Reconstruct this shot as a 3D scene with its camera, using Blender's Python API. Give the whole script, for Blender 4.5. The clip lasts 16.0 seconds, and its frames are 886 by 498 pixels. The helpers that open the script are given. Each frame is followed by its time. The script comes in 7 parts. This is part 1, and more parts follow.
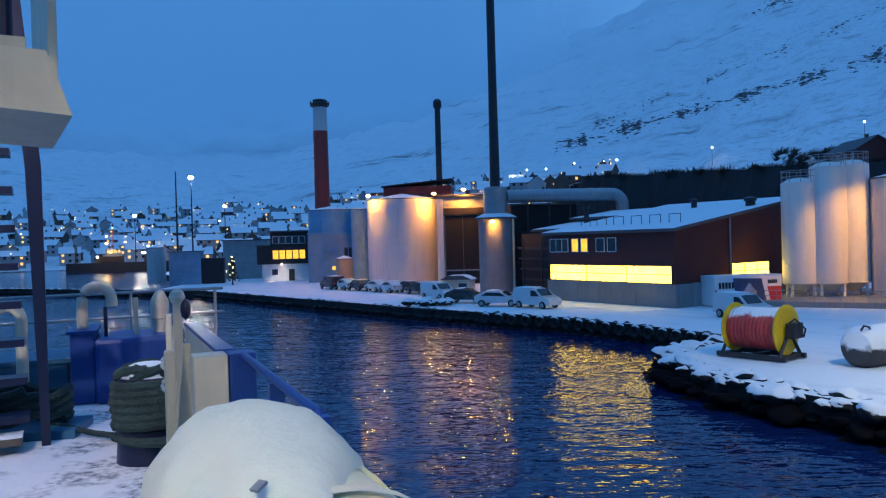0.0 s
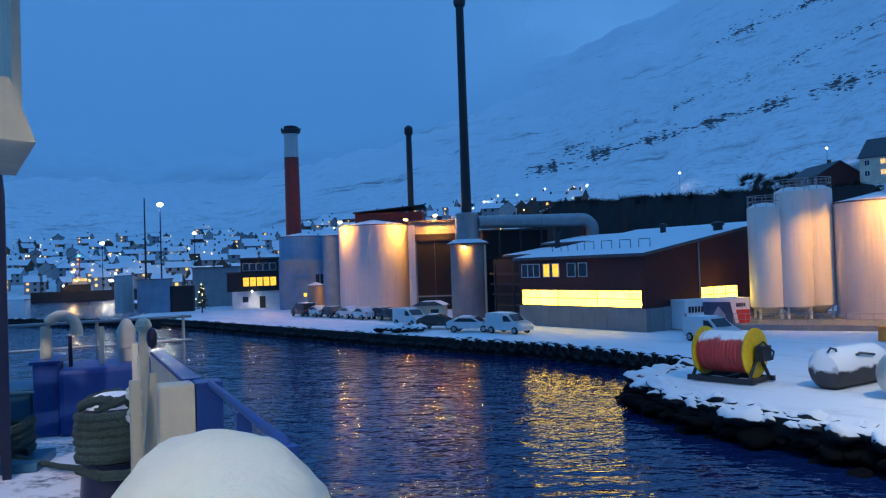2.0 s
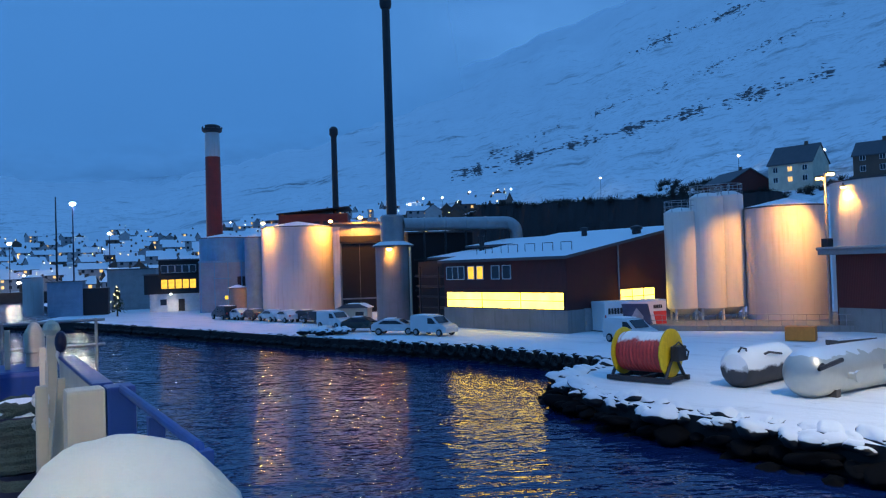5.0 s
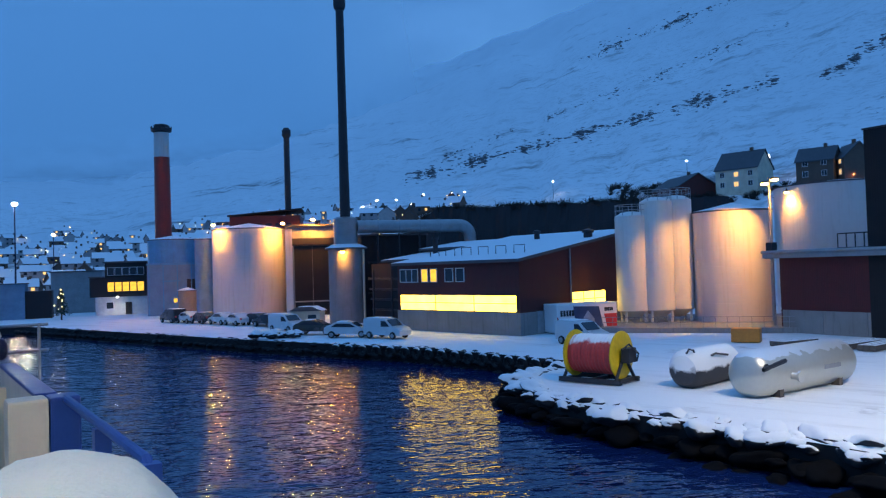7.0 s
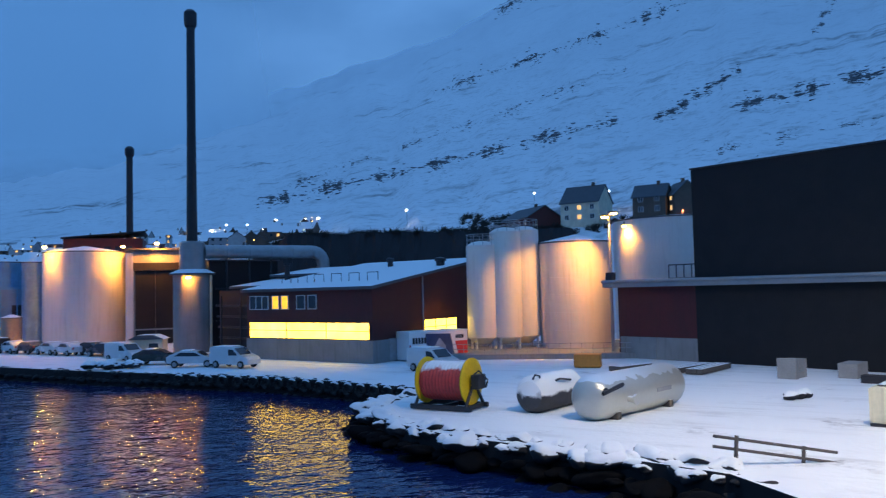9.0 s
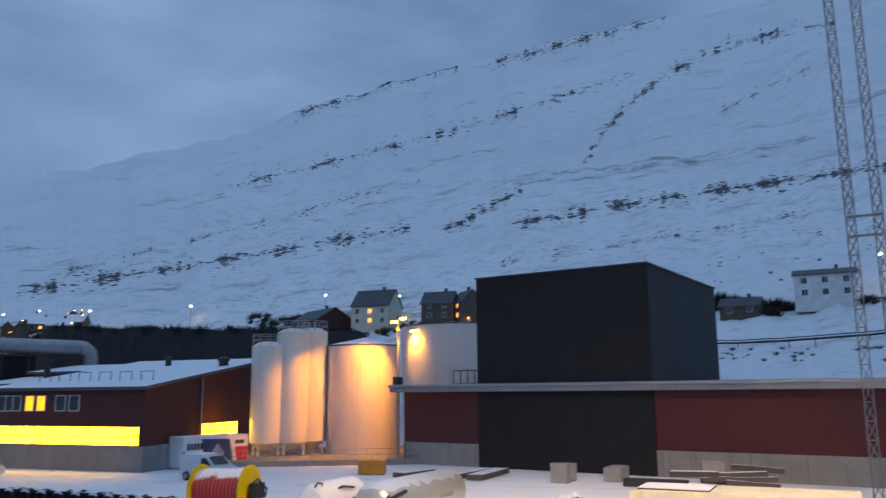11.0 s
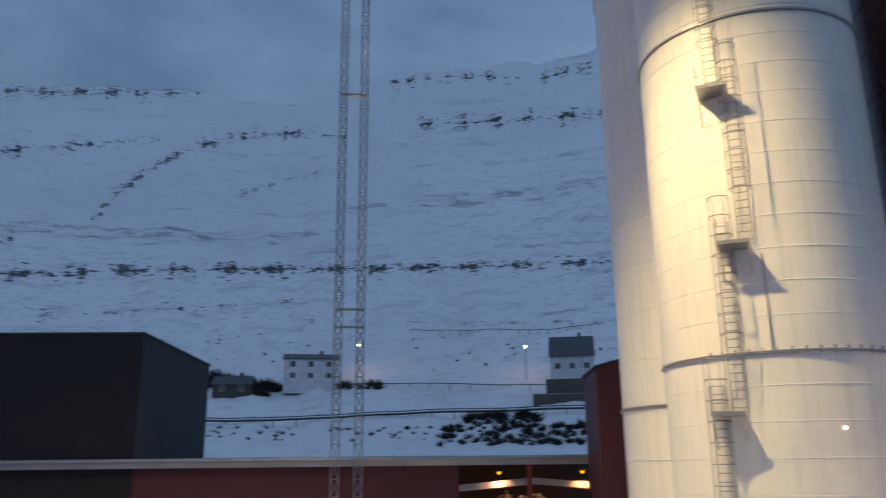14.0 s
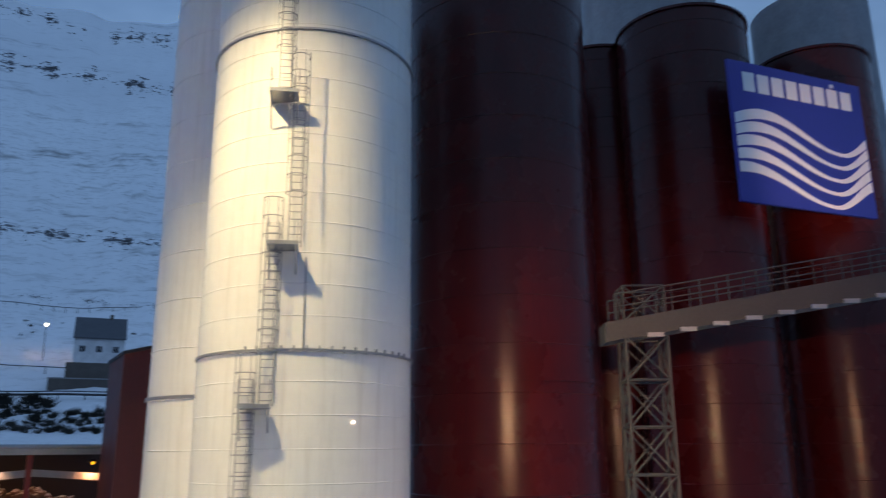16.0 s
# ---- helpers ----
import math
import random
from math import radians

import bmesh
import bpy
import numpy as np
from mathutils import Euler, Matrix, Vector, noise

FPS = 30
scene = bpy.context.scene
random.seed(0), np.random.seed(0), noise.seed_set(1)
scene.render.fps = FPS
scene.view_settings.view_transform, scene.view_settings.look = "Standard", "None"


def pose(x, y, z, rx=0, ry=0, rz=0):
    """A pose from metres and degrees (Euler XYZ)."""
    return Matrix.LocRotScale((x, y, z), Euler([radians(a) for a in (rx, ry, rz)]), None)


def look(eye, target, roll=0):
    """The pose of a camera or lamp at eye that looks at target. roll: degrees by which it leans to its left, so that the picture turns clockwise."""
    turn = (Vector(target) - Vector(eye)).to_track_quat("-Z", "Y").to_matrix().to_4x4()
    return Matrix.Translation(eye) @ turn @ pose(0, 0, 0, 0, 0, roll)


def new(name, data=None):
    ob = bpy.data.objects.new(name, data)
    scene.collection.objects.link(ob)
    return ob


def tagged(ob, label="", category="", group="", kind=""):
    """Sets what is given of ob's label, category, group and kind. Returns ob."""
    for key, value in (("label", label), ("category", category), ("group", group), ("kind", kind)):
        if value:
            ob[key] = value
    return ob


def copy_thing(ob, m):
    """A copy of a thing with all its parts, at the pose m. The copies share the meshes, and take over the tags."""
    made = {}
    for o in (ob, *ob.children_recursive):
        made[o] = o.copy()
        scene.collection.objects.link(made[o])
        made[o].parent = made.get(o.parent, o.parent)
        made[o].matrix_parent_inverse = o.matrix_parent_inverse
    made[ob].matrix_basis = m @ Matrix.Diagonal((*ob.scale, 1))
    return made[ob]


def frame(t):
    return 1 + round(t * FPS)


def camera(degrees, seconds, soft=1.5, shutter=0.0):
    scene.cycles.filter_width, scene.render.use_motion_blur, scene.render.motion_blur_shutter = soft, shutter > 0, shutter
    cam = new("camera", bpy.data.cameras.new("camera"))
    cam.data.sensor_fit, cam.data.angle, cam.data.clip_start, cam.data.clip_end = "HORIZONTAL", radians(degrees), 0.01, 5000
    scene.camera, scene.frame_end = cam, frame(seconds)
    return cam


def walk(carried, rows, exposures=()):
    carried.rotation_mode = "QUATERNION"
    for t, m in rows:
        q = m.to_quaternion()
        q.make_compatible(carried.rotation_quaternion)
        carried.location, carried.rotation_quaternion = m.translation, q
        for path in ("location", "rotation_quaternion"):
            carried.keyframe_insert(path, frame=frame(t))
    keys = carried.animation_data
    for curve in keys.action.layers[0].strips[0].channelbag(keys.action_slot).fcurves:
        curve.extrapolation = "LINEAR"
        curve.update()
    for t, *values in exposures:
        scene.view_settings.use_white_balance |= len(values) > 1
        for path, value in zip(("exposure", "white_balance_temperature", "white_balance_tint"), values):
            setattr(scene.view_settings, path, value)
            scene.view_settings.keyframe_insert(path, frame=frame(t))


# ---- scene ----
# The camera: a phone held on a moored ship's deck, turning to the right.
cam = camera(58.69, 16.0, 1.2, 0.4)
EYE = 6.2
# seconds, yaw to the left, pitch up, lean, sideways drift, rise
ROWS = [
    (0, 0.00, -0.56, -1.59, 0.000, 0.000),
    (0.5, -0.35, 0.29, -1.73, 0.003, 0.000),
    (1, -0.86, 0.82, -1.94, 0.006, 0.000),
    (1.5, -1.15, 1.04, -2.00, 0.008, 0.000),
    (2, -2.09, 1.26, -1.95, 0.010, 0.000),
    (2.5, -3.15, 1.44, -1.98, 0.015, -0.003),
    (3, -4.42, 1.47, -1.94, 0.020, -0.006),
    (3.5, -5.48, 1.33, -1.92, 0.024, -0.007),
    (4, -6.30, 1.18, -1.90, 0.028, -0.009),
    (6.5, -9.69, 1.40, -1.74, 0.012, 0.008),
    (7, -10.90, 1.33, -1.76, 0.022, 0.011),
    (7.5, -12.76, 1.55, -1.85, 0.030, 0.012),
    (8, -15.65, 2.12, -1.68, 0.032, 0.012),
    (10.3, -30.64, 6.53, -0.84, 0.037, 0.012),
    (10.5, -32.34, 7.73, -0.77, 0.038, 0.012),
    (11, -36.83, 10.19, -0.52, 0.039, 0.012),
    (11.5, -42.50, 11.96, -0.33, 0.040, 0.012),
    (12, -48.73, 13.68, -0.24, 0.041, 0.012),
    (12.5, -54.80, 14.46, -0.14, 0.042, 0.012),
    (13, -60.74, 14.75, -0.17, 0.043, 0.012),
    (13.5, -65.47, 14.82, -0.08, 0.044, 0.012),
    (14, -72.41, 15.26, -0.62, 0.045, 0.012),
    (14.5, -81.38, 15.42, -0.90, 0.047, 0.012),
    (15, -88.93, 14.54, -0.90, 0.048, 0.012),
    (15.5, -97.49, 13.85, -0.40, 0.049, 0.012),
    (16, -105.23, 14.32, -0.44, 0.050, 0.012),
]


def shot(yaw, pitch, lean, dx, dz):
    a, b = radians(yaw), radians(pitch)
    eye = Vector((dx, 0.0, EYE + dz))
    return look(eye, eye + Vector((-math.sin(a) * math.cos(b), math.cos(a) * math.cos(b), math.sin(b))), lean)


LIGHTING = [(0.0, 0.0, 6250, 13), (6.5, 0.02, 6400, 15), (8.0, 0.04, 6700, 17), (10.5, 0.15, 9700, 25), (11.0, 0.34, 12600, 31), (11.5, 0.46, 13800, 33), (12.0, 0.6, 15000, 35),
            (12.5, 0.66, 15500, 37), (13.0, 0.09, 14000, 37), (13.5, -0.03, 13500, 33), (14.5, -0.02, 12600, 33), (15.0, 0.0, 12000, 32), (15.5, -0.05, 11000, 29), (16.0, 0.04, 10600, 29)]
walk(cam, [(t, shot(*row)) for t, *row in ROWS], LIGHTING)

# ---- light ----
world = bpy.data.worlds.new("dusk_sky")
scene.world = world
world.use_nodes = True
wn, wl = world.node_tree.nodes, world.node_tree.links
wn.clear()
w_out = wn.new("ShaderNodeOutputWorld")
w_bg = wn.new("ShaderNodeBackground")
w_co = wn.new("ShaderNodeTexCoord")
w_map = wn.new("ShaderNodeMapping")
w_map.inputs["Scale"].default_value = (1.0, 1.0, 2.6)
w_no = wn.new("ShaderNodeTexNoise")
w_no.inputs["Scale"].default_value = 2.3
w_no.inputs["Detail"].default_value = 5.0
w_no.inputs["Roughness"].default_value = 0.5
w_ra = wn.new("ShaderNodeValToRGB")
w_ra.color_ramp.elements[0].position = 0.34
w_ra.color_ramp.elements[0].color = (0.04, 0.165, 0.425, 1)
w_ra.color_ramp.elements[1].position = 0.72
w_ra.color_ramp.elements[1].color = (0.1, 0.325, 0.745, 1)
wl.new(w_co.outputs["Generated"], w_map.inputs["Vector"])
wl.new(w_map.outputs["Vector"], w_no.inputs["Vector"])
wl.new(w_no.outputs["Fac"], w_ra.inputs["Fac"])
# an overcast sky is brighter overhead than low down
w_sep, w_up, w_mul = wn.new("ShaderNodeSeparateXYZ"), wn.new("ShaderNodeMapRange"), wn.new("ShaderNodeVectorMath")
w_up.inputs["From Min"].default_value, w_up.inputs["From Max"].default_value = 0.3, 1.0
w_up.inputs["To Min"].default_value, w_up.inputs["To Max"].default_value = 0.98, 1.5
w_mul.operation = "SCALE"
wl.new(w_co.outputs["Generated"], w_sep.inputs["Vector"])
wl.new(w_sep.outputs["Z"], w_up.inputs["Value"])
wl.new(w_ra.outputs["Color"], w_mul.inputs[0])
wl.new(w_up.outputs["Result"], w_mul.inputs["Scale"])
wl.new(w_mul.outputs["Vector"], w_bg.inputs["Color"])
wl.new(w_bg.outputs["Background"], w_out.inputs["Surface"])
w_bg.inputs["Strength"].default_value = 1.0


def lamp(name, kind, at, energy, color, size=0.2, aim=None, angle=120.0, blend=0.6):
    data = bpy.data.lights.new(name, kind)
    data.energy, data.color = energy, color
    if kind in ("POINT", "SPOT"):
        data.shadow_soft_size = size
    if kind == "SPOT":
        data.spot_size, data.spot_blend = radians(angle), blend
    if kind == "AREA":
        data.size = size
    ob = new(name, data)
    ob.matrix_world = look(at, aim) if aim else pose(*at)
    return ob


WHITE = (1.0, 0.86, 0.62)
SODIUM = (1.0, 0.44, 0.06)


# ---- materials ----
def nodes_of(name):
    m = bpy.data.materials.new(name)
    m.use_nodes = True
    return m, m.node_tree.nodes, m.node_tree.links


def coords(n, l, space="Object", scale=(1, 1, 1)):
    co, mp = n.new("ShaderNodeTexCoord"), n.new("ShaderNodeMapping")
    mp.inputs["Scale"].default_value = scale
    if space == "World":
        geo = n.new("ShaderNodeNewGeometry")
        l.new(geo.outputs["Position"], mp.inputs["Vector"])
    else:
        l.new(co.outputs[space], mp.inputs["Vector"])
    return mp.outputs["Vector"]


def noise_of(n, l, vec, scale, detail=4.0, rough=0.55):
    t = n.new("ShaderNodeTexNoise")
    t.inputs["Scale"].default_value, t.inputs["Detail"].default_value, t.inputs["Roughness"].default_value = scale, detail, rough
    l.new(vec, t.inputs["Vector"])
    return t.outputs["Fac"]


def ramp_of(n, l, fac, lo, hi, a, b):
    r = n.new("ShaderNodeValToRGB")
    r.color_ramp.elements[0].position, r.color_ramp.elements[1].position = lo, hi
    r.color_ramp.elements[0].color, r.color_ramp.elements[1].color = (*a, 1), (*b, 1)
    l.new(fac, r.inputs["Fac"])
    return r.outputs["Color"]


def mix_of(n, l, fac, a, b, mode="MIX"):
    x = n.new("ShaderNodeMix")
    x.data_type, x.blend_type = "RGBA", mode
    for sock, v in ((x.inputs[0], fac), (x.inputs[6], a), (x.inputs[7], b)):
        if isinstance(v, (int, float)):
            sock.default_value = v
        elif isinstance(v, tuple):
            sock.default_value = (*v, 1)
        else:
            l.new(v, sock)
    return x.outputs[2]


def shade(c, k):
    return tuple(min(1.0, v * k) for v in c)


def surface(name, color, rough=0.6, metal=0.0, grain=8.0, stains=0.7, bump=0.15, spread=0.22, stretch=(1, 1, 1), ribs=0.0, rib_axis="X", snowy=0.0, space="Object", dirt=None):
    """A worn surface: colour varied by stains and grain, a fine relief, ribs of cladding where asked, snow where it faces up."""
    m, n, l = nodes_of(name)
    bsdf = n["Principled BSDF"]
    vec = coords(n, l, space, stretch)
    big, small = noise_of(n, l, vec, stains, 5), noise_of(n, l, vec, grain, 4)
    col = ramp_of(n, l, big, 0.3, 0.72, shade(color, 1 - spread), shade(color, 1 + spread))
    col = mix_of(n, l, 0.35, col, ramp_of(n, l, small, 0.3, 0.7, shade(color, 1 - spread), shade(color, 1 + spread)))
    if dirt:
        streak = noise_of(n, l, coords(n, l, space, (2.2, 2.2, 0.12)), 1.6, 5, 0.65)
        mask = ramp_of(n, l, streak, 0.52, 0.78, (0, 0, 0), (0.75, 0.75, 0.75))
        col = mix_of(n, l, mask, col, dirt)
    height = small
    if ribs:
        w = n.new("ShaderNodeTexWave")
        w.bands_direction = rib_axis
        w.inputs["Scale"].default_value = ribs
        w.inputs["Distortion"].default_value = 0.0
        l.new(coords(n, l, space), w.inputs["Vector"])
        height = w.outputs["Fac"]
        col = mix_of(n, l, ramp_of(n, l, w.outputs["Fac"], 0.0, 0.25, (0.4, 0.4, 0.4), (0, 0, 0)), col, shade(color, 0.55))
    b = n.new("ShaderNodeBump")
    b.inputs["Strength"].default_value = bump
    b.inputs["Distance"].default_value = 0.03
    l.new(height, b.inputs["Height"])
    l.new(b.outputs["Normal"], bsdf.inputs["Normal"])
    rr = n.new("ShaderNodeMapRange")
    rr.inputs["To Min"].default_value, rr.inputs["To Max"].default_value = max(0.02, rough - 0.12), min(1.0, rough + 0.12)
    l.new(big, rr.inputs["Value"])
    l.new(rr.outputs["Result"], bsdf.inputs["Roughness"])
    bsdf.inputs["Metallic"].default_value = metal
    if snowy:
        geo, sep = n.new("ShaderNodeNewGeometry"), n.new("ShaderNodeSeparateXYZ")
        l.new(geo.outputs["Normal"], sep.inputs["Vector"])
        wob = noise_of(n, l, coords(n, l, "World"), 1.3, 4)
        add = n.new("ShaderNodeMath")
        add.operation = "MULTIPLY_ADD"
        l.new(wob, add.inputs[0])
        add.inputs[1].default_value = 0.7
        l.new(sep.outputs["Z"], add.inputs[2])
        mask = ramp_of(n, l, add.outputs["Value"], snowy, snowy + 0.14, (0, 0, 0), (1, 1, 1))
        col = mix_of(n, l, mask, col, (0.8, 0.82, 0.84))
    l.new(col, bsdf.inputs["Base Color"])
    return m


def snow_surface(name, color=(0.8, 0.82, 0.84), dirt=(0.42, 0.42, 0.42), amount=0.62, scale=0.25, bump=0.4, distance=0.12, tracks=0.0):
    m, n, l = nodes_of(name)
    bsdf = n["Principled BSDF"]
    vec = coords(n, l, "World")
    big, mid = noise_of(n, l, vec, scale, 6, 0.6), noise_of(n, l, vec, scale * 9, 4)
    mask = ramp_of(n, l, big, amount, amount + 0.12, (0, 0, 0), (1, 1, 1))
    mask = mix_of(n, l, 1.0, mask, ramp_of(n, l, mid, 0.4, 0.65, (0, 0, 0), (1, 1, 1)), "MULTIPLY")
    if tracks:
        turn, mp = n.new("ShaderNodeVectorRotate"), n.new("ShaderNodeMapping")
        turn.rotation_type = "Z_AXIS"
        turn.inputs["Angle"].default_value = radians(tracks)
        mp.inputs["Scale"].default_value = (0.05, 0.8, 1.0)
        l.new(vec, turn.inputs["Vector"])
        l.new(turn.outputs["Vector"], mp.inputs["Vector"])
        ruts = noise_of(n, l, mp.outputs["Vector"], 1.0, 3, 0.6)
        worn = mix_of(n, l, 1.0, ramp_of(n, l, ruts, 0.5, 0.72, (0, 0, 0), (0.5, 0.5, 0.5)), ramp_of(n, l, big, 0.42, 0.6, (0, 0, 0), (1, 1, 1)), "MULTIPLY")
        mask = mix_of(n, l, 1.0, mask, worn, "LIGHTEN")
    l.new(mix_of(n, l, mask, color, dirt), bsdf.inputs["Base Color"])
    bsdf.inputs["Roughness"].default_value = 0.85
    b = n.new("ShaderNodeBump")
    b.inputs["Strength"].default_value, b.inputs["Distance"].default_value = bump, distance
    l.new(mid, b.inputs["Height"])
    l.new(b.outputs["Normal"], bsdf.inputs["Normal"])
    return m


def glow(name, color, strength, vary=0.0, scale=1.0):
    m, n, l = nodes_of(name)
    n.clear()
    out, em = n.new("ShaderNodeOutputMaterial"), n.new("ShaderNodeEmission")
    em.inputs["Strength"].default_value = strength
    if vary:
        f = noise_of(n, l, coords(n, l, "Object"), scale, 3)
        l.new(ramp_of(n, l, f, 0.35, 0.7, shade(color, 1 - vary), color), em.inputs["Color"])
    else:
        em.inputs["Color"].default_value = (*color, 1)
    l.new(em.outputs["Emission"], out.inputs["Surface"])
    return m


def mountain_surface():
    """Snow over rock: rock bands along the strata, tussocks and gullies, more rock where it is steep."""
    m, n, l = nodes_of("mountain_snow")
    bsdf = n["Principled BSDF"]
    vec = coords(n, l, "World")
    flat = coords(n, l, "World", (0.006, 0.006, 0.05))
    strata = noise_of(n, l, flat, 1.0, 6, 0.6)
    tuss = noise_of(n, l, coords(n, l, "World", (0.05, 0.05, 0.16)), 1.0, 8, 0.72)
    wide = noise_of(n, l, vec, 0.004, 5, 0.6)
    rock = ramp_of(n, l, strata, 0.57, 0.66, (0, 0, 0), (1, 1, 1))
    grass = ramp_of(n, l, tuss, 0.53, 0.64, (0, 0, 0), (1, 1, 1))
    mask = mix_of(n, l, 1.0, rock, ramp_of(n, l, tuss, 0.46, 0.6, (0, 0, 0), (0.8, 0.8, 0.8)), "MULTIPLY")
    few = mix_of(n, l, 1.0, grass, ramp_of(n, l, wide, 0.34, 0.6, (0.08, 0.08, 0.08), (0.42, 0.42, 0.42)), "MULTIPLY")
    sep = n.new("ShaderNodeSeparateXYZ")
    l.new(coords(n, l, "World"), sep.inputs["Vector"])
    high = n.new("ShaderNodeMapRange")
    high.inputs["From Min"].default_value, high.inputs["From Max"].default_value = 90.0, 320.0
    high.inputs["To Min"].default_value, high.inputs["To Max"].default_value = 1.0, 0.45
    l.new(sep.outputs["Z"], high.inputs["Value"])
    # marks and relief fade with distance: haze put into the colour
    reach, thin = n.new("ShaderNodeVectorMath"), n.new("ShaderNodeMapRange")
    reach.operation = "LENGTH"
    l.new(vec, reach.inputs[0])
    thin.inputs["From Min"].default_value, thin.inputs["From Max"].default_value = 650.0, 1500.0
    thin.inputs["To Min"].default_value, thin.inputs["To Max"].default_value = 1.0, 0.12
    l.new(reach.outputs["Value"], thin.inputs["Value"])
    few = mix_of(n, l, 1.0, few, thin.outputs["Result"], "MULTIPLY")
    few = mix_of(n, l, 1.0, few, high.outputs["Result"], "MULTIPLY")
    mask = mix_of(n, l, 1.0, mask, high.outputs["Result"], "MULTIPLY")
    col = mix_of(n, l, few, ramp_of(n, l, wide, 0.3, 0.7, (0.71, 0.72, 0.74), (0.83, 0.83, 0.84)), (0.22, 0.22, 0.2))
    col = mix_of(n, l, mask, col, (0.11, 0.11, 0.11))
    dots = noise_of(n, l, coords(n, l, "World", (0.22, 0.22, 0.5)), 1.0, 6, 0.75)
    dots = mix_of(n, l, 1.0, ramp_of(n, l, dots, 0.53, 0.66, (0, 0, 0), (0.62, 0.62, 0.62)), ramp_of(n, l, wide, 0.4, 0.62, (0.35, 0.35, 0.35), (1, 1, 1)), "MULTIPLY")
    dots = mix_of(n, l, 1.0, dots, high.outputs["Result"], "MULTIPLY")
    dots = mix_of(n, l, 1.0, dots, thin.outputs["Result"], "MULTIPLY")
    col = mix_of(n, l, dots, col, (0.2, 0.2, 0.19))
    l.new(col, bsdf.inputs["Base Color"])
    bsdf.inputs["Roughness"].default_value = 0.9
    b = n.new("ShaderNodeBump")
    b.inputs["Distance"].default_value = 3.0
    soft = n.new("ShaderNodeMath")
    soft.operation = "MULTIPLY"
    soft.inputs[1].default_value = 0.45
    l.new(thin.outputs["Result"], soft.inputs[0])
    l.new(soft.outputs["Value"], b.inputs["Strength"])
    l.new(tuss, b.inputs["Height"])
    l.new(b.outputs["Normal"], bsdf.inputs["Normal"])
    return m


def water_surface():
    m, n, l = nodes_of("harbour_water")
    bsdf = n["Principled BSDF"]
    bsdf.inputs["Base Color"].default_value = (0.004, 0.016, 0.075, 1)
    bsdf.inputs["Roughness"].default_value = 0.05
    bsdf.inputs["IOR"].default_value = 1.33
    a = noise_of(n, l, coords(n, l, "World", (0.8, 1.3, 1.0)), 1.25, 2, 0.5)
    c = noise_of(n, l, coords(n, l, "World", (0.6, 0.8, 1.0)), 0.4, 2, 0.5)
    add = n.new("ShaderNodeMath")
    add.operation = "MULTIPLY_ADD"
    l.new(c, add.inputs[0])
    add.inputs[1].default_value = 1.6
    l.new(a, add.inputs[2])
    b = n.new("ShaderNodeBump")
    b.inputs["Strength"].default_value, b.inputs["Distance"].default_value = 1.0, 0.13
    l.new(add.outputs["Value"], b.inputs["Height"])
    l.new(b.outputs["Normal"], bsdf.inputs["Normal"])
    return m


SNOW = snow_surface("trodden_snow", amount=0.58, bump=0.6, dirt=(0.36, 0.36, 0.37), tracks=53.0)
SNOW_CLEAN = snow_surface("fresh_snow", amount=0.95)
SHIP_SNOW = snow_surface("soft_deck_snow", amount=0.95, scale=2.2, bump=0.45, distance=0.02)
DECK = snow_surface("deck_snow", color=(0.7, 0.7, 0.71), dirt=(0.08, 0.09, 0.12), amount=0.46, scale=1.6, bump=0.5, distance=0.03)
MOUNTAIN = mountain_surface()
WATER = water_surface()
ROCK = surface("snowy_rock", (0.02, 0.02, 0.024), 0.85, grain=3.0, bump=0.5, snowy=0.5)
# crag grey is lifted, with distance haze mixed into the rock colour
CRAG = surface("bare_crag", (0.13, 0.13, 0.14), 0.85, grain=3.0, bump=0.5, snowy=1.05)
# wet rock at the waterline, its black also holding the shore face's shade
SHADED_WET_ROCK = surface("shaded_wet_rock", (0.004, 0.004, 0.005), 0.95, grain=3.0, bump=0.5, snowy=1.38)
SHADED_WET_ROCK.node_tree.nodes["Principled BSDF"].inputs["Specular IOR Level"].default_value = 0.08
QUAY_ROCK = surface("quay_rock", (0.009, 0.009, 0.011), 0.8, grain=3.0, bump=0.5, snowy=1.17)
RED = surface("red_cladding", (0.092, 0.0105, 0.0135), 0.6, grain=4, ribs=2.2, rib_axis="X", bump=0.35, dirt=(0.048, 0.009, 0.01))
RED_Y = surface("red_cladding_side", (0.075, 0.012, 0.0135), 0.6, grain=4, ribs=2.2, rib_axis="Y", bump=0.35, dirt=(0.048, 0.009, 0.01))
CONCRETE = surface("grey_concrete", (0.25, 0.245, 0.245), 0.85, grain=12, stains=0.5, bump=0.2, dirt=(0.14, 0.135, 0.13))
TANK_WHITE = surface("tank_paint", (0.6, 0.58, 0.57), 0.45, grain=2, stains=0.3, bump=0.05, spread=0.06, dirt=(0.45, 0.4, 0.34))
SILO_WHITE = surface("silo_paint", (0.74, 0.72, 0.68), 0.38, grain=2, stains=0.25, bump=0.04, spread=0.05, dirt=(0.58, 0.55, 0.5))
SILO_RED = surface("silo_red_paint", (0.078, 0.0046, 0.0044), 0.27, grain=2, stains=0.3, bump=0.04, spread=0.14, dirt=(0.05, 0.003, 0.003))
SILO_RED.node_tree.nodes["Principled BSDF"].inputs["Specular IOR Level"].default_value = 0.3
# front cladding coloured darker than the side, so the faces' shading sits in colour
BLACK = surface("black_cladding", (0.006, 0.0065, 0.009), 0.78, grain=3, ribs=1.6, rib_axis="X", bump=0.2)
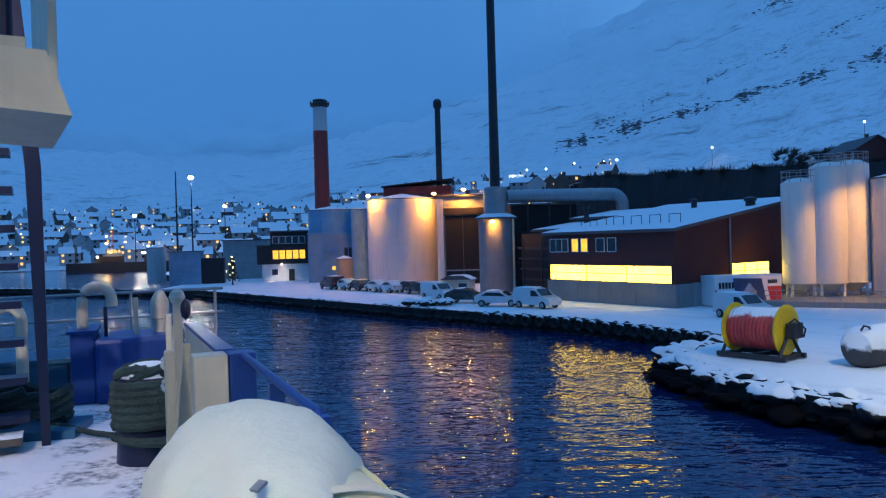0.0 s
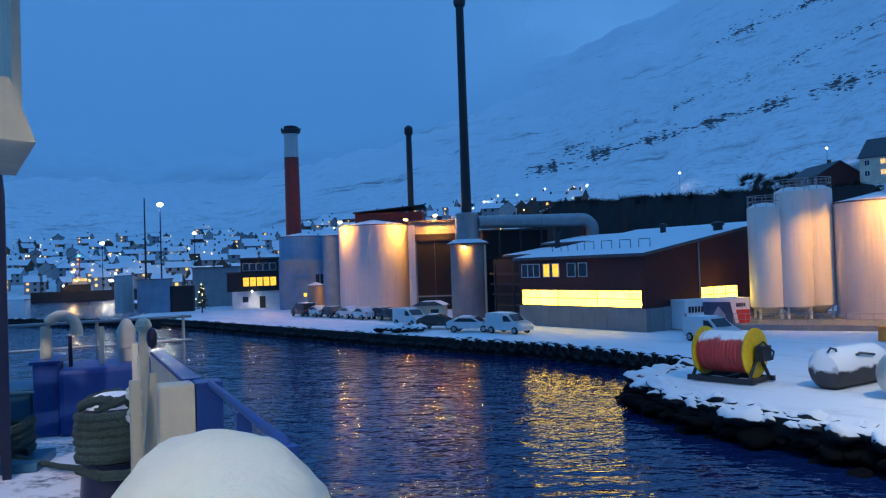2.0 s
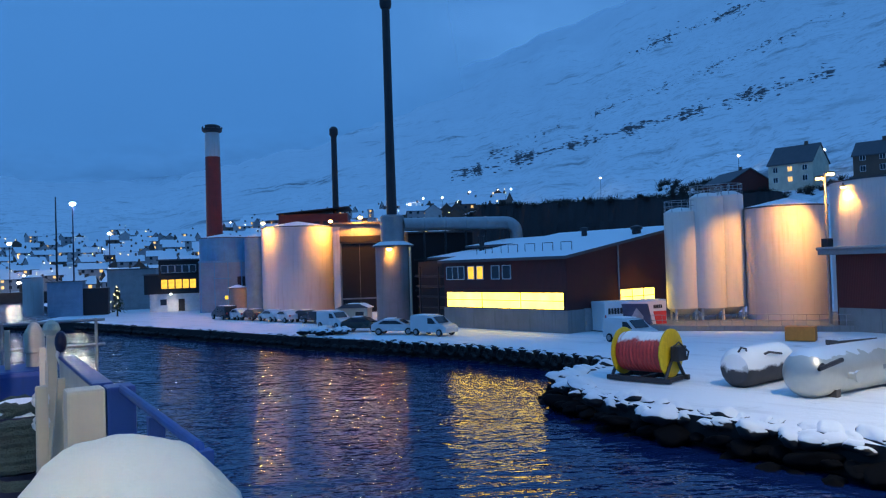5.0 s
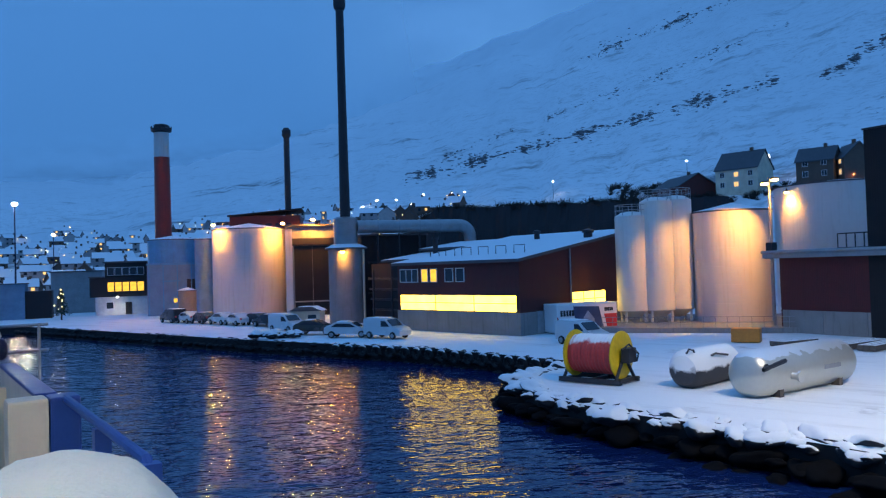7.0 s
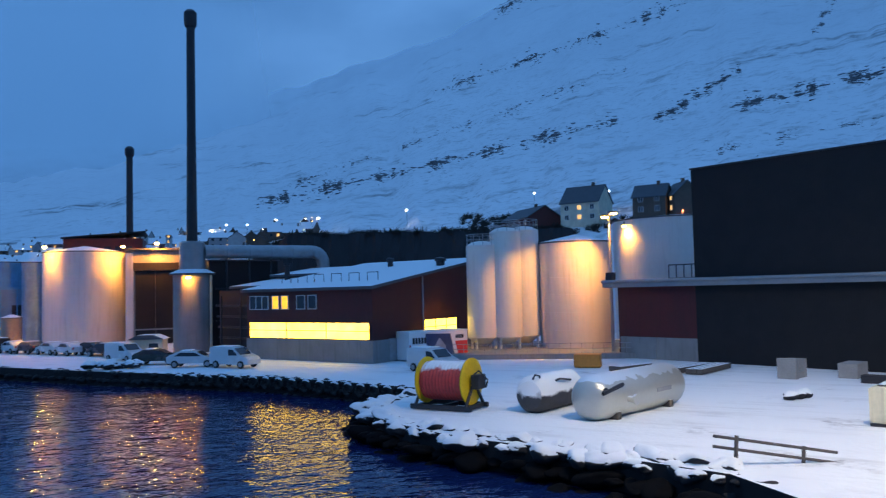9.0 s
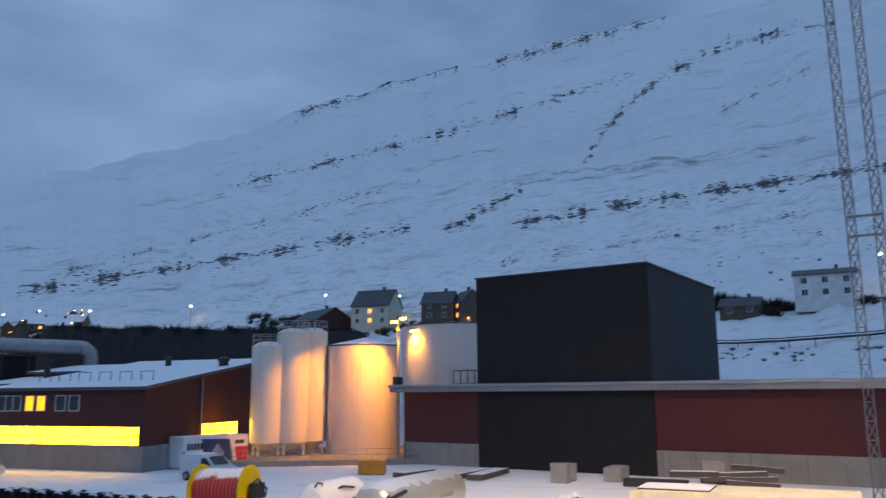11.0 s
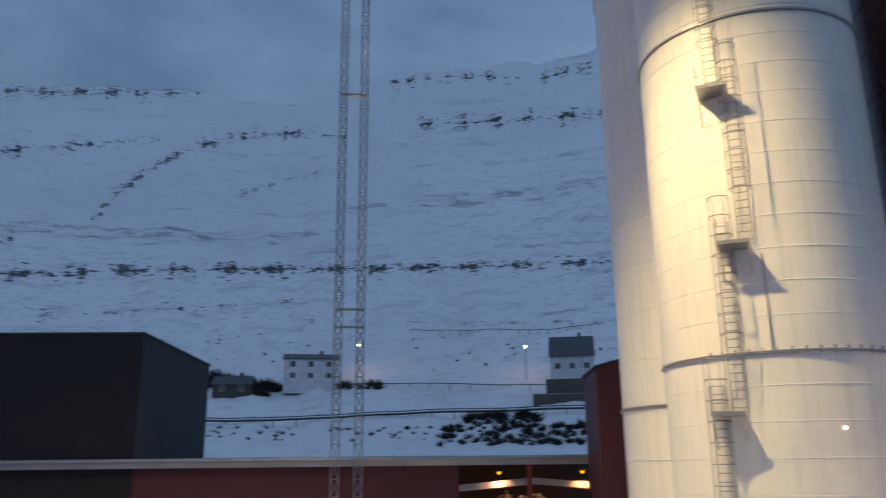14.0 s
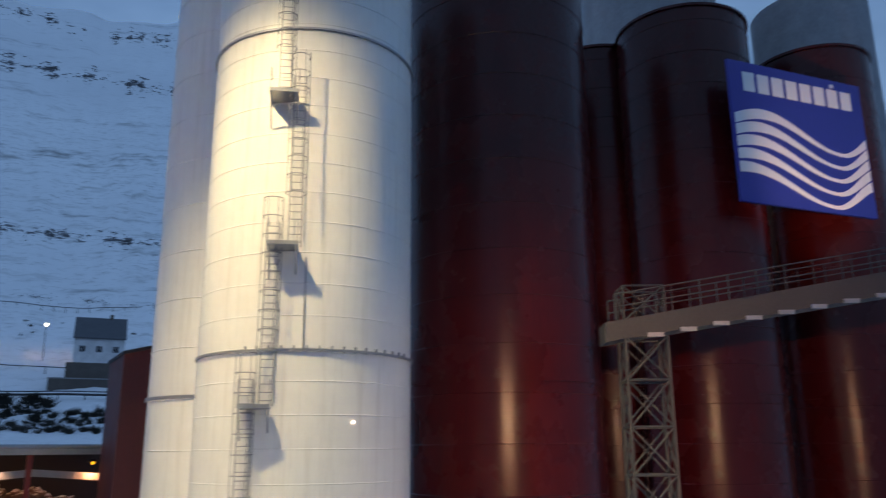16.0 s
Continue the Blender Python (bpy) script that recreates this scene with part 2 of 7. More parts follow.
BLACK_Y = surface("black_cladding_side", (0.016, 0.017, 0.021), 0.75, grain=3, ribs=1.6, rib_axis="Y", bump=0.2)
DARK = surface("dark_wall", (0.016, 0.015, 0.018), 0.7, grain=3, bump=0.3)
STEEL = surface("galvanised_steel", (0.32, 0.33, 0.34), 0.45, 0.7, grain=10, bump=0.1)
CONVEYOR_STEEL = surface("conveyor_steel", (0.05, 0.05, 0.053), 0.65, 0.3, grain=10, bump=0.1)
DARK_STEEL = surface("dark_steel", (0.045, 0.045, 0.05), 0.5, 0.5, grain=10, bump=0.15)
BLUE_TANK = surface("blue_tank_paint", (0.1, 0.33, 0.52), 0.5, grain=3, bump=0.08, dirt=(0.1, 0.2, 0.28))
BLUE_WALL = surface("pale_blue_wall", (0.17, 0.29, 0.4), 0.6, grain=3, bump=0.1)
SHIP_BLUE = surface("ship_blue_paint", (0.012, 0.05, 0.24), 0.4, grain=6, bump=0.15, dirt=(0.01, 0.03, 0.12))
SHIP_CREAM = surface("ship_cream_paint", (0.62, 0.55, 0.42), 0.45, grain=6, bump=0.15, dirt=(0.42, 0.34, 0.24))
SHIP_NAVY = surface("ship_navy_steel", (0.008, 0.012, 0.045), 0.35, 0.2, grain=8, bump=0.15)
ROPE = surface("mooring_rope", (0.024, 0.048, 0.047), 0.9, grain=60, stains=4, bump=0.9, spread=0.55, snowy=1.17)
TAN = surface("tan_silo_paint", (0.3, 0.22, 0.17), 0.6, grain=4, bump=0.1, dirt=(0.2, 0.13, 0.1))
GREY_WALL = surface("grey_render", (0.3, 0.3, 0.31), 0.8, grain=4, bump=0.15)
CREAM_WALL = surface("cream_house_wall", (0.62, 0.55, 0.42), 0.8, grain=4, bump=0.15)
WHITE_WALL = surface("white_house_wall", (0.68, 0.68, 0.68), 0.8, grain=4, bump=0.15)
BROWN_WALL = surface("brown_house_wall", (0.12, 0.08, 0.06), 0.8, grain=4, bump=0.2)
ROOF_SNOW = surface("snowy_roof", (0.09, 0.09, 0.1), 0.8, grain=4, bump=0.2, snowy=0.72)
GLASS = surface("dark_window_glass", (0.03, 0.035, 0.045), 0.08, grain=3, bump=0.0)
FRAME = surface("white_window_frame", (0.7, 0.7, 0.7), 0.5, grain=20, bump=0.05)
CAR_WHITE = surface("white_car_paint", (0.6, 0.61, 0.63), 0.25, grain=2, bump=0.0, spread=0.05, snowy=1.15)
CAR_DARK = surface("dark_car_paint", (0.03, 0.03, 0.035), 0.25, grain=2, bump=0.0, snowy=1.1)
CAR_GREEN = surface("green_car_paint", (0.035, 0.05, 0.05), 0.25, grain=2, bump=0.0, snowy=1.1)
TYRE = surface("black_rubber", (0.02, 0.02, 0.02), 0.85, grain=20)
YELLOW = surface("yellow_paint", (0.72, 0.46, 0.01), 0.5, grain=5, dirt=(0.4, 0.25, 0.02))
HOSE_RED = surface("red_hose", (0.55, 0.05, 0.045), 0.55, grain=6, stains=1.5, bump=0.4, snowy=0.86)
ALU = surface("aluminium_cylinder", (0.55, 0.54, 0.49), 0.34, 0.6, grain=5, stains=0.4, bump=0.04, spread=0.08, snowy=0.98)
WOOD = surface("weathered_timber", (0.1, 0.085, 0.075), 0.8, grain=14, stretch=(1, 8, 8), bump=0.3, snowy=0.95)
ORANGE = surface("orange_steel_box", (0.5, 0.2, 0.03), 0.6, grain=5, snowy=1.2)
CREAM_BOX = surface("cream_block", (0.72, 0.66, 0.5), 0.7, grain=5, bump=0.1, dirt=(0.5, 0.45, 0.33), snowy=1.2)
SIGN_BLUE = surface("sign_blue", (0.012, 0.035, 0.30), 0.5, grain=3, bump=0.0, spread=0.06)
SIGN_WHITE = surface("sign_white", (0.8, 0.8, 0.82), 0.5, grain=3, bump=0.0, spread=0.04)
PRINT_RED = surface("printed_red", (0.6, 0.05, 0.05), 0.5, grain=3, bump=0.0)
PRINT_BLUE = surface("printed_dark_blue", (0.03, 0.07, 0.16), 0.5, grain=1.2, bump=0.0, spread=0.5)
PRINT_PALE = surface("printed_pale_blue", (0.3, 0.36, 0.45), 0.5, grain=1.5, bump=0.0, spread=0.5)
BLACK_PRINT = surface("black_print", (0.02, 0.02, 0.025), 0.5, grain=3, bump=0.0)
BUSH = surface("dark_bush", (0.045, 0.04, 0.035), 0.9, grain=6, snowy=1.45)
CHIM_RED = surface("chimney_red", (0.3, 0.04, 0.03), 0.6, grain=3, dirt=(0.16, 0.03, 0.03))
HEAP = surface("gravel_heap", (0.2, 0.13, 0.11), 0.9, grain=5, bump=0.5, snowy=0.98)
WINDOW_GLOW = glow("lit_window", (1.0, 0.65, 0.07), 8.0, 0.35, 0.6)
WINDOW_WARM = glow("lit_house_window", (1.0, 0.62, 0.22), 1.6, 0.4, 1.5)
BULB_WARM = glow("sodium_bulb", (1.0, 0.38, 0.035), 1700.0)
BULB_DRUM = glow("drum_lamp_glass", (1.0, 0.4, 0.04), 300.0)
BULB_POLE = glow("pole_lamp_glass", (1.0, 0.5, 0.08), 60.0)
BULB_WHITE = glow("white_bulb", (1.0, 0.93, 0.75), 80.0)
BULB_BLUE = glow("blue_signal_bulb", (0.1, 0.6, 1.0), 8.0)


# ---- mesh helpers ----
def thing(name, m, label, category="", group="", kind=""):
    ob = new(name)
    ob.empty_display_size = 0.2
    ob.matrix_basis = m
    return tagged(ob, label, category, group, kind)


def finish(bm, name, material, smooth=False):
    me = bpy.data.meshes.new(name)
    bm.normal_update()
    bm.to_mesh(me)
    bm.free()
    for mat in material if isinstance(material, (list, tuple)) else (material,):
        me.materials.append(mat)
    if smooth:
        for p in me.polygons:
            p.use_smooth = True
        me.set_sharp_from_angle(angle=radians(40))
    return me


def part(name, bm, material, parent, label="", smooth=False, at=None):
    me = bm if isinstance(bm, bpy.types.Mesh) else finish(bm, name, material, smooth)
    ob = new(name, me)
    ob.parent = parent
    if at is not None:
        ob.matrix_basis = at
    return tagged(ob, label)


def solo(name, bm, material, m, label, category="", group="", kind="", smooth=False):
    ob = new(name, finish(bm, name, material, smooth))
    ob.matrix_basis = m
    return tagged(ob, label, category, group, kind)


def box(x0, x1, y0, y1, z0, z1, bevel=0.0, bm=None):
    bm = bm or bmesh.new()
    v = [bm.verts.new((x, y, z)) for z in (z0, z1) for x, y in ((x0, y0), (x1, y0), (x1, y1), (x0, y1))]
    faces = [bm.faces.new([v[i] for i in q]) for q in ((3, 2, 1, 0), (4, 5, 6, 7), (0, 1, 5, 4), (1, 2, 6, 5), (2, 3, 7, 6), (3, 0, 4, 7))]
    if bevel:
        bmesh.ops.bevel(bm, geom=list({e for f in faces for e in f.edges}), offset=bevel, segments=2, affect="EDGES", profile=0.6)
    return bm


def lathe(profile, steps=32, bm=None, m=None, cap=True):
    """A turned body from (radius, z) pairs."""
    bm = bm or bmesh.new()
    rings = []
    for r, z in profile:
        ring = [Vector((r * math.cos(2 * math.pi * k / steps), r * math.sin(2 * math.pi * k / steps), z)) for k in range(steps)]
        rings.append([bm.verts.new(m @ p if m else p) for p in ring])
    for a, b in zip(rings, rings[1:]):
        for k in range(steps):
            bm.faces.new((a[k], a[(k + 1) % steps], b[(k + 1) % steps], b[k]))
    if cap:
        bm.faces.new(rings[0][::-1])
        bm.faces.new(rings[-1])
    return bm


def tube(points, r, steps=8, bm=None, closed=False):
    """A round bar along points."""
    bm = bm or bmesh.new()
    pts = [Vector(p) for p in points]
    rings = []
    for i, p in enumerate(pts):
        a = pts[max(i - 1, 0)] if not closed else pts[i - 1]
        b = pts[min(i + 1, len(pts) - 1)] if not closed else pts[(i + 1) % len(pts)]
        d = (b - a).normalized()
        u = d.cross(Vector((0, 0, 1)) if abs(d.z) < 0.95 else Vector((1, 0, 0))).normalized()
        w = d.cross(u)
        rad = r[i] if isinstance(r, (list, tuple)) else r
        rings.append([bm.verts.new(p + rad * (math.cos(2 * math.pi * k / steps) * u + math.sin(2 * math.pi * k / steps) * w)) for k in range(steps)])
    pairs = list(zip(rings, rings[1:])) + ([(rings[-1], rings[0])] if closed else [])
    for a, b in pairs:
        for k in range(steps):
            bm.faces.new((a[k], a[(k + 1) % steps], b[(k + 1) % steps], b[k]))
    if not closed:
        bm.faces.new(rings[0][::-1])
        bm.faces.new(rings[-1])
    return bm


def prism(outline, z0, z1, bm=None):
    """An upright block over an outline, counter-clockwise."""
    bm = bm or bmesh.new()
    lo, hi = [bm.verts.new((*p, z0)) for p in outline], [bm.verts.new((*p, z1)) for p in outline]
    bm.faces.new(lo[::-1])
    bm.faces.new(hi)
    for k in range(len(outline)):
        j = (k + 1) % len(outline)
        bm.faces.new((lo[k], lo[j], hi[j], hi[k]))
    return bm


def side_prism(outline, y0, y1, bm=None):
    """A block whose outline stands in the xz plane, drawn out from y0 to y1."""
    bm = bm or bmesh.new()
    a, b = [bm.verts.new((x, y0, z)) for x, z in outline], [bm.verts.new((x, y1, z)) for x, z in outline]
    bm.faces.new(a)
    bm.faces.new(b[::-1])
    for k in range(len(outline)):
        j = (k + 1) % len(outline)
        bm.faces.new((a[j], a[k], b[k], b[j]))
    return bm


def polar(az, d, z=0.0):
    return Vector((d * math.sin(radians(az)), d * math.cos(radians(az)), z))


# ---- the land ----
RIDGE_AZ = (-180, -60, -40, -25, -12, 4, 12, 19, 26, 37, 45, 53, 60, 68, 72, 80, 86, 100, 140, 180)
RIDGE_EL = (7, 10, 12, 11.2, 9.0, 12.8, 15.0, 17.2, 19.9, 23.2, 24.4, 25.6, 25.3, 27.4, 28.0, 28.3, 29.2, 30, 20, 7)
FOOT_AZ = (-180, -60, -24, -19, -14, -8, 0, 8, 22, 32, 45, 60, 85, 110, 140, 180)
FOOT_R = (400, 400, 345, 300, 200, 165, 150, 118, 110, 104, 92, 92, 84, 82, 95, 400)
TOP_R = (2600, 2600, 2600, 2500, 2300, 2000, 1900, 1700, 1300, 1150, 1000, 950, 950, 1000, 1400, 2600)


def land_el(az, u):
    foot = np.interp(az, FOOT_AZ, FOOT_R)
    low = math.degrees(math.atan2(-7.2, foot))
    return low + (np.interp(az, RIDGE_AZ, RIDGE_EL) - low) * u**0.95


def land_z(az, r):
    foot, top = np.interp(az, FOOT_AZ, FOOT_R), np.interp(az, FOOT_AZ, TOP_R)
    u = max(0.0, min(1.0, math.log(max(r, foot) / foot) / math.log(top / foot)))
    p = polar(az, r)
    rough = noise.fractal(p * 0.012, 1.0, 2.1, 5) * 0.012 + noise.fractal(Vector((az * 0.35, r * 0.001, 3.0)), 1.0, 2.0, 4) * 0.010
    return EYE + r * math.tan(radians(land_el(az, u))) + r * rough * min(1.0, 3.0 * u) * (1.0 if u < 0.97 else 0.6) * (0.45 if az < 0 else min(1.0, 0.45 + az * 0.04))


def slope_r(az, el):
    """How far off the slope is met at that height angle from the ship."""
    low, high = np.interp(az, FOOT_AZ, FOOT_R), np.interp(az, FOOT_AZ, TOP_R)
    for _ in range(24):
        mid = math.sqrt(low * high)
        if math.degrees(math.atan2(land_z(az, mid) - EYE, mid)) < el:
            low = mid
        else:
            high = mid
    return low


def build_mountain():
    bm = bmesh.new()
    grid = []
    azimuths = [-179 + 2.0 * k for k in range(72)] + [-36 + 0.5 * k for k in range(350)] + [139 + 2.0 * k for k in range(21)]
    azimuths = sorted(set(azimuths))
    for az in azimuths:
        foot, top = np.interp(az, FOOT_AZ, FOOT_R), np.interp(az, FOOT_AZ, TOP_R)
        col = []
        for k in range(90):
            r = foot * (top / foot) ** (k / 89)
            col.append(bm.verts.new(polar(az, r, land_z(az, r))))
        last = col[-1].co
        col.append(bm.verts.new((last.x * 1.25, last.y * 1.25, last.z * 0.6)))
        grid.append(col)
    for a, b in zip(grid, grid[1:] + grid[:1]):
        for k in range(90):
            bm.faces.new((a[k], b[k], b[k + 1], a[k + 1]))
    ob = solo("mountain", bm, MOUNTAIN, Matrix(), "snow-covered mountain slope with dark rock bands above the harbour", "mountain", kind="structure", smooth=True)
    for p in ob.data.polygons:
        p.use_smooth = True


COAST = [(-37, 116.5), (-19.6, 95.3), (-3.6, 75.3), (3.4, 67.6), (9.5, 61.5), (14, 54), (17, 48.5), (16.2, 46.2), (13.4, 44.7), (12.0, 42.4), (11.3, 39.6), (11.5, 36.4), (12.3, 33.1),
         (13.7, 29.8), (15.2, 27.4), (16.6, 24.3), (18.2, 20.9), (17, 10), (15.5, -5), (15.5, -120)]


def build_ground():
    outline = COAST + [(190, -120), (190, 90), (140, 150), (40, 210), (-30, 260), (-90, 290), (-72, 200), (-46, 150), (-44, 122)]
    def dark_sided(bm):
        for f in bm.faces:
            f.normal_update()
            f.material_index = 0 if f.normal.z > 0.5 else 1
        return bm
    solo("ground", dark_sided(prism(outline, -5.0, 0.0)), [SNOW, QUAY_ROCK], Matrix(), "snow-covered quay yard with wheel tracks", "ground", kind="structure")
    bank = [(-100, 151), (-76, 138.5), (-43, 119.5), (-44.5, 122.5), (-77, 142), (-101, 155)]
    solo("breakwater", dark_sided(prism(bank, -5.0, -0.1)), [SNOW, QUAY_ROCK], Matrix(), "low snow-covered stone breakwater across the harbour", "breakwater", kind="structure")
    bm = bmesh.new()
    s = 4500
    bm.faces.new([bm.verts.new((x, y, -1.2)) for x, y in ((-s, -s), (s, -s), (s, s), (-s, s))])
    solo("water", bm, WATER, Matrix(), "dark rippled harbour water reflecting the lights", "water", kind="structure")


def rock_mesh(name, seed, material, flat=0.62):
    """A boulder: a ball cut by a dozen uneven planes, then roughened."""
    rng = random.Random(seed)
    cuts = [(Vector((rng.gauss(0, 1), rng.gauss(0, 1), rng.gauss(0, 1))).normalized(), rng.uniform(0.68, 0.95)) for _ in range(11)]
    bm = bmesh.new()
    bmesh.ops.create_icosphere(bm, subdivisions=3, radius=1.0)
    for v in bm.verts:
        for axis, off in cuts:
            over = v.co.dot(axis) - off
            if over > 0:
                v.co -= axis * over * 0.9
        n = noise.noise(v.co * 1.3 + Vector((seed * 7.1, 0, 0))) * 0.3 + noise.noise(v.co * 3.4 + Vector((0, seed * 3.3, 0))) * 0.12
        v.co *= 1.0 + n
        v.co.z *= flat
    me = finish(bm, name, material)
    for p in me.polygons:
        p.use_smooth = True
    return me


def build_shore_rocks():
    rng = random.Random(4)
    spit = [rock_mesh("shore_rock", k, ROCK, 0.72) for k in range(6)]
    wet = [rock_mesh("shaded_wet_rock", k + 20, SHADED_WET_ROCK) for k in range(4)]
    owner = thing("spit_riprap", pose(0, 0, 0), "snow-capped dark boulders along the edge of the spit", "boulders", kind="structure")
    line = [Vector(p) for p in COAST[7:17]]
    made = 0
    for a, b in zip(line, line[1:]):
        n = max(2, int((b - a).length / 0.62))
        out = Vector(((b - a).y, -(b - a).x)).normalized()
        for k in range(n):
            for row in range(4):
                if made >= 298:
                    break
                p = a.lerp(b, (k + rng.random()) / n) + out * ((-0.7, -0.05, 0.45, 0.8)[row] + rng.uniform(-0.3, 0.3))
                s = rng.choice((0.3, 0.38, 0.45, 0.55, 0.72)) * rng.uniform(0.85, 1.15) * (0.9 if row else 0.75)
                m = pose(p.x, p.y, (0.0, -0.2, -0.8, -1.4)[row], rng.uniform(-15, 15), rng.uniform(-15, 15), rng.uniform(0, 360)) @ Matrix.Diagonal((s * rng.uniform(0.9, 1.7), s, s * 0.9, 1))
                part("boulder", spit[made % 6] if row < 2 else wet[made % 4], ROCK, owner, at=m)
                made += 1
    far = [rock_mesh("quay_stone", k + 9, QUAY_ROCK) for k in range(4)]
    rows = [(Vector(a), Vector(b)) for a, b in zip(COAST[0:7], COAST[1:8])] + [(Vector((-100, 151)), Vector((-76, 138.5))), (Vector((-76, 138.5)), Vector((-43, 119.5))), (Vector((18.2, 20.9)), Vector((17, 10))), (Vector((17, 10)), Vector((15.5, -5)))]
    verts, faces = [], []
    for a, b in rows:
        out = Vector(((b - a).y, -(b - a).x)).normalized()
        n = int((b - a).length / 0.55)
        for k in range(n):
            for row in range(3):
                p = a.lerp(b, (k + rng.random()) / n) + out * (row * 0.25 - 0.25 + rng.uniform(-0.15, 0.15))
                s = rng.uniform(0.2, 0.4)
                m = pose(p.x, p.y, (-0.18, -0.75, -1.35)[row], rng.uniform(-20, 20), rng.uniform(-20, 20), rng.uniform(0, 360)) @ Matrix.Diagonal((s * 1.3, s, s, 1))
                me = far[rng.randrange(4)]
                base = len(verts)
                verts += [m @ v.co for v in me.vertices]
                faces += [[base + i for i in q.vertices] for q in me.polygons]
    me = bpy.data.meshes.new("quay_riprap")
    me.from_pydata(verts, [], faces)
    me.materials.append(QUAY_ROCK)
    me.shade_smooth()
    tagged(new("quay_riprap", me), "dark quay boulders with snow on their tops", "boulders", kind="stuff")
    me = rock_mesh("heap_stone", 77, ROCK)
    h = thing("stone_heap", pose(-1.6, 76.0, 0), "dark heap of stones with snow on the quay edge", "stones")
    for k in range(16):
        s = rng.uniform(0.4, 0.8)
        part("stone", me, QUAY_ROCK, h, at=pose(rng.uniform(-2.2, 2.6), rng.uniform(-1.0, 0.8), rng.uniform(0.1, 0.6), 0, 0, 50 * k) @ Matrix.Diagonal((s, s * 0.8, s * 0.8, 1)))


def build_quay_tyres():
    """Old tyres hung along the quay edge, each with a cap of snow."""
    ring = tube([(0.36 * math.cos(a), 0, 0.36 * math.sin(a)) for a in np.linspace(0, 2 * math.pi, 20, endpoint=False)], 0.13, 8, closed=True)
    cap = tube([(0.42 * math.cos(a), 0, 0.42 * math.sin(a)) for a in np.linspace(0.5, math.pi - 0.5, 10)], [0.03, 0.07, 0.1, 0.11, 0.11, 0.11, 0.11, 0.1, 0.07, 0.03], 8)
    ring, cap = finish(ring, "tyre", TYRE, True), finish(cap, "snow", SNOW_CLEAN, True)
    for a, b in zip(COAST[3:6], COAST[4:7]):
        a, b = Vector(a), Vector(b)
        out = Vector(((b - a).y, -(b - a).x)).normalized()
        n = int((b - a).length / 1.25)
        for k in range(n):
            q = a.lerp(b, (k + 0.5) / n) + out * 0.62
            t = thing("quay_tyre", pose(q.x, q.y, -0.42, 0, 0, math.degrees(math.atan2(b.y - a.y, b.x - a.x))), "old black tyre fender with snow on the quay edge", "tyre", "tyres along the quay")
            part("tyre", ring, TYRE, t)
            part("snow", cap, SNOW_CLEAN, t)


build_mountain()
build_ground()
build_shore_rocks()
build_quay_tyres()


def build_crags():
    """Outcrops and crags along the mountain's strata, sitting on the slope."""
    rng = random.Random(11)
    kinds = []
    for k in range(4):
        bm = bmesh.new()
        bmesh.ops.create_icosphere(bm, subdivisions=1, radius=1.0)
        kinds.append(([v.co * (1.0 + 0.5 * noise.noise(v.co * 1.7 + Vector((k * 9.0, 0, 0)))) for v in bm.verts], [[v.index for v in f.verts] for f in bm.faces]))
        bm.free()
    bands = [((8, 6.4), (20, 9.1), (33, 11.5), 130, 1.0), ((37, 11.6), (39.5, 12.6), (42.4, 14.2), 46, 0.9), ((42, 11.9), (52, 13.5), (63, 13.7), 150, 1.0), ((63, 13.7), (72, 14.1), (86, 13.9), 90, 1.1),
             ((47.3, 15.9), (52.4, 23.9), (63.8, 23.3), 210, 0.5), ((57, 18.6), (60, 20.0), (64, 21.0), 50, 0.35), ((80.2, 27.1), (83, 27.8), (86, 27.5), 40, 0.6), ((70, 24.1), (78, 24.7), (88, 24.2), 130, 0.8), ((21, 14.3), (36, 18.6), (50, 21.8), 150, 0.6), ((25.7, 19.5), (32.5, 22.4), (37.6, 23.1), 130, 0.5), ((40.5, 23.3), (47.4, 24.8), (53.2, 25.4), 130, 0.5),
             ((68, 27.1), (72, 27.8), (78, 27.4), 40, 0.7), ((60, 10.0), (74, 10.0), (84, 9.7), 40, 0.5), ((40, 9.0), (52, 10.5), (64, 11.6), 46, 0.6), ((10, 7.6), (22, 11.6), (34, 15.0), 60, 0.5), ((-26, 10.4), (-18, 9.4), (-12, 8.4), 90, 0.5)]
    verts, faces = [], []
    for a, b, c, count, size in bands:
        for _ in range(count * 15):
            t = rng.random()
            t += 0.06 * math.sin(40 * t)
            az = (1 - t) ** 2 * a[0] + 2 * t * (1 - t) * b[0] + t * t * c[0]
            el = (1 - t) ** 2 * a[1] + 2 * t * (1 - t) * b[1] + t * t * c[1] + rng.gauss(0, 0.2) * rng.random() * 1.6
            low = slope_r(az, el)
            p = polar(az, low, land_z(az, low))
            s = size * low * 0.0042 * (0.09 + 0.32 * rng.random() ** 3)
            m = pose(p.x, p.y, p.z - s * 0.1, rng.uniform(-12, 12), rng.uniform(-8, 8), -az + rng.uniform(-25, 25)) @ Matrix.Diagonal((s * rng.uniform(1.2, 4.5), s, s * rng.uniform(0.4, 0.9), 1))
            v, f = kinds[rng.randrange(4)]
            base = len(verts)
            verts += [m @ q for q in v]
            faces += [[base + i for i in q] for q in f]
    me = bpy.data.meshes.new("mountain_crags")
    me.from_pydata(verts, [], faces)
    me.materials.append(CRAG)
    tagged(new("mountain_crags", me), "dark rock outcrops breaking through the snow of the slope", "rocks", kind="stuff")


build_crags()


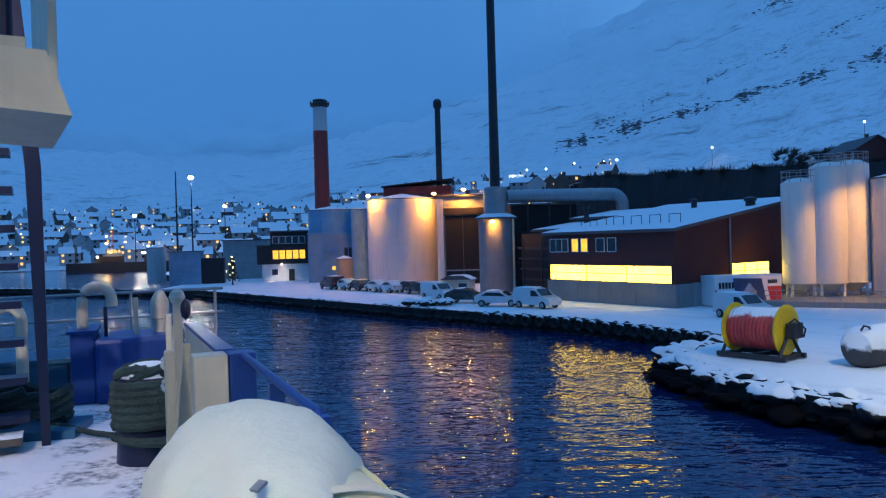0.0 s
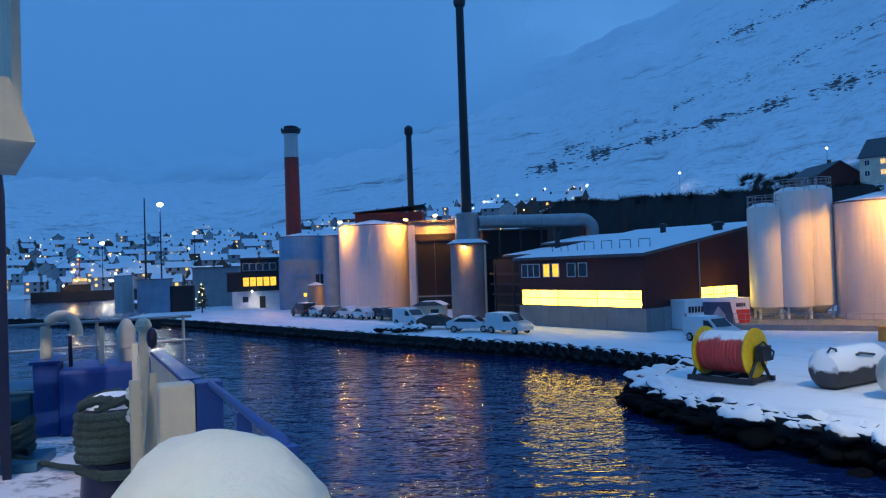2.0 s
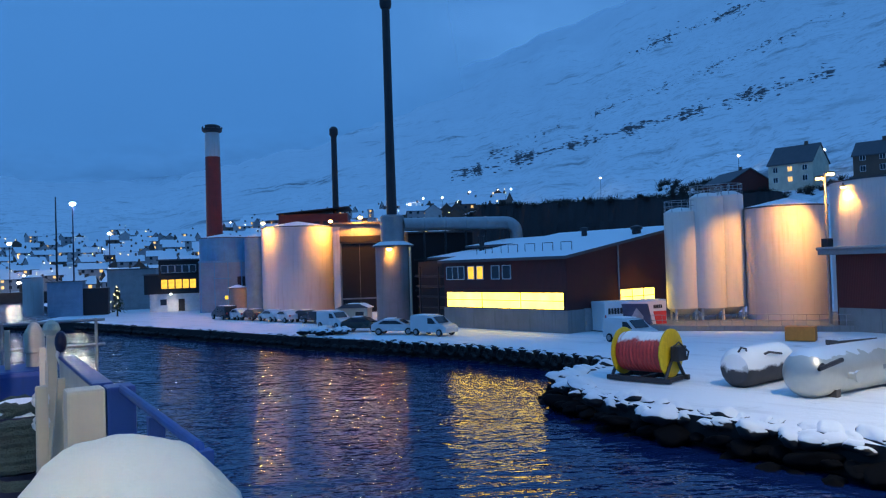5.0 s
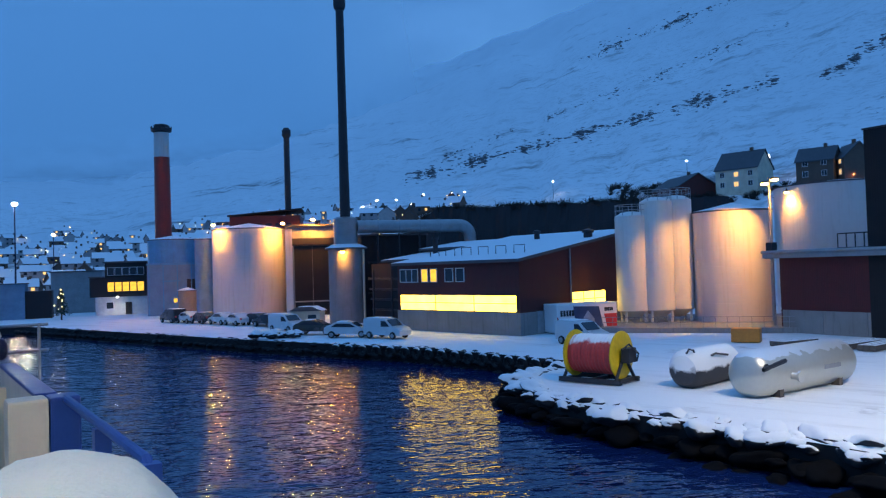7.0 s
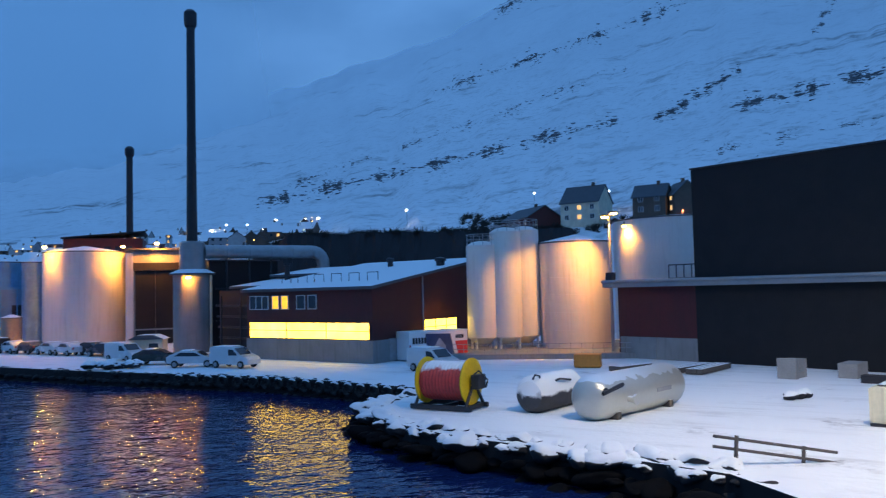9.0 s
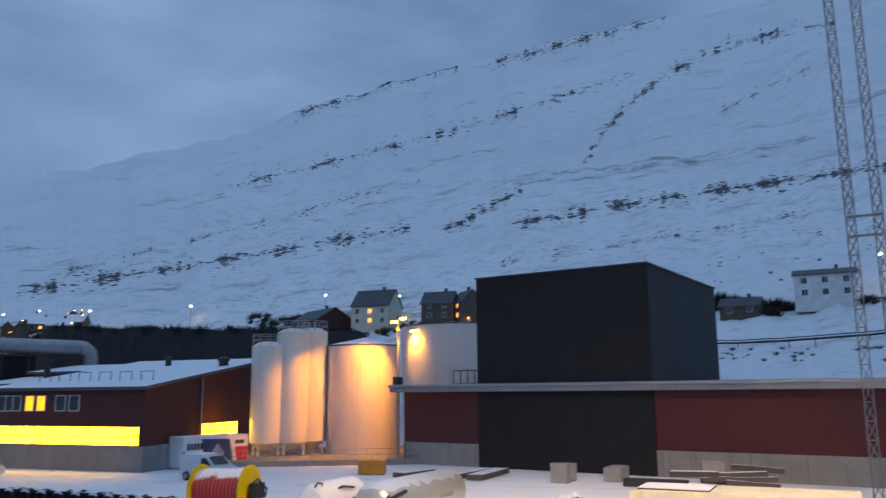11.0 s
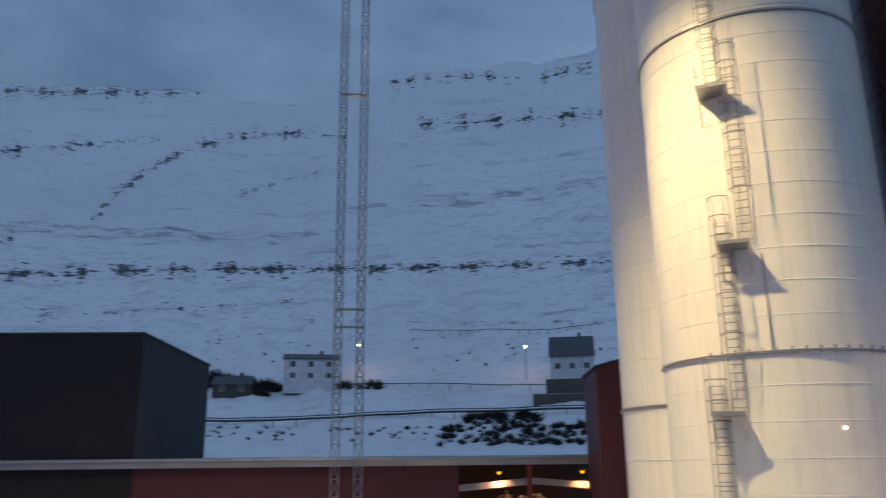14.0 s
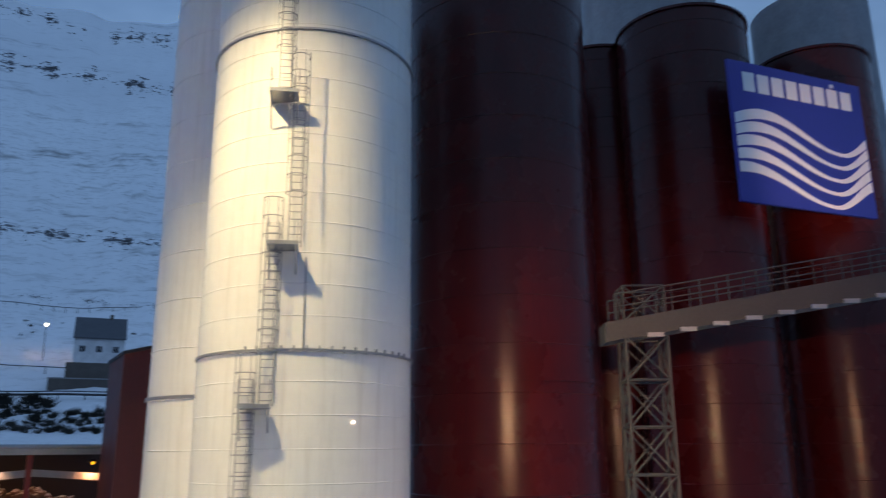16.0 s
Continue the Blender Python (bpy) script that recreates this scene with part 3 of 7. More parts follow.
def cloud_surface():
    """Thin cloud: it lets light through, thicker higher up and towards the head of the valley."""
    m, n, l = nodes_of("low_cloud")
    n.clear()
    out, clear, mixed, white = n.new("ShaderNodeOutputMaterial"), n.new("ShaderNodeBsdfTransparent"), n.new("ShaderNodeMixShader"), n.new("ShaderNodeMixShader")
    front, through_it = n.new("ShaderNodeBsdfDiffuse"), n.new("ShaderNodeBsdfTranslucent")
    for q in (front, through_it):
        q.inputs["Color"].default_value = (0.88, 0.97, 1.0, 1)
    white.inputs[0].default_value = 0.5
    l.new(front.outputs[0], white.inputs[1])
    l.new(through_it.outputs[0], white.inputs[2])
    vec = coords(n, l, "World")
    sep = n.new("ShaderNodeSeparateXYZ")
    l.new(vec, sep.inputs["Vector"])
    puff = noise_of(n, l, coords(n, l, "World", (0.0022, 0.0022, 0.004)), 1.0, 5, 0.55)
    rise, lift, side = n.new("ShaderNodeMath"), n.new("ShaderNodeMapRange"), n.new("ShaderNodeMapRange")
    rise.operation = "MULTIPLY_ADD"
    rise.inputs[1].default_value = 140.0
    l.new(puff, rise.inputs[0])
    l.new(sep.outputs["Z"], rise.inputs[2])
    lift.interpolation_type = side.interpolation_type = "SMOOTHSTEP"
    lift.inputs["From Min"].default_value, lift.inputs["From Max"].default_value = 185.0, 295.0
    side.inputs["From Min"].default_value, side.inputs["From Max"].default_value = 330.0, -30.0
    l.new(rise.outputs["Value"], lift.inputs["Value"])
    l.new(sep.outputs["X"], side.inputs["Value"])
    dense = n.new("ShaderNodeMath")
    dense.operation = "MULTIPLY"
    l.new(lift.outputs["Result"], dense.inputs[0])
    l.new(side.outputs["Result"], dense.inputs[1])
    l.new(dense.outputs["Value"], mixed.inputs[0])
    l.new(clear.outputs[0], mixed.inputs[1])
    l.new(white.outputs[0], mixed.inputs[2])
    l.new(mixed.outputs[0], out.inputs["Surface"])
    return m


def build_cloud():
    """A bank of low cloud that hides the top of the far mountain."""
    bm = bmesh.new()
    rows = []
    for k in range(50):
        az = -62 + 82 * k / 49
        rows.append([bm.verts.new(polar(az, 1150 + 22 * j, 105 + 30 * j)) for j in range(16)])
    for a, b in zip(rows, rows[1:]):
        for j in range(15):
            bm.faces.new((a[j], b[j], b[j + 1], a[j + 1]))
    solo("low_cloud", bm, cloud_surface(), Matrix(), "bank of low pale cloud over the far mountain", "cloud", kind="structure", smooth=True)


build_cloud()


# ---- the factory ----
def window(parent, at, w, h, lit, bars=1, cross=0, frame_mat=None, depth=0.06):
    """A window whose outer face looks along local -y: frame, panes, glazing bars."""
    win = part("window", box(-w / 2, w / 2, 0.0, depth, 0, h), lit or GLASS, parent, at=at)
    edge = 0.07
    bm = bmesh.new()
    for x0, x1, z0, z1 in ((-w / 2 - edge, w / 2 + edge, -edge, 0), (-w / 2 - edge, w / 2 + edge, h, h + edge), (-w / 2 - edge, -w / 2, 0, h), (w / 2, w / 2 + edge, 0, h)):
        box(x0, x1, -0.04, depth, z0, z1, bm=bm)
    for k in range(1, bars):
        x = -w / 2 + w * k / bars
        box(x - 0.04, x + 0.04, -0.03, depth * 0.5, 0, h, bm=bm)
    for k in range(1, cross + 1):
        z = h * k / (cross + 1)
        box(-w / 2, w / 2, -0.02, depth * 0.5, z - 0.03, z + 0.03, bm=bm)
    part("window_frame", bm, frame_mat or FRAME, win)
    return win


def build_red_hall():
    """Processing hall: local x runs along the side wall, y along the front wall that faces the water."""
    m = pose(19.5, 66.4, 0, 0, 0, 32.7)
    hall = thing("red_hall", m, "dark red factory hall with snowy lean-to roof and lit windows", "factory")
    L, D, e, r = 16.4, 18.0, 6.55, 9.35
    body = side_prism([(0, 2.0), (D, 2.0), (D, r), (0, e)], 0, L)
    part("wall", body, RED_Y, hall)
    part("plinth", box(-0.06, D + 0.06, -0.06, L + 0.06, 0, 2.0), CONCRETE, hall, "grey concrete plinth")
    k = (r - e) / D
    roof = side_prism([(-0.5, e - 0.5 * k + 0.02), (D + 0.3, r + 0.3 * k + 0.02), (D + 0.3, r + 0.3 * k + 0.3), (-0.5, e - 0.5 * k + 0.3)], -0.4, L + 0.4)
    part("roof", roof, ROOF_SNOW, hall, "snow-covered sheet roof")
    face = lambda y, z: pose(-0.03, y, z, 0, 0, -90)
    window(hall, face(8.15, 2.08), 15.6, 1.45, WINDOW_GLOW, 3, 1, DARK_STEEL)
    for y, w, lit, bars in ((14.6, 2.6, None, 3), (12.25, 0.85, WINDOW_WARM_HALL, 1), (10.95, 0.85, WINDOW_WARM_HALL, 1), (8.8, 1.0, None, 1), (7.3, 1.0, None, 1)):
        window(hall, face(y, 4.85), w, 1.2, lit, bars, 0)
    window(hall, pose(10.1, -0.03, 2.1, 0, 0, 0), 5.3, 1.4, WINDOW_GLOW, 3, 1, DARK_STEEL)
    part("door", box(2.2, 3.2, -0.1, 0, 0.05, 2.05), GREY_WALL, hall)
    for j in range(6):
        y = 2.0 + 2.3 * j
        x = 3.2
        z = e + k * x + 0.3
        loop = tube([(x, y, z - 0.1), (x, y, z + 0.75), (x, y + 1.3, z + 0.75), (x, y + 1.3, z - 0.1)], 0.04, 6)
        part("snow_guard", loop, DARK_STEEL, hall)
    part("vent_pipe", lathe([(0.45, 0), (0.45, 0.7), (0.6, 0.75), (0.6, 1.0), (0.1, 1.15)], 12, m=pose(12.5, 1.6, e + k * 12.5)), DARK_STEEL, hall)
    part("vent_pipe", lathe([(0.3, 0), (0.3, 0.9), (0.42, 0.95), (0.42, 1.15), (0.1, 1.25)], 12, m=pose(13.5, 9.0, e + k * 13.5)), DARK_STEEL, hall)
    part("drain_pipe", tube([(7.2, -0.1, 2.0), (7.2, -0.1, 7.6)], 0.07, 8), GREY_WALL, hall)
    back = thing("rear_shed", m @ pose(4.2, 16.9, 0), "low factory shed with stepped snowy roofs", "factory")
    part("wall", box(0, 14, 0, 9, 0, 6.8), DARK, back)
    for j in range(4):
        part("pipe_run", tube([(-0.35 - 0.15 * j, 0.3, 1.6 + 1.15 * j), (-0.35 - 0.15 * j, 8.6, 1.7 + 1.15 * j)], 0.12, 8), DARK_STEEL, back)
    for j in range(3):
        part("rack_post", box(-1.1, -0.95, 1.0 + 3.2 * j, 1.15 + 3.2 * j, 0, 6.2), DARK_STEEL, back)
    for j, (x, z) in enumerate(((3.0, 7.0), (9.0, 8.3))):
        part("roof", side_prism([(x - 1.5, z), (x + 5.5, z + 0.9), (x + 5.5, z + 1.15), (x - 1.5, z + 0.25)], -0.6, 9.2), ROOF_SNOW, back, "snow-covered roof")
    part("lit_strip", box(-0.08, 0, 1.5, 4.2, 4.9, 5.2), WINDOW_WARM_HALL, back)
    part("vent_pipe", lathe([(0.3, 0), (0.3, 2.0), (0.42, 2.05), (0.42, 2.3)], 12, m=pose(4.5, 3.0, 7.4)), DARK_STEEL, back)


WINDOW_WARM_HALL = glow("lit_office_window", (1.0, 0.55, 0.06), 1.7, 0.3, 1.5)
build_red_hall()


def tank(name, label, at, r, h, cone, material, seams=6, rail=False, base_z=0.0, group=""):
    t = thing(name, pose(at[0], at[1], base_z), label, "tank", group)
    part("shell", lathe([(r, 0), (r, h)], 64), material, t, smooth=True)
    part("roof", lathe([(r + 0.06, h), (r + 0.06, h + 0.14), (r * 0.5, h + 0.14 + cone * 0.55), (0.2, h + 0.14 + cone)], 64), ROOF_SNOW, t, "snowy cone roof", smooth=True)
    for k in range(1, seams):
        z = h * k / seams
        part("seam", lathe([(r + 0.02, z - 0.025), (r + 0.03, z), (r + 0.02, z + 0.025)], 64, cap=False), material, t, smooth=True)
    if rail:
        bm = bmesh.new()
        for z in (h + 0.6, h + 1.05):
            tube([(r * 0.96 * math.cos(a), r * 0.96 * math.sin(a), z) for a in np.linspace(0, 2 * math.pi, 24, endpoint=False)], 0.03, 5, bm, closed=True)
        for a in np.linspace(0, 2 * math.pi, 12, endpoint=False):
            tube([(r * 0.96 * math.cos(a), r * 0.96 * math.sin(a), h), (r * 0.96 * math.cos(a), r * 0.96 * math.sin(a), h + 1.05)], 0.03, 5, bm)
        part("railing", bm, STEEL, t)
    return t


def bars(parent, material, runs):
    """Separate round bars: (name, points, radius) each."""
    for name, pts, r in runs:
        part(name, tube(pts, r, 5), material, parent)


def wall_lamp(name, at, aim, energy, color, bulb, label, size=0.42, angle=120):
    f = thing(name, pose(*at), label, "lamp")
    part("bracket", box(-0.05, 0.05, -0.05, 0.05, -0.1, 0.5), DARK_STEEL, f)
    part("housing", lathe([(0.12, 0.28), (0.3, 0.16), (0.32, 0.1)], 16), DARK_STEEL, f, smooth=True)
    part("bulb", lathe([(0.05, 0.16), (size, 0.08), (size, -0.02), (0.06, -0.1)], 14), bulb, f, "glowing lamp glass", smooth=True)
    lamp("lamp_light", "SPOT", (at[0], at[1], at[2] - 0.35), energy, color, 0.25, aim, angle, 0.8)
    return f


# the left group: blue tank, grey tank, big pale tank, dark hall, stacks
c = polar(-2.9, 121)
tank("storage_tank", "tall pale storage tank lit by yellow wall lamps", (c.x, c.y), 5.35, 12.6, 0.9, TANK_WHITE, 7)
for az, d, z, aim in ((-5.3, 117.2, 13.2, (-4.9, 118.2, 3.0)), (-0.55, 115.8, 13.2, (-1.7, 116.6, 5.0)), (1.6, 111.6, 13.4, (1.6, 112.4, 4.0))):
    p = polar(az, d)
    q = polar(aim[0], aim[1], aim[2])
    wall_lamp("tank_lamp", (p.x, p.y, z), tuple(q), 950, SODIUM, BULB_WARM, "yellow lamp on a bracket over the tank", 0.24)
c = polar(-5.75, 128)
tank("grey_tank", "slim grey storage tank beside the pale one", (c.x, c.y), 1.9, 11.6, 0.5, BLUE_WALL, 5)
c = polar(-7.95, 136)
tank("blue_tank", "blue storage tank with a low cone roof", (c.x, c.y), 4.05, 11.9, 0.7, BLUE_TANK, 3)


def build_blue_house():
    h = thing("blue_plant_house", pose(*polar(-8.1, 131), 0, 0, 8.0), "pale blue plant house with a dark gateway", "factory")
    part("wall", box(-3.7, 5.0, 0, 6, 0, 7.9), BLUE_WALL, h)
    part("cornice", box(-3.8, 5.1, -0.15, 0.1, 7.9, 8.2), BLUE_TANK, h)
    for k in range(4):
        part("wall_rib", box(-3.5 + 2.1 * k, -3.35 + 2.1 * k, -0.1, 0.0, 0, 7.9), BLUE_TANK, h)
    part("awning", box(-1.5, 1.2, -0.9, 0.0, 5.3, 5.45), BLUE_TANK, h)
    part("gateway", box(2.2, 4.2, -0.06, 0.02, 1.2, 5.6), DARK, h)
    part("lit_window", box(0.2, 1.3, -0.08, 0.0, 2.0, 2.6), WINDOW_WARM_HALL, h)
    part("pipe", tube([(4.2, -0.3, 8.6), (4.2, -0.3, 11.0)], 0.15, 8), CHIM_RED, h)
    part("pipe", tube([(3.6, -0.4, 8.5), (6.2, -0.6, 8.2)], 0.15, 8), CHIM_RED, h)
    c = polar(-7.14, 122)
    s = thing("small_silo", pose(c.x, c.y, 0), "small tan silo with a snowy cone", "silo")
    part("shell", lathe([(1.3, 0), (1.3, 3.9)], 32), TAN, s, smooth=True)
    part("roof", lathe([(1.37, 3.9), (1.37, 4.0), (0.2, 4.4)], 32), ROOF_SNOW, s, smooth=True)


build_blue_house()


def build_dark_hall():
    h = thing("tall_dark_hall", pose(*polar(-0.35, 113), 0, 0, -1.5), "tall dark hall with high sliding doors and a pale lintel", "factory")
    w = 6.7
    part("wall", box(0, w, 0, 9, 0, 12.6), GREY_WALL, h)
    part("pillar", box(-0.1, 0.85, -0.5, 0, 0, 12.2), TANK_WHITE, h)
    part("lintel", box(0, w, -0.35, 0, 9.9, 10.9), DARK, h)
    for k in range(2):
        part("sliding_door", box(1.1 + 2.55 * k, 3.6 + 2.55 * k, -0.18, 0, 0.1, 9.8), BLACK, h)
    part("crossbar", box(1.0, 6.3, -0.24, -0.18, 1.9, 2.1), STEEL, h)
    part("roof", box(-0.2, w + 0.2, -0.6, 9.2, 12.6, 12.85), ROOF_SNOW, h)


build_dark_hall()


def build_stack():
    c = polar(3.9, 94)
    s = thing("flue_stack", pose(c.x, c.y, 0), "tall black steel flue on a round concrete base", "chimney")
    part("base", lathe([(2.1, 0), (2.1, 8.7)], 40), CONCRETE, s, "stained concrete drum", smooth=True)
    part("ledge", lathe([(2.5, 8.7), (2.5, 8.85), (1.6, 9.3)], 40), ROOF_SNOW, s, smooth=True)
    part("drum", lathe([(1.42, 9.0), (1.42, 12.3), (1.1, 12.5)], 32), STEEL, s, smooth=True)
    part("flue", lathe([(0.62, 12.3), (0.5, 25), (0.47, 37.5)], 24), DARK_STEEL, s, smooth=True)
    part("flue_cap", lathe([(0.6, 37.3), (0.72, 37.7), (0.72, 39.0), (0.45, 39.3)], 24), DARK_STEEL, s, smooth=True)
    part("down_pipe", tube([(1.9, -1.3, 0.2), (1.9, -1.3, 8.6)], 0.14, 8), SHIP_CREAM, s)
    bm = bmesh.new()
    for k in range(24):
        z = 9.4 + k * 1.15
        tube([(-0.12, -0.66, z), (0.12, -0.66, z)], 0.02, 4, bm)
    for x in (-0.12, 0.12):
        tube([(x, -0.66, 9.2), (x, -0.66, 36.5)], 0.02, 4, bm)
    part("ladder", bm, DARK_STEEL, s)
    d = thing("flue_duct", pose(c.x, c.y, 0), "fat grey insulated duct with an elbow down to a roof", "duct")
    e = polar(12.9, 101) - c
    run = [(1.2, 0, 11.3), (e.x - 1.4, e.y, 11.5)] + [(e.x - 1.4 + 1.4 * math.sin(a), e.y, 10.1 + 1.4 * math.cos(a)) for a in np.linspace(0.2, math.pi / 2, 7)] + [(e.x, e.y, 8.3)]
    part("duct", tube(run, 0.8, 20), STEEL, d, smooth=True)
    for t in (0.2, 0.4, 0.6, 0.8):
        p = Vector(run[0]).lerp(Vector(run[1]), t)
        part("flange", tube([p - Vector((0.08, 0, 0)), p + Vector((0.08, 0, 0))], 0.88, 20), STEEL, d, smooth=True)
        part("support", tube([p - Vector((0, 0, 0.8)), (p.x, p.y, 0)], 0.12, 6), DARK_STEEL, d)
    f = c + Vector((-0.6, -2.5, 8.3))
    wall_lamp("drum_lamp", tuple(f), (c.x - 0.5, c.y - 1.6, 4.0), 190, SODIUM, BULB_DRUM, "yellow lamp on the concrete drum", 0.24, 100)
    k = thing("machine_house", pose(*polar(5.0, 98), 0, 0, 10), "dark machine house between the stack and the hall", "factory")
    part("wall", box(0, 8.5, 0, 6, 0, 10.4), DARK, k)
    part("roof", box(-0.2, 8.7, -0.3, 6.2, 10.4, 10.6), ROOF_SNOW, k)
    for j in range(3):
        part("gantry", box(0.6, 7.5, -0.9, -0.7, 3.2 + 1.9 * j, 3.4 + 1.9 * j), DARK_STEEL, k)


build_stack()


def build_rear_chimneys():
    c = polar(-8.6, 152)
    s = thing("striped_chimney", pose(c.x, c.y, 0), "round brick-red chimney with a white upper band and dark crown", "chimney")
    part("shaft", lathe([(1.55, 0), (1.35, 27.8)], 32), CHIM_RED, s, smooth=True)
    part("white_band", lathe([(1.37, 27.8), (1.3, 32.3)], 32), TANK_WHITE, s, "white painted band", smooth=True)
    part("crown", lathe([(1.35, 32.3), (1.8, 32.6), (1.8, 33.0), (1.3, 33.2), (1.3, 33.7), (1.0, 33.8)], 32), DARK_STEEL, s, smooth=True)
    for a in range(0, 360, 30):
        part("light_stub", box(-0.1, 0.1, -0.1, 0.1, 0, 0.5), DARK_STEEL, s, at=pose(1.75 * math.cos(radians(a)), 1.75 * math.sin(radians(a)), 32.9))
    c = polar(-0.13, 141)
    s = thing("slim_flue", pose(c.x, c.y, 0), "slim black flue pipe with a capped top", "chimney")
    part("pipe", lathe([(0.62, 0), (0.5, 30.0)], 24), DARK_STEEL, s, smooth=True)
    part("cap", lathe([(0.5, 29.8), (0.75, 30.2), (0.75, 31.2), (0.4, 31.6)], 24), DARK_STEEL, s, smooth=True)
    h = thing("rear_red_hall", pose(*polar(-4.2, 138), 0, 0, -4), "dark red hall behind the tanks", "factory")
    part("wall", box(0, 11.8, 0, 9, 0, 15.9), RED, h)
    part("roof", side_prism([(-0.3, 15.9), (12.1, 16.9), (12.1, 17.1), (-0.3, 16.1)], -0.3, 9.3), DARK, h)
    for k in range(6):
        part("window", box(1.2 + 1.6 * k, 2.2 + 1.6 * k, -0.05, 0.0, 13.6, 14.6), GLASS, h)


build_rear_chimneys()


def build_office():
    o = thing("office_block", pose(*polar(-13.3, 141), 0, 0, 9.0), "office block with a white ground floor and lit upper windows", "building")
    part("ground_floor", box(0.8, 9.6, 0.4, 9, 0, 3.0), WHITE_WALL, o)
    part("upper_floor", box(0, 9.6, 0, 9, 3.0, 6.2), DARK, o)
    part("top_floor", box(2.3, 9.6, 0.8, 9, 6.2, 8.6), DARK, o)
    part("roof", box(2.0, 9.8, 0.4, 9.2, 8.6, 8.85), ROOF_SNOW, o)
    part("roof", box(-0.2, 2.3, -0.2, 9.2, 6.2, 6.4), ROOF_SNOW, o)
    for k in range(5):
        window(o, pose(3.2 + 1.15 * k, -0.03, 3.9), 0.95, 1.5, WINDOW_WARM_HALL, 1, 0, DARK_STEEL)
        window(o, pose(3.2 + 1.15 * k, 0.77, 6.6), 0.95, 1.2, GLASS, 1, 0, FRAME)
    window(o, pose(3.0, 0.37, 1.1), 1.0, 1.0, None, 1)
    part("door", box(5.4, 6.4, 0.3, 0.4, 0.05, 2.1), DARK, o)
    p = polar(-11.6, 139.3)
    wall_lamp("porch_lamp", (p.x, p.y, 3.0), (p.x, p.y + 1.0, 0), 200, WHITE, BULB_WHITE, "white lamp over the office door", 0.09)
    g = thing("grey_warehouse", pose(*polar(-15.6, 158), 0, 0, 5), "low grey warehouse beside the office", "building")
    part("wall", box(0, 8.5, 0, 10, 0, 7.4), GREY_WALL, g)
    part("roof", box(-0.2, 8.7, -0.2, 10.2, 7.4, 7.6), ROOF_SNOW, g)
    h = thing("harbour_shed", pose(*polar(-19.2, 142), 0, 0, 12), "blue-grey harbour shed near the breakwater", "building")
    part("wall", box(0, 5.2, 0, 6, 0, 5.6), BLUE_WALL, h)
    part("annex", box(5.2, 9.0, 0.5, 5, 0, 4.4), DARK, h)
    part("roof", box(-0.2, 5.4, -0.2, 6.2, 5.6, 5.75), ROOF_SNOW, h)
    c = polar(-20.0, 150)
    t = thing("harbour_silo", pose(c.x, c.y, 0), "small pale silo by the harbour shed", "silo")
    part("shell", lathe([(1.6, 0), (1.6, 6.4)], 24), TANK_WHITE, t, smooth=True)
    part("roof", lathe([(1.7, 6.4), (1.7, 6.5), (0.2, 7.0)], 24), ROOF_SNOW, t, smooth=True)


build_office()


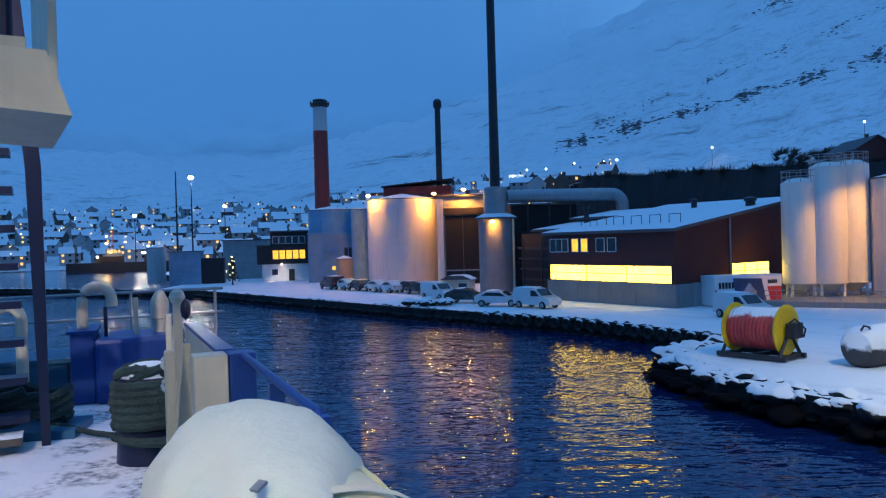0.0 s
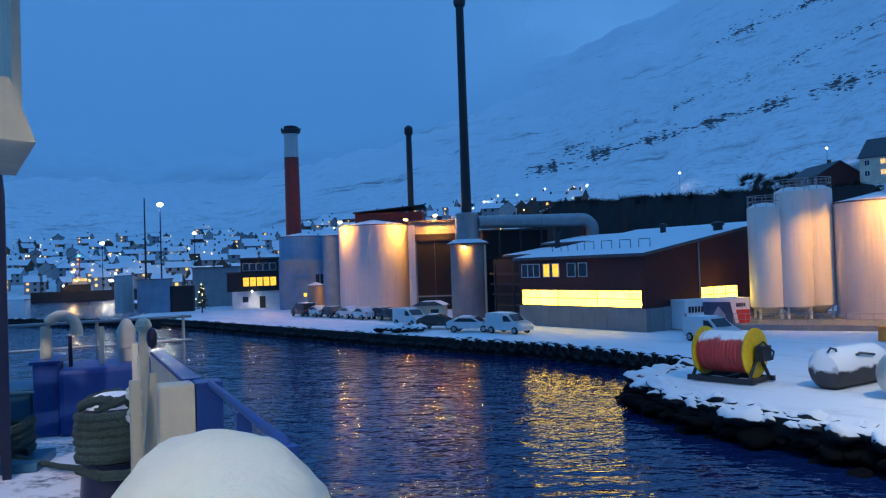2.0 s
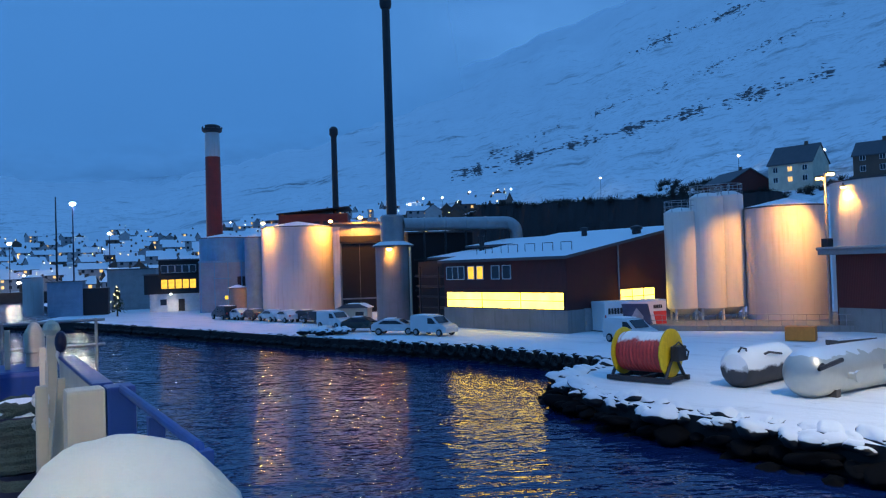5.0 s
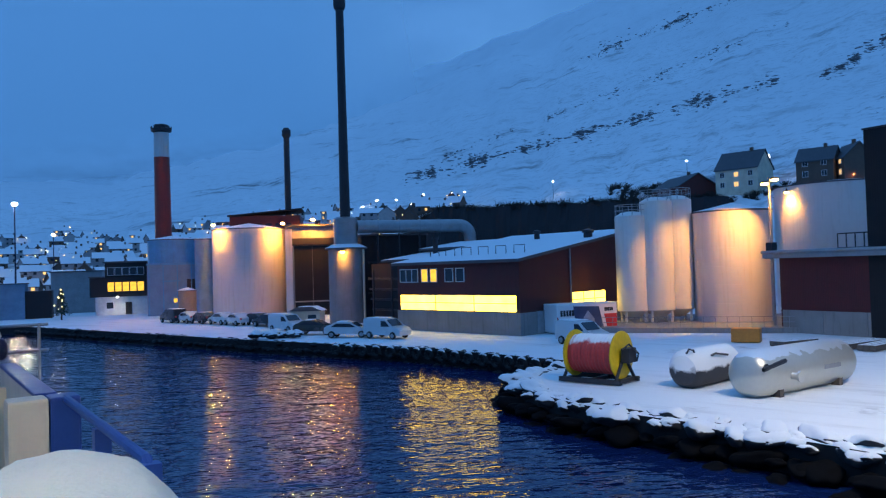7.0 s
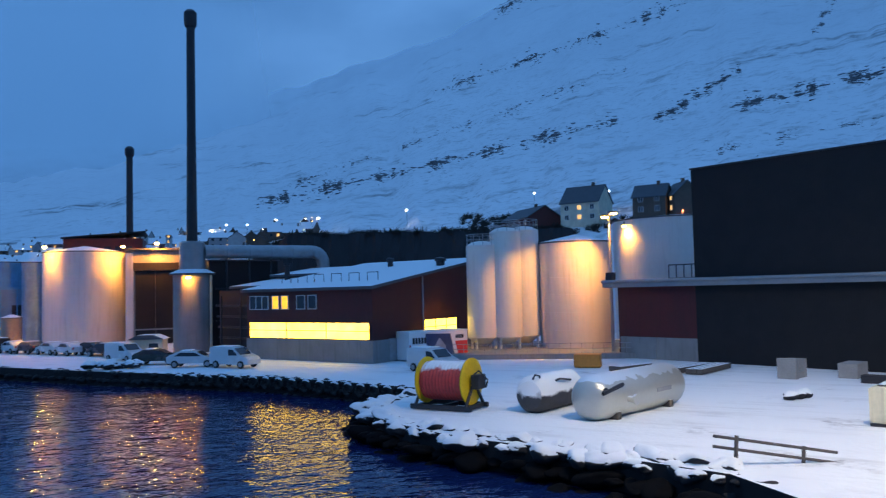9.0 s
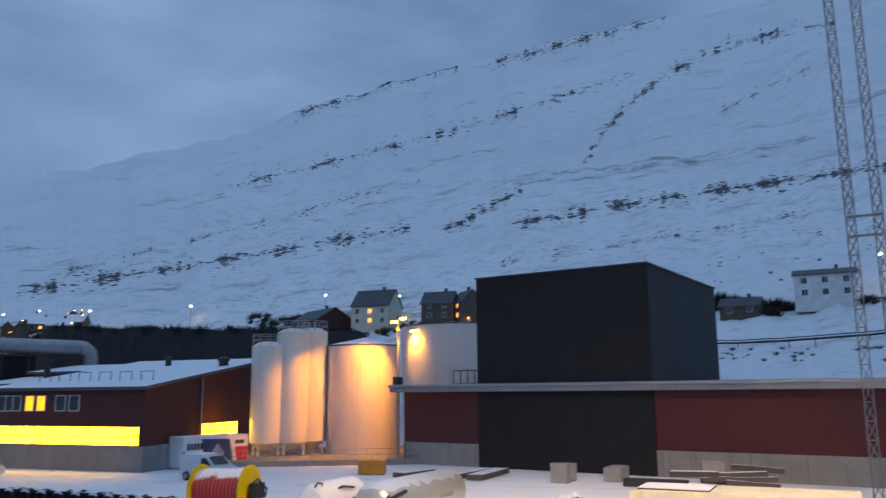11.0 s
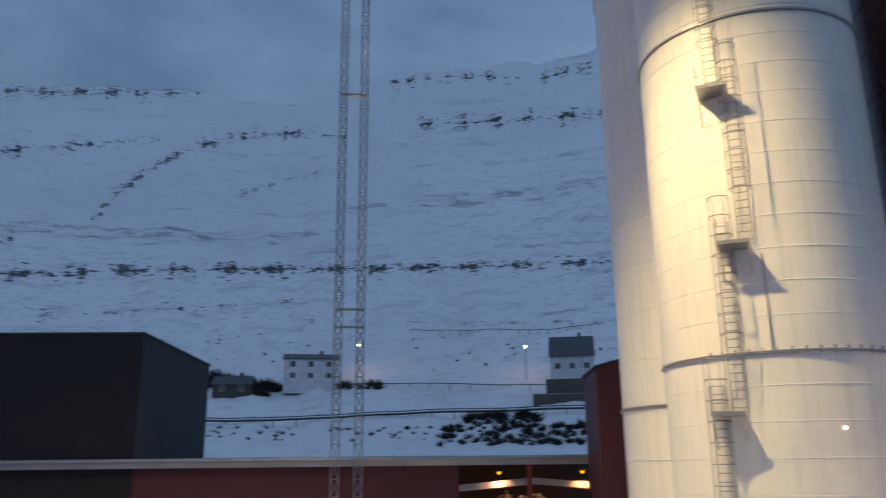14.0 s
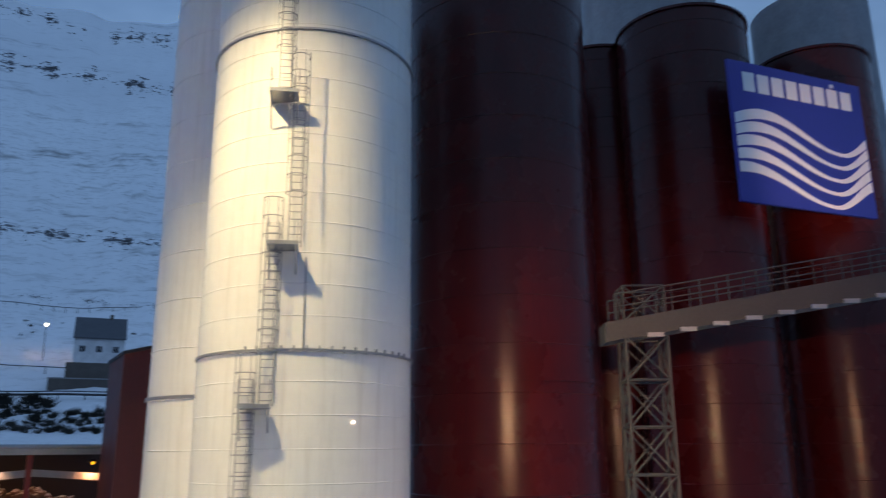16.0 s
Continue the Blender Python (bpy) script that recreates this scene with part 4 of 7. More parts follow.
def build_silos():
    base = thing("silo_platform", pose(*polar(22.6, 76.5), 0, 0, -32), "raised concrete platform under the silos", "platform", kind="structure")
    part("slab", box(0, 21.0, -5.6, 12, 0, 0.45), CONCRETE, base)
    bars(base, STEEL, [("rail_post", [(k * 0.95 + 0.3, -5.3, 0.45), (k * 0.95 + 0.3, -5.3, 1.35)], 0.025) for k in range(22)] + [("rail", [(0.3, -5.3, z), (20.3, -5.3, z)], 0.025) for z in (0.9, 1.35)])
    for az, d, h in ((24.37, 77.0, 10.5), (26.1, 77.3, 11.8), (27.42, 79.2, 12.0)):
        c = polar(az, d)
        s = thing("slim_silo", pose(c.x, c.y, 0.45), "slim white silo on legs with a top railing", "silo", "slim silos")
        r = 1.5
        part("shell", lathe([(0.4, 0.35), (r, 1.15), (r, h - 0.45), (r * 0.6, h - 0.1), (0.2, h)], 40), SILO_WHITE, s, smooth=True)
        for a in range(4):
            x, y = 1.3 * math.cos(a * math.pi / 2 + 0.6), 1.3 * math.sin(a * math.pi / 2 + 0.6)
            part("leg", tube([(x, y, 0), (x, y, 1.5)], 0.12, 8), SILO_WHITE, s)
        for z in (h + 0.1, h + 0.6):
            part("rail_ring", tube([(1.45 * math.cos(q), 1.45 * math.sin(q), z) for q in np.linspace(0, 2 * math.pi, 20, endpoint=False)], 0.03, 5, closed=True), STEEL, s)
        bars(s, STEEL, [("rail_post", [(1.45 * math.cos(q), 1.45 * math.sin(q), h - 0.5), (1.45 * math.cos(q), 1.45 * math.sin(q), h + 0.6)], 0.03) for q in np.linspace(0, 2 * math.pi, 10, endpoint=False)])
    c = polar(31.08, 79.5)
    tank("round_tank", "wide pale tank glowing under a yellow lamp", (c.x, c.y), 3.6, 10.1, 0.75, TANK_WHITE, 6, base_z=0.45)
    c = polar(38.0, 95)
    tank("rear_tank", "wide white tank behind the red store", (c.x, c.y), 7.0, 13.6, 0.6, SILO_WHITE, 7)
    p = polar(33.55, 72.3)
    lp = thing("lamp_pole", pose(p.x, p.y, 0), "grey pole with two yellow floodlights between the tanks", "lamp")
    part("pole", tube([(0, 0, 0), (0, 0, 13.0)], [0.16, 0.1], 10), STEEL, lp)
    part("arm", tube([(-0.5, -0.2, 12.6), (0.6, 0.2, 12.9)], 0.05, 6), STEEL, lp)
    for x, z in ((-0.45, 12.5), (0.5, 12.85)):
        part("lamp_head", box(x - 0.22, x + 0.22, -0.22, 0.22, z, z + 0.14), DARK_STEEL, lp)
        part("bulb", box(x - 0.2, x + 0.2, -0.25, 0.2, z - 0.16, z), BULB_POLE, lp, "glowing yellow glass")
    lamp("tank_flood", "SPOT", (p.x - 0.5, p.y - 0.6, 12.2), 6400, SODIUM, 0.3, (p.x - 2.2, p.y + 6.0, 3.5), 86, 0.4)
    q = polar(34.6, 90.0)
    wall_lamp("tank_lamp", (q.x, q.y, 12.9), tuple(polar(35.4, 91.0, 7.0)), 2300, SODIUM, BULB_POLE, "yellow lamp by the rear tank", 0.25, 150)


build_silos()


def build_rock_face():
    """The dark, bare bank behind the factory, with scrub on its brow."""
    bm = bmesh.new()
    rows = []
    for k in range(90):
        az = 6.5 + 24.5 * k / 89
        h = 14.6 if az > 10.5 else 8.0 + (az - 6.5) / 4.0 * 6.6
        h += 0.5 * noise.noise(Vector((az * 1.3, 0, 0)))
        col = []
        for j in range(7):
            r = 107 + 1.0 * j + 0.7 * noise.noise(Vector((az * 2.0, j * 0.8, 5)))
            col.append(bm.verts.new(polar(az, r, h * min(1.0, j / 5.0))))
        col.append(bm.verts.new(polar(az, 128, h)))
        rows.append(col)
    for a, b in zip(rows, rows[1:]):
        for j in range(7):
            bm.faces.new((a[j], b[j], b[j + 1], a[j + 1]))
    solo("rock_face", bm, DARK, Matrix(), "dark steep rock bank behind the factory", "rock face", kind="structure")


build_rock_face()


# ---- the long red store with the black tower ----
STORE = pose(47.4, 37.7, 0, 0, 0, -70.1)


def build_store():
    s = thing("long_red_store", STORE, "long low red store on concrete plinth, flat snowy roof", "warehouse")
    part("wall", box(-22.4, 22.6, 0, 22, 1.85, 6.1), RED, s)
    x = -22.4
    while x < 22.5:
        w = min(3.6, 22.6 - x)
        part("plinth_panel", box(x + 0.02, x + w - 0.02, -0.08, 0.3, 0, 1.85), CONCRETE, s)
        x += w
    part("fascia", box(-23.5, 33.5, -0.9, -0.6, 6.12, 6.5), STEEL, s)
    part("gutter", tube([(-23.5, -1.0, 6.62), (33.5, -1.0, 6.62)], 0.14, 8), STEEL, s)
    part("roof", box(-23.5, 33.5, -0.6, 22.5, 6.1, 6.72), ROOF_SNOW, s, "flat roof under snow")
    part("roof", side_prism([(2, 6.72), (24, 6.72), (22.5, 6.88), (2, 6.88)], 10, 20), ROOF_SNOW, s, "raised roof light under snow")
    part("end_wall", box(-22.7, -22.4, 0.2, 22, 0, 6.1), RED_Y, s)
    for x in (27.5, 33.0):
        part("post", box(x - 0.15, x + 0.15, -0.5, -0.2, 0, 6.1), CHIM_RED, s)
    bars(s, DARK_STEEL, [("roof_rail", [(-18.0, 1.0, z), (-14.4, 1.0, z)], 0.05) for z in (6.78, 7.9)] + [("roof_rail_post", [(-18.0 + 0.72 * k, 1.0, 6.7), (-18.0 + 0.72 * k, 1.0, 7.9)], 0.05) for k in range(6)])
    part("roof_vent", box(-23.45, -22.85, -0.5, 0.2, 6.72, 7.45, 0.05), DARK_STEEL, s)
    t = thing("black_tower", STORE, "black clad tower block standing through the red store", "building")
    # shaded front and lighter side come from their two colours
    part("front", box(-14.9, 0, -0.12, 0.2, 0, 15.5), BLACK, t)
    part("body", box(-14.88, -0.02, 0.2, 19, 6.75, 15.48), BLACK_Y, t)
    part("coping", box(-15.0, 0.1, -0.2, 19.1, 15.5, 15.62), DARK_STEEL, t)
    # under the open end of the roof
    part("back_wall", box(22.6, 38.5, 12.0, 12.25, 0, 6.1), DARK, s)
    part("cross_beam", side_prism([(22.6, 4.3), (28.0, 4.75), (33.5, 4.3), (33.5, 4.75), (28.0, 5.2), (22.6, 4.75)], 1.2, 1.6), STEEL, s)
    h = thing("rubble_heap", STORE @ pose(28, 6, 0), "heap of pale rubble under orange lamps", "heap")
    rng = random.Random(8)
    kinds = [rock_mesh("rubble", 60 + k, HEAP, 0.8) for k in range(4)]
    for k in range(296):
        x, y = rng.uniform(-5.2, 5.2), rng.uniform(-4.2, 4.5)
        z = max(0.1, (3.6 - 0.07 * x * x) * min(1.0, (y + 4.6) / 5.0)) * rng.uniform(0.75, 1.0)
        size = rng.uniform(0.14, 0.42)
        part("stone", kinds[k % 4], HEAP, h, at=pose(x, y, z, rng.uniform(0, 360), rng.uniform(0, 360), 0) @ Matrix.Diagonal((size * 1.3, size, size, 1)))
    part("core", side_prism([(-5.0, 0), (5.0, 0), (3.2, 2.4), (-3.2, 2.4)], -1.5, 4.8), DARK, h)
    for x in (25.5, 31.5):
        p = STORE @ Vector((x, 0.9, 5.55))
        wall_lamp("canopy_lamp", tuple(p), tuple(STORE @ Vector((x, 4.5, 0))), 700, (1.0, 0.52, 0.3), WINDOW_WARM_HALL, "orange lamp under the store's canopy", 0.12, 150)
    b = thing("red_annex", pose(*polar(83.2, 51), 0, 0, -75), "tall narrow red annex beside the white silos", "building")
    part("wall", side_prism([(0, 0), (7, 0), (7, 13.8), (0, 11.9)], 0, 6), RED, b)
    part("roof", side_prism([(-0.1, 11.9), (7.1, 13.8), (7.1, 14.0), (-0.1, 12.1)], -0.1, 6.1), DARK, b)


build_store()


# ---- the great silos ----
def ladder(parent, x, z0, z1, y, cage=True):
    """A caged ladder on a wall that faces local -y."""
    bm = bmesh.new()
    for dx in (-0.24, 0.24):
        tube([(x + dx, y - 0.18, z0), (x + dx, y - 0.18, z1)], 0.028, 5, bm)
    z = z0 + 0.2
    while z < z1:
        tube([(x - 0.24, y - 0.18, z), (x + 0.24, y - 0.18, z)], 0.018, 4, bm)
        z += 0.3
    lad = part("ladder", bm, STEEL, parent)
    if cage:
        bm = bmesh.new()
        z = z0 + 2.0
        while z < z1 + 0.9:
            tube([(x + 0.38 * math.sin(a), y - 0.2 - 0.38 + 0.38 * -math.cos(a), z) for a in np.linspace(-2.2, 2.2, 9)], 0.022, 4, bm)
            z += 0.72
        for a in (-1.3, -0.5, 0.5, 1.3):
            tube([(x + 0.38 * math.sin(a), y - 0.58 - 0.38 * math.cos(a), z0 + 2.0), (x + 0.38 * math.sin(a), y - 0.58 - 0.38 * math.cos(a), z1 + 0.8)], 0.015, 4, bm)
        part("cage", bm, STEEL, lad)


def build_great_silos():
    c = polar(95.35, 34.2)
    # local -y looks at the ship
    s = thing("white_silo", pose(c.x, c.y, 0, 0, 0, -95.35), "huge white bolted silo with caged ladders and rest platforms", "silo", "great silos")
    r, h = 4.43, 33.0
    part("shell", lathe([(r, 0), (r, h)], 96), SILO_WHITE, s, smooth=True)
    part("roof", lathe([(r + 0.1, h), (0.3, h + 2)], 96), SILO_WHITE, s, smooth=True)
    z = 1.4
    while z < h:
        part("ring_seam", lathe([(r, z - 0.025), (r + 0.014, z - 0.012), (r + 0.014, z + 0.012), (r, z + 0.025)], 96, cap=False), SILO_WHITE, s, smooth=True)
        z += 1.22
    for z in (9.86, 23.1):
        part("stiffener", lathe([(r, z - 0.05), (r + 0.09, z - 0.05), (r + 0.09, z + 0.04), (r, z + 0.04)], 96, cap=False), STEEL, s, smooth=True)
    for k in range(16):
        a = -math.pi / 2 + (k - 5) * 0.105
        part("bolt_lug", box(-0.03, 0.03, -0.03, 0.03, -0.12, 0.12), STEEL, s, at=pose((r + 0.08) * math.cos(a), (r + 0.08) * math.sin(a), 9.9, 0, 0, math.degrees(a) + 90))
    front = lambda x: -math.sqrt(r * r - x * x)
    flights = [(-2.15, 0.5, 7.8), (-1.42, 7.8, 13.75), (-0.6, 13.75, 19.9), (-1.2, 19.9, 26.2), (-0.5, 26.2, 32.5)]
    for x, z0, z1 in flights:
        ladder(s, x, z0, z1 + 1.0, front(x))
    for x, z in ((-1.8, 7.7), (-1.02, 13.65), (-1.2, 19.8), (-0.85, 26.1)):
        y = front(x)
        p = part("platform", box(x - 0.56, x + 0.56, y - 1.05, y + 0.25, z, z + 0.06), STEEL, s, "grey grating rest platform")
        for dx in (-0.5, 0.5):
            part("brace", tube([(x + dx, y - 1.0, z), (x + dx, y + 0.1, z - 1.1)], 0.035, 5), STEEL, p)
        part("toe_board", box(x - 0.58, x + 0.58, y - 1.08, y - 1.05, z, z + 0.14), STEEL, p)
        for dx in (-0.55, 0.55):
            part("guard_rail", tube([(x + dx, y - 1.04, z), (x + dx, y - 1.04, z + 1.0), (x + dx, y + 0.1, z + 1.0)], 0.02, 5), STEEL, p)
    part("conduit", tube([(-0.14, front(-0.14) - 0.04, 9.9), (-0.14, front(-0.14) - 0.04, 13.4)], 0.025, 5), STEEL, s)
    part("small_lamp", lathe([(0.02, 0), (0.05, 0.02), (0.05, 0.07), (0.02, 0.09)], 10, m=pose(1.8, front(1.8) - 0.05, 7.2)), BULB_SMALL, s, "small white lamp")
    c = polar(90.9, 44.0)
    s = thing("white_silo", pose(c.x, c.y, 0), "second white bolted silo standing behind the first", "silo", "great silos")
    part("shell", lathe([(4.6, 0), (4.6, 33.0)], 96), SILO_WHITE, s, smooth=True)
    part("roof", lathe([(4.7, 33.0), (0.3, 35)], 96), SILO_WHITE, s, smooth=True)
    z = 1.4
    while z < 33:
        part("ring_seam", lathe([(4.6, z - 0.035), (4.635, z), (4.6, z + 0.035)], 96, cap=False), SILO_WHITE, s, smooth=True)
        z += 2.44
    part("stiffener", lathe([(4.6, 8.7), (4.72, 8.7), (4.72, 8.86), (4.6, 8.86)], 96, cap=False), STEEL, s, smooth=True)
    for az, d, rr, hh, label in ((109.5, 44.5, 5.38, 37.0, "tall dark red silo next to the white one"), (117.2, 62, 4.6, 37.0, "dark red silo set back in the row"), (123.7, 58, 4.8, 37.0, "tall dark red silo carrying the company sign"), (132.2, 66, 4.4, 36.0, "dark red silo at the end of the row")):
        c = polar(az, d)
        s = thing("red_silo", pose(c.x, c.y, 0), label, "silo", "great silos")
        part("shell", lathe([(rr, 0), (rr, hh)], 80), SILO_RED, s, smooth=True)
        z = 1.6
        while z < hh:
            part("ring_seam", lathe([(rr, z - 0.03), (rr + 0.03, z), (rr, z + 0.03)], 80, cap=False), SILO_RED, s, smooth=True)
            z += 2.44
        for z in (9.6, hh - 0.1):
            part("stiffener", lathe([(rr, z - 0.1), (rr + 0.14, z - 0.1), (rr + 0.14, z + 0.1), (rr, z + 0.1)], 80, cap=False), SILO_RED, s, smooth=True)
        part("roof", lathe([(rr - 0.05, hh), (0.3, hh + 1.2)], 80), DARK_STEEL, s, smooth=True)
    for az, d, rr, hh in ((121.5, 74, 6.5, 52.0), (132.6, 80, 5.4, 48.0)):
        c = polar(az, d)
        s = thing("white_rear_silo", pose(c.x, c.y, 0), "pale silo rising behind the red row", "silo", "great silos")
        part("shell", lathe([(rr, 0), (rr, hh)], 64), GREY_WALL, s, smooth=True)
        part("roof", lathe([(rr, hh), (0.2, hh + 1.5)], 64), GREY_WALL, s, smooth=True)


BULB_SMALL = glow("small_lamp_glass", (1.0, 0.97, 0.9), 6.0)
build_great_silos()


def build_company_sign():
    a, b = polar(126.9, 51.5), polar(135.1, 60.3)
    w = (b - a).length
    h = 9.95
    m = pose(a.x, a.y, 21.45, 0, 0, math.degrees(math.atan2(b.y - a.y, b.x - a.x)))
    s = thing("company_sign", m, "large blue sign with white lettering and white wave bands", "sign")
    part("panel", box(0, w, 0, 0.25, 0, h, 0.03), SIGN_BLUE, s)
    for k in range(2):
        part("strut", tube([(w * (0.25 + 0.5 * k), 0.2, 5.2), (w * (0.25 + 0.5 * k), 4.2, 5.2)], 0.1, 6), DARK_STEEL, s)
    for k in range(8):
        part("lettering", box(w * (0.095 + 0.105 * k), w * (0.095 + 0.105 * k + 0.083), -0.04, 0.0, h * 0.785, h * 0.925, 0.02), SIGN_WHITE, s)
    part("lettering", box(w * 0.755, w * 0.785, -0.04, 0.0, h * 0.94, h * 0.965), SIGN_WHITE, s)
    for k in range(5):
        bm = bmesh.new()
        crest, dip, n = 0.22 - 0.035 * k, 0.79 - 0.025 * k, 64
        lo, hi = [], []
        for i in range(n + 1):
            u = 0.012 + 0.976 * i / n
            if u < dip:
                v, half = 0.467 - 0.1 * math.cos(math.pi * (u - crest) / (dip - crest)), 0.036 - 0.024 * max(0.0, min(1.0, (u - crest) / (dip - crest) * 1.2))
            else:
                v, half = 0.467 + 0.1 * math.cos(math.pi * (u - dip) / 0.36), 0.012 + 0.022 * min(1.0, (u - dip) / 0.2)
            v += 0.098 * k
            lo.append((w * u, h * (1 - min(0.985, v + half))))
            hi.append((w * u, h * (1 - min(0.985, v - half))))
        for i in range(n):
            if hi[i][1] - lo[i][1] > 0.01 or hi[i + 1][1] - lo[i + 1][1] > 0.01:
                side_prism([lo[i], lo[i + 1], hi[i + 1], hi[i]], -0.04, 0.0, bm)
        part("wave_band", bm, SIGN_WHITE, s)


build_company_sign()


def build_sign_light():
    p = polar(142.5, 46.0)
    f = thing("sign_floodlight", pose(p.x, p.y, 0), "floodlight on a pole lighting the company sign", "lamp")
    part("pole", tube([(0, 0, 0), (0, 0, 15.6)], [0.16, 0.1], 10), STEEL, f)
    part("housing", box(-0.25, 0.25, -0.15, 0.25, 15.5, 15.9, 0.03), DARK_STEEL, f)
    lamp("sign_light", "SPOT", (p.x, p.y + 0.5, 16.1), 5200, (1.0, 0.8, 0.66), 0.15, tuple(polar(131.8, 58.0, 25.0)), 52, 0.8)


build_sign_light()


def lattice_runs(corners, z0, z1, step, r):
    """Legs and crossed braces of a tower over four corners, as separate bars."""
    runs = [("leg", [(x, y, z0), (x, y, z1)], r) for x, y in corners]
    z = z0
    while z < z1 - 0.01:
        top = min(z + step, z1)
        for (ax, ay), (bx, by) in zip(corners, corners[1:] + corners[:1]):
            runs += [("strut", [(ax, ay, top), (bx, by, top)], r * 0.7), ("brace", [(ax, ay, z), (bx, by, top)], r * 0.6), ("brace", [(bx, by, z), (ax, ay, top)], r * 0.6)]
        z = top
    return runs


def lattice(bm, corners, z0, z1, step, r):
    for _, pts, rad in lattice_runs(corners, z0, z1, step, r):
        tube(pts, rad, 4, bm)
    return bm


def build_conveyor():
    a, b = polar(117.6, 31.0), polar(139.0, 36.0)
    d = (b - a)
    m = pose(a.x, a.y, 0, 0, 0, math.degrees(math.atan2(d.y, d.x)))
    L = d.length
    s = thing("conveyor_bridge", m, "grey steel conveyor bridge with railings on a lattice tower", "conveyor")
    z0, z1 = 10.2, 12.35
    part("gallery", side_prism([(-0.4, z0), (L, z1), (L, z1 + 0.95), (-0.4, z0 + 0.75)], 0, 1.5), CONVEYOR_STEEL, s)
    posts = []
    for k in range(13):
        x = L * k / 12
        z = z0 + (z1 - z0) * k / 12 + 0.85
        posts += [("rail_post", [(x, y, z), (x, y, z + 1.0)], 0.03) for y in (0.02, 1.48)]
    posts += [("rail", [(0, y, z0 + 0.85 + e), (L, y, z1 + 0.85 + e)], 0.03) for y in (0.02, 1.48) for e in (0.5, 1.0)]
    bars(s, CONVEYOR_STEEL, posts)
    for k in range(9):
        x = 1.2 + (L - 2) * k / 9
        z = z0 + (z1 - z0) * x / L
        part("roller_bracket", box(x, x + 0.6, -0.1, 0.0, z - 0.02, z + 0.14), STEEL, s)
    feet = [(0.35, 0.05), (1.95, 0.05), (1.95, 1.45), (0.35, 1.45)]
    bars(s, CONVEYOR_STEEL, lattice_runs(feet, 0, z0 + 0.2, 1.75, 0.07) + lattice_runs(feet, z0 + 0.8, z0 + 2.2, 1.4, 0.05))


build_conveyor()


def build_flood_mast():
    c = polar(65.55, 22.0)
    s = thing("floodlight_mast", pose(c.x, c.y, 0, 0, 0, -65.5), "tall slender lattice mast with floodlights at the top", "mast")
    w = 0.31
    for x in (-w, w):
        q = 0.105
        leg = part("lattice_leg", lattice(bmesh.new(), [(x - q, -q), (x + q, -q), (x + q, q), (x - q, q)], 0, 31.0, 0.45, 0.014), STEEL, s)
        tagged(leg, kind="stuff")
    for z in (3.0, 9.9, 10.4, 17.0, 24.0, 30.0):
        part("cross_member", box(-w - 0.06, w + 0.06, -0.06, 0.06, z, z + 0.05), STEEL, s)
    for k, x in enumerate((-0.9, -0.3, 0.3, 0.9)):
        part("floodlight", box(x - 0.25, x + 0.25, -0.45, -0.2, 30.6, 31.1, 0.03), DARK_STEEL, s)
        part("flood_glass", box(x - 0.22, x + 0.22, -0.48, -0.45, 30.64, 31.06), BULB_WHITE, s, "glowing floodlight glass")
    lamp("mast_flood", "SPOT", (c.x + 0.3, c.y - 1.3, 30.4), 33000, (0.88, 0.96, 0.64), 0.3, (33.0, -4.4, -6.0), 88, 1.0)
    lamp("mast_flood", "SPOT", (c.x + 0.9, c.y + 1.0, 30.4), 33000, (1.0, 0.88, 0.64), 0.35, (29.0, 24.0, 0.0), 78, 0.9)


build_flood_mast()


# ---- things in the yard ----
def build_reel():
    m = pose(15.6, 39.0, 0.05, 0, 0, -52)
    s = thing("hose_reel", m, "red hose on a big reel with snowy yellow flanges", "reel")
    ax = Matrix.Translation((0, 0, 1.42)) @ Matrix.Rotation(math.pi / 2, 4, "Y")
    part("hose_drum", lathe([(0.98, -1.25), (1.0, -1.1)] + [(0.98 + 0.05 * (k % 2), -1.1 + 2.2 * k / 22) for k in range(23)] + [(0.98, 1.25)], 40, m=ax), HOSE_RED, s, "red wound hose under snow", smooth=True)
    for x in (-1.35, 1.35):
        f = part("flange", lathe([(0.3, -0.07), (1.15, -0.07), (1.22, -0.03), (1.22, 0.03), (1.15, 0.07), (0.3, 0.07)], 48, m=Matrix.Translation((x, 0, 1.42)) @ Matrix.Rotation(math.pi / 2, 4, "Y")), YELLOW, s, "yellow steel flange", smooth=True)
        part("a_frame", tube([(x * 1.12, -0.95, 0.2), (x * 1.12, 0, 1.45), (x * 1.12, 0.95, 0.2)], 0.09, 8), DARK_STEEL, s)
    part("motor", box(1.55, 2.0, -0.45, 0.4, 1.05, 1.8, 0.06), DARK_STEEL, s, "black hydraulic drive")
    part("motor_pipe", tube([(1.7, -0.5, 1.75), (1.9, -0.2, 2.0), (2.2, 0.2, 1.5), (2.0, 0.4, 1.1)], 0.05, 6), DARK_STEEL, s)
    part("axle", tube([(-1.7, 0, 1.42), (1.9, 0, 1.42)], 0.14, 12), DARK_STEEL, s)
    for y in (-0.95, 0.95):
        part("skid", box(-1.8, 1.8, y - 0.1, y + 0.1, 0.0, 0.25, 0.02), DARK_STEEL, s)
    for x in (-1.5, 0, 1.5):
        part("cross_beam", box(x - 0.1, x + 0.1, -0.95, 0.95, 0.02, 0.22), DARK_STEEL, s)


build_reel()


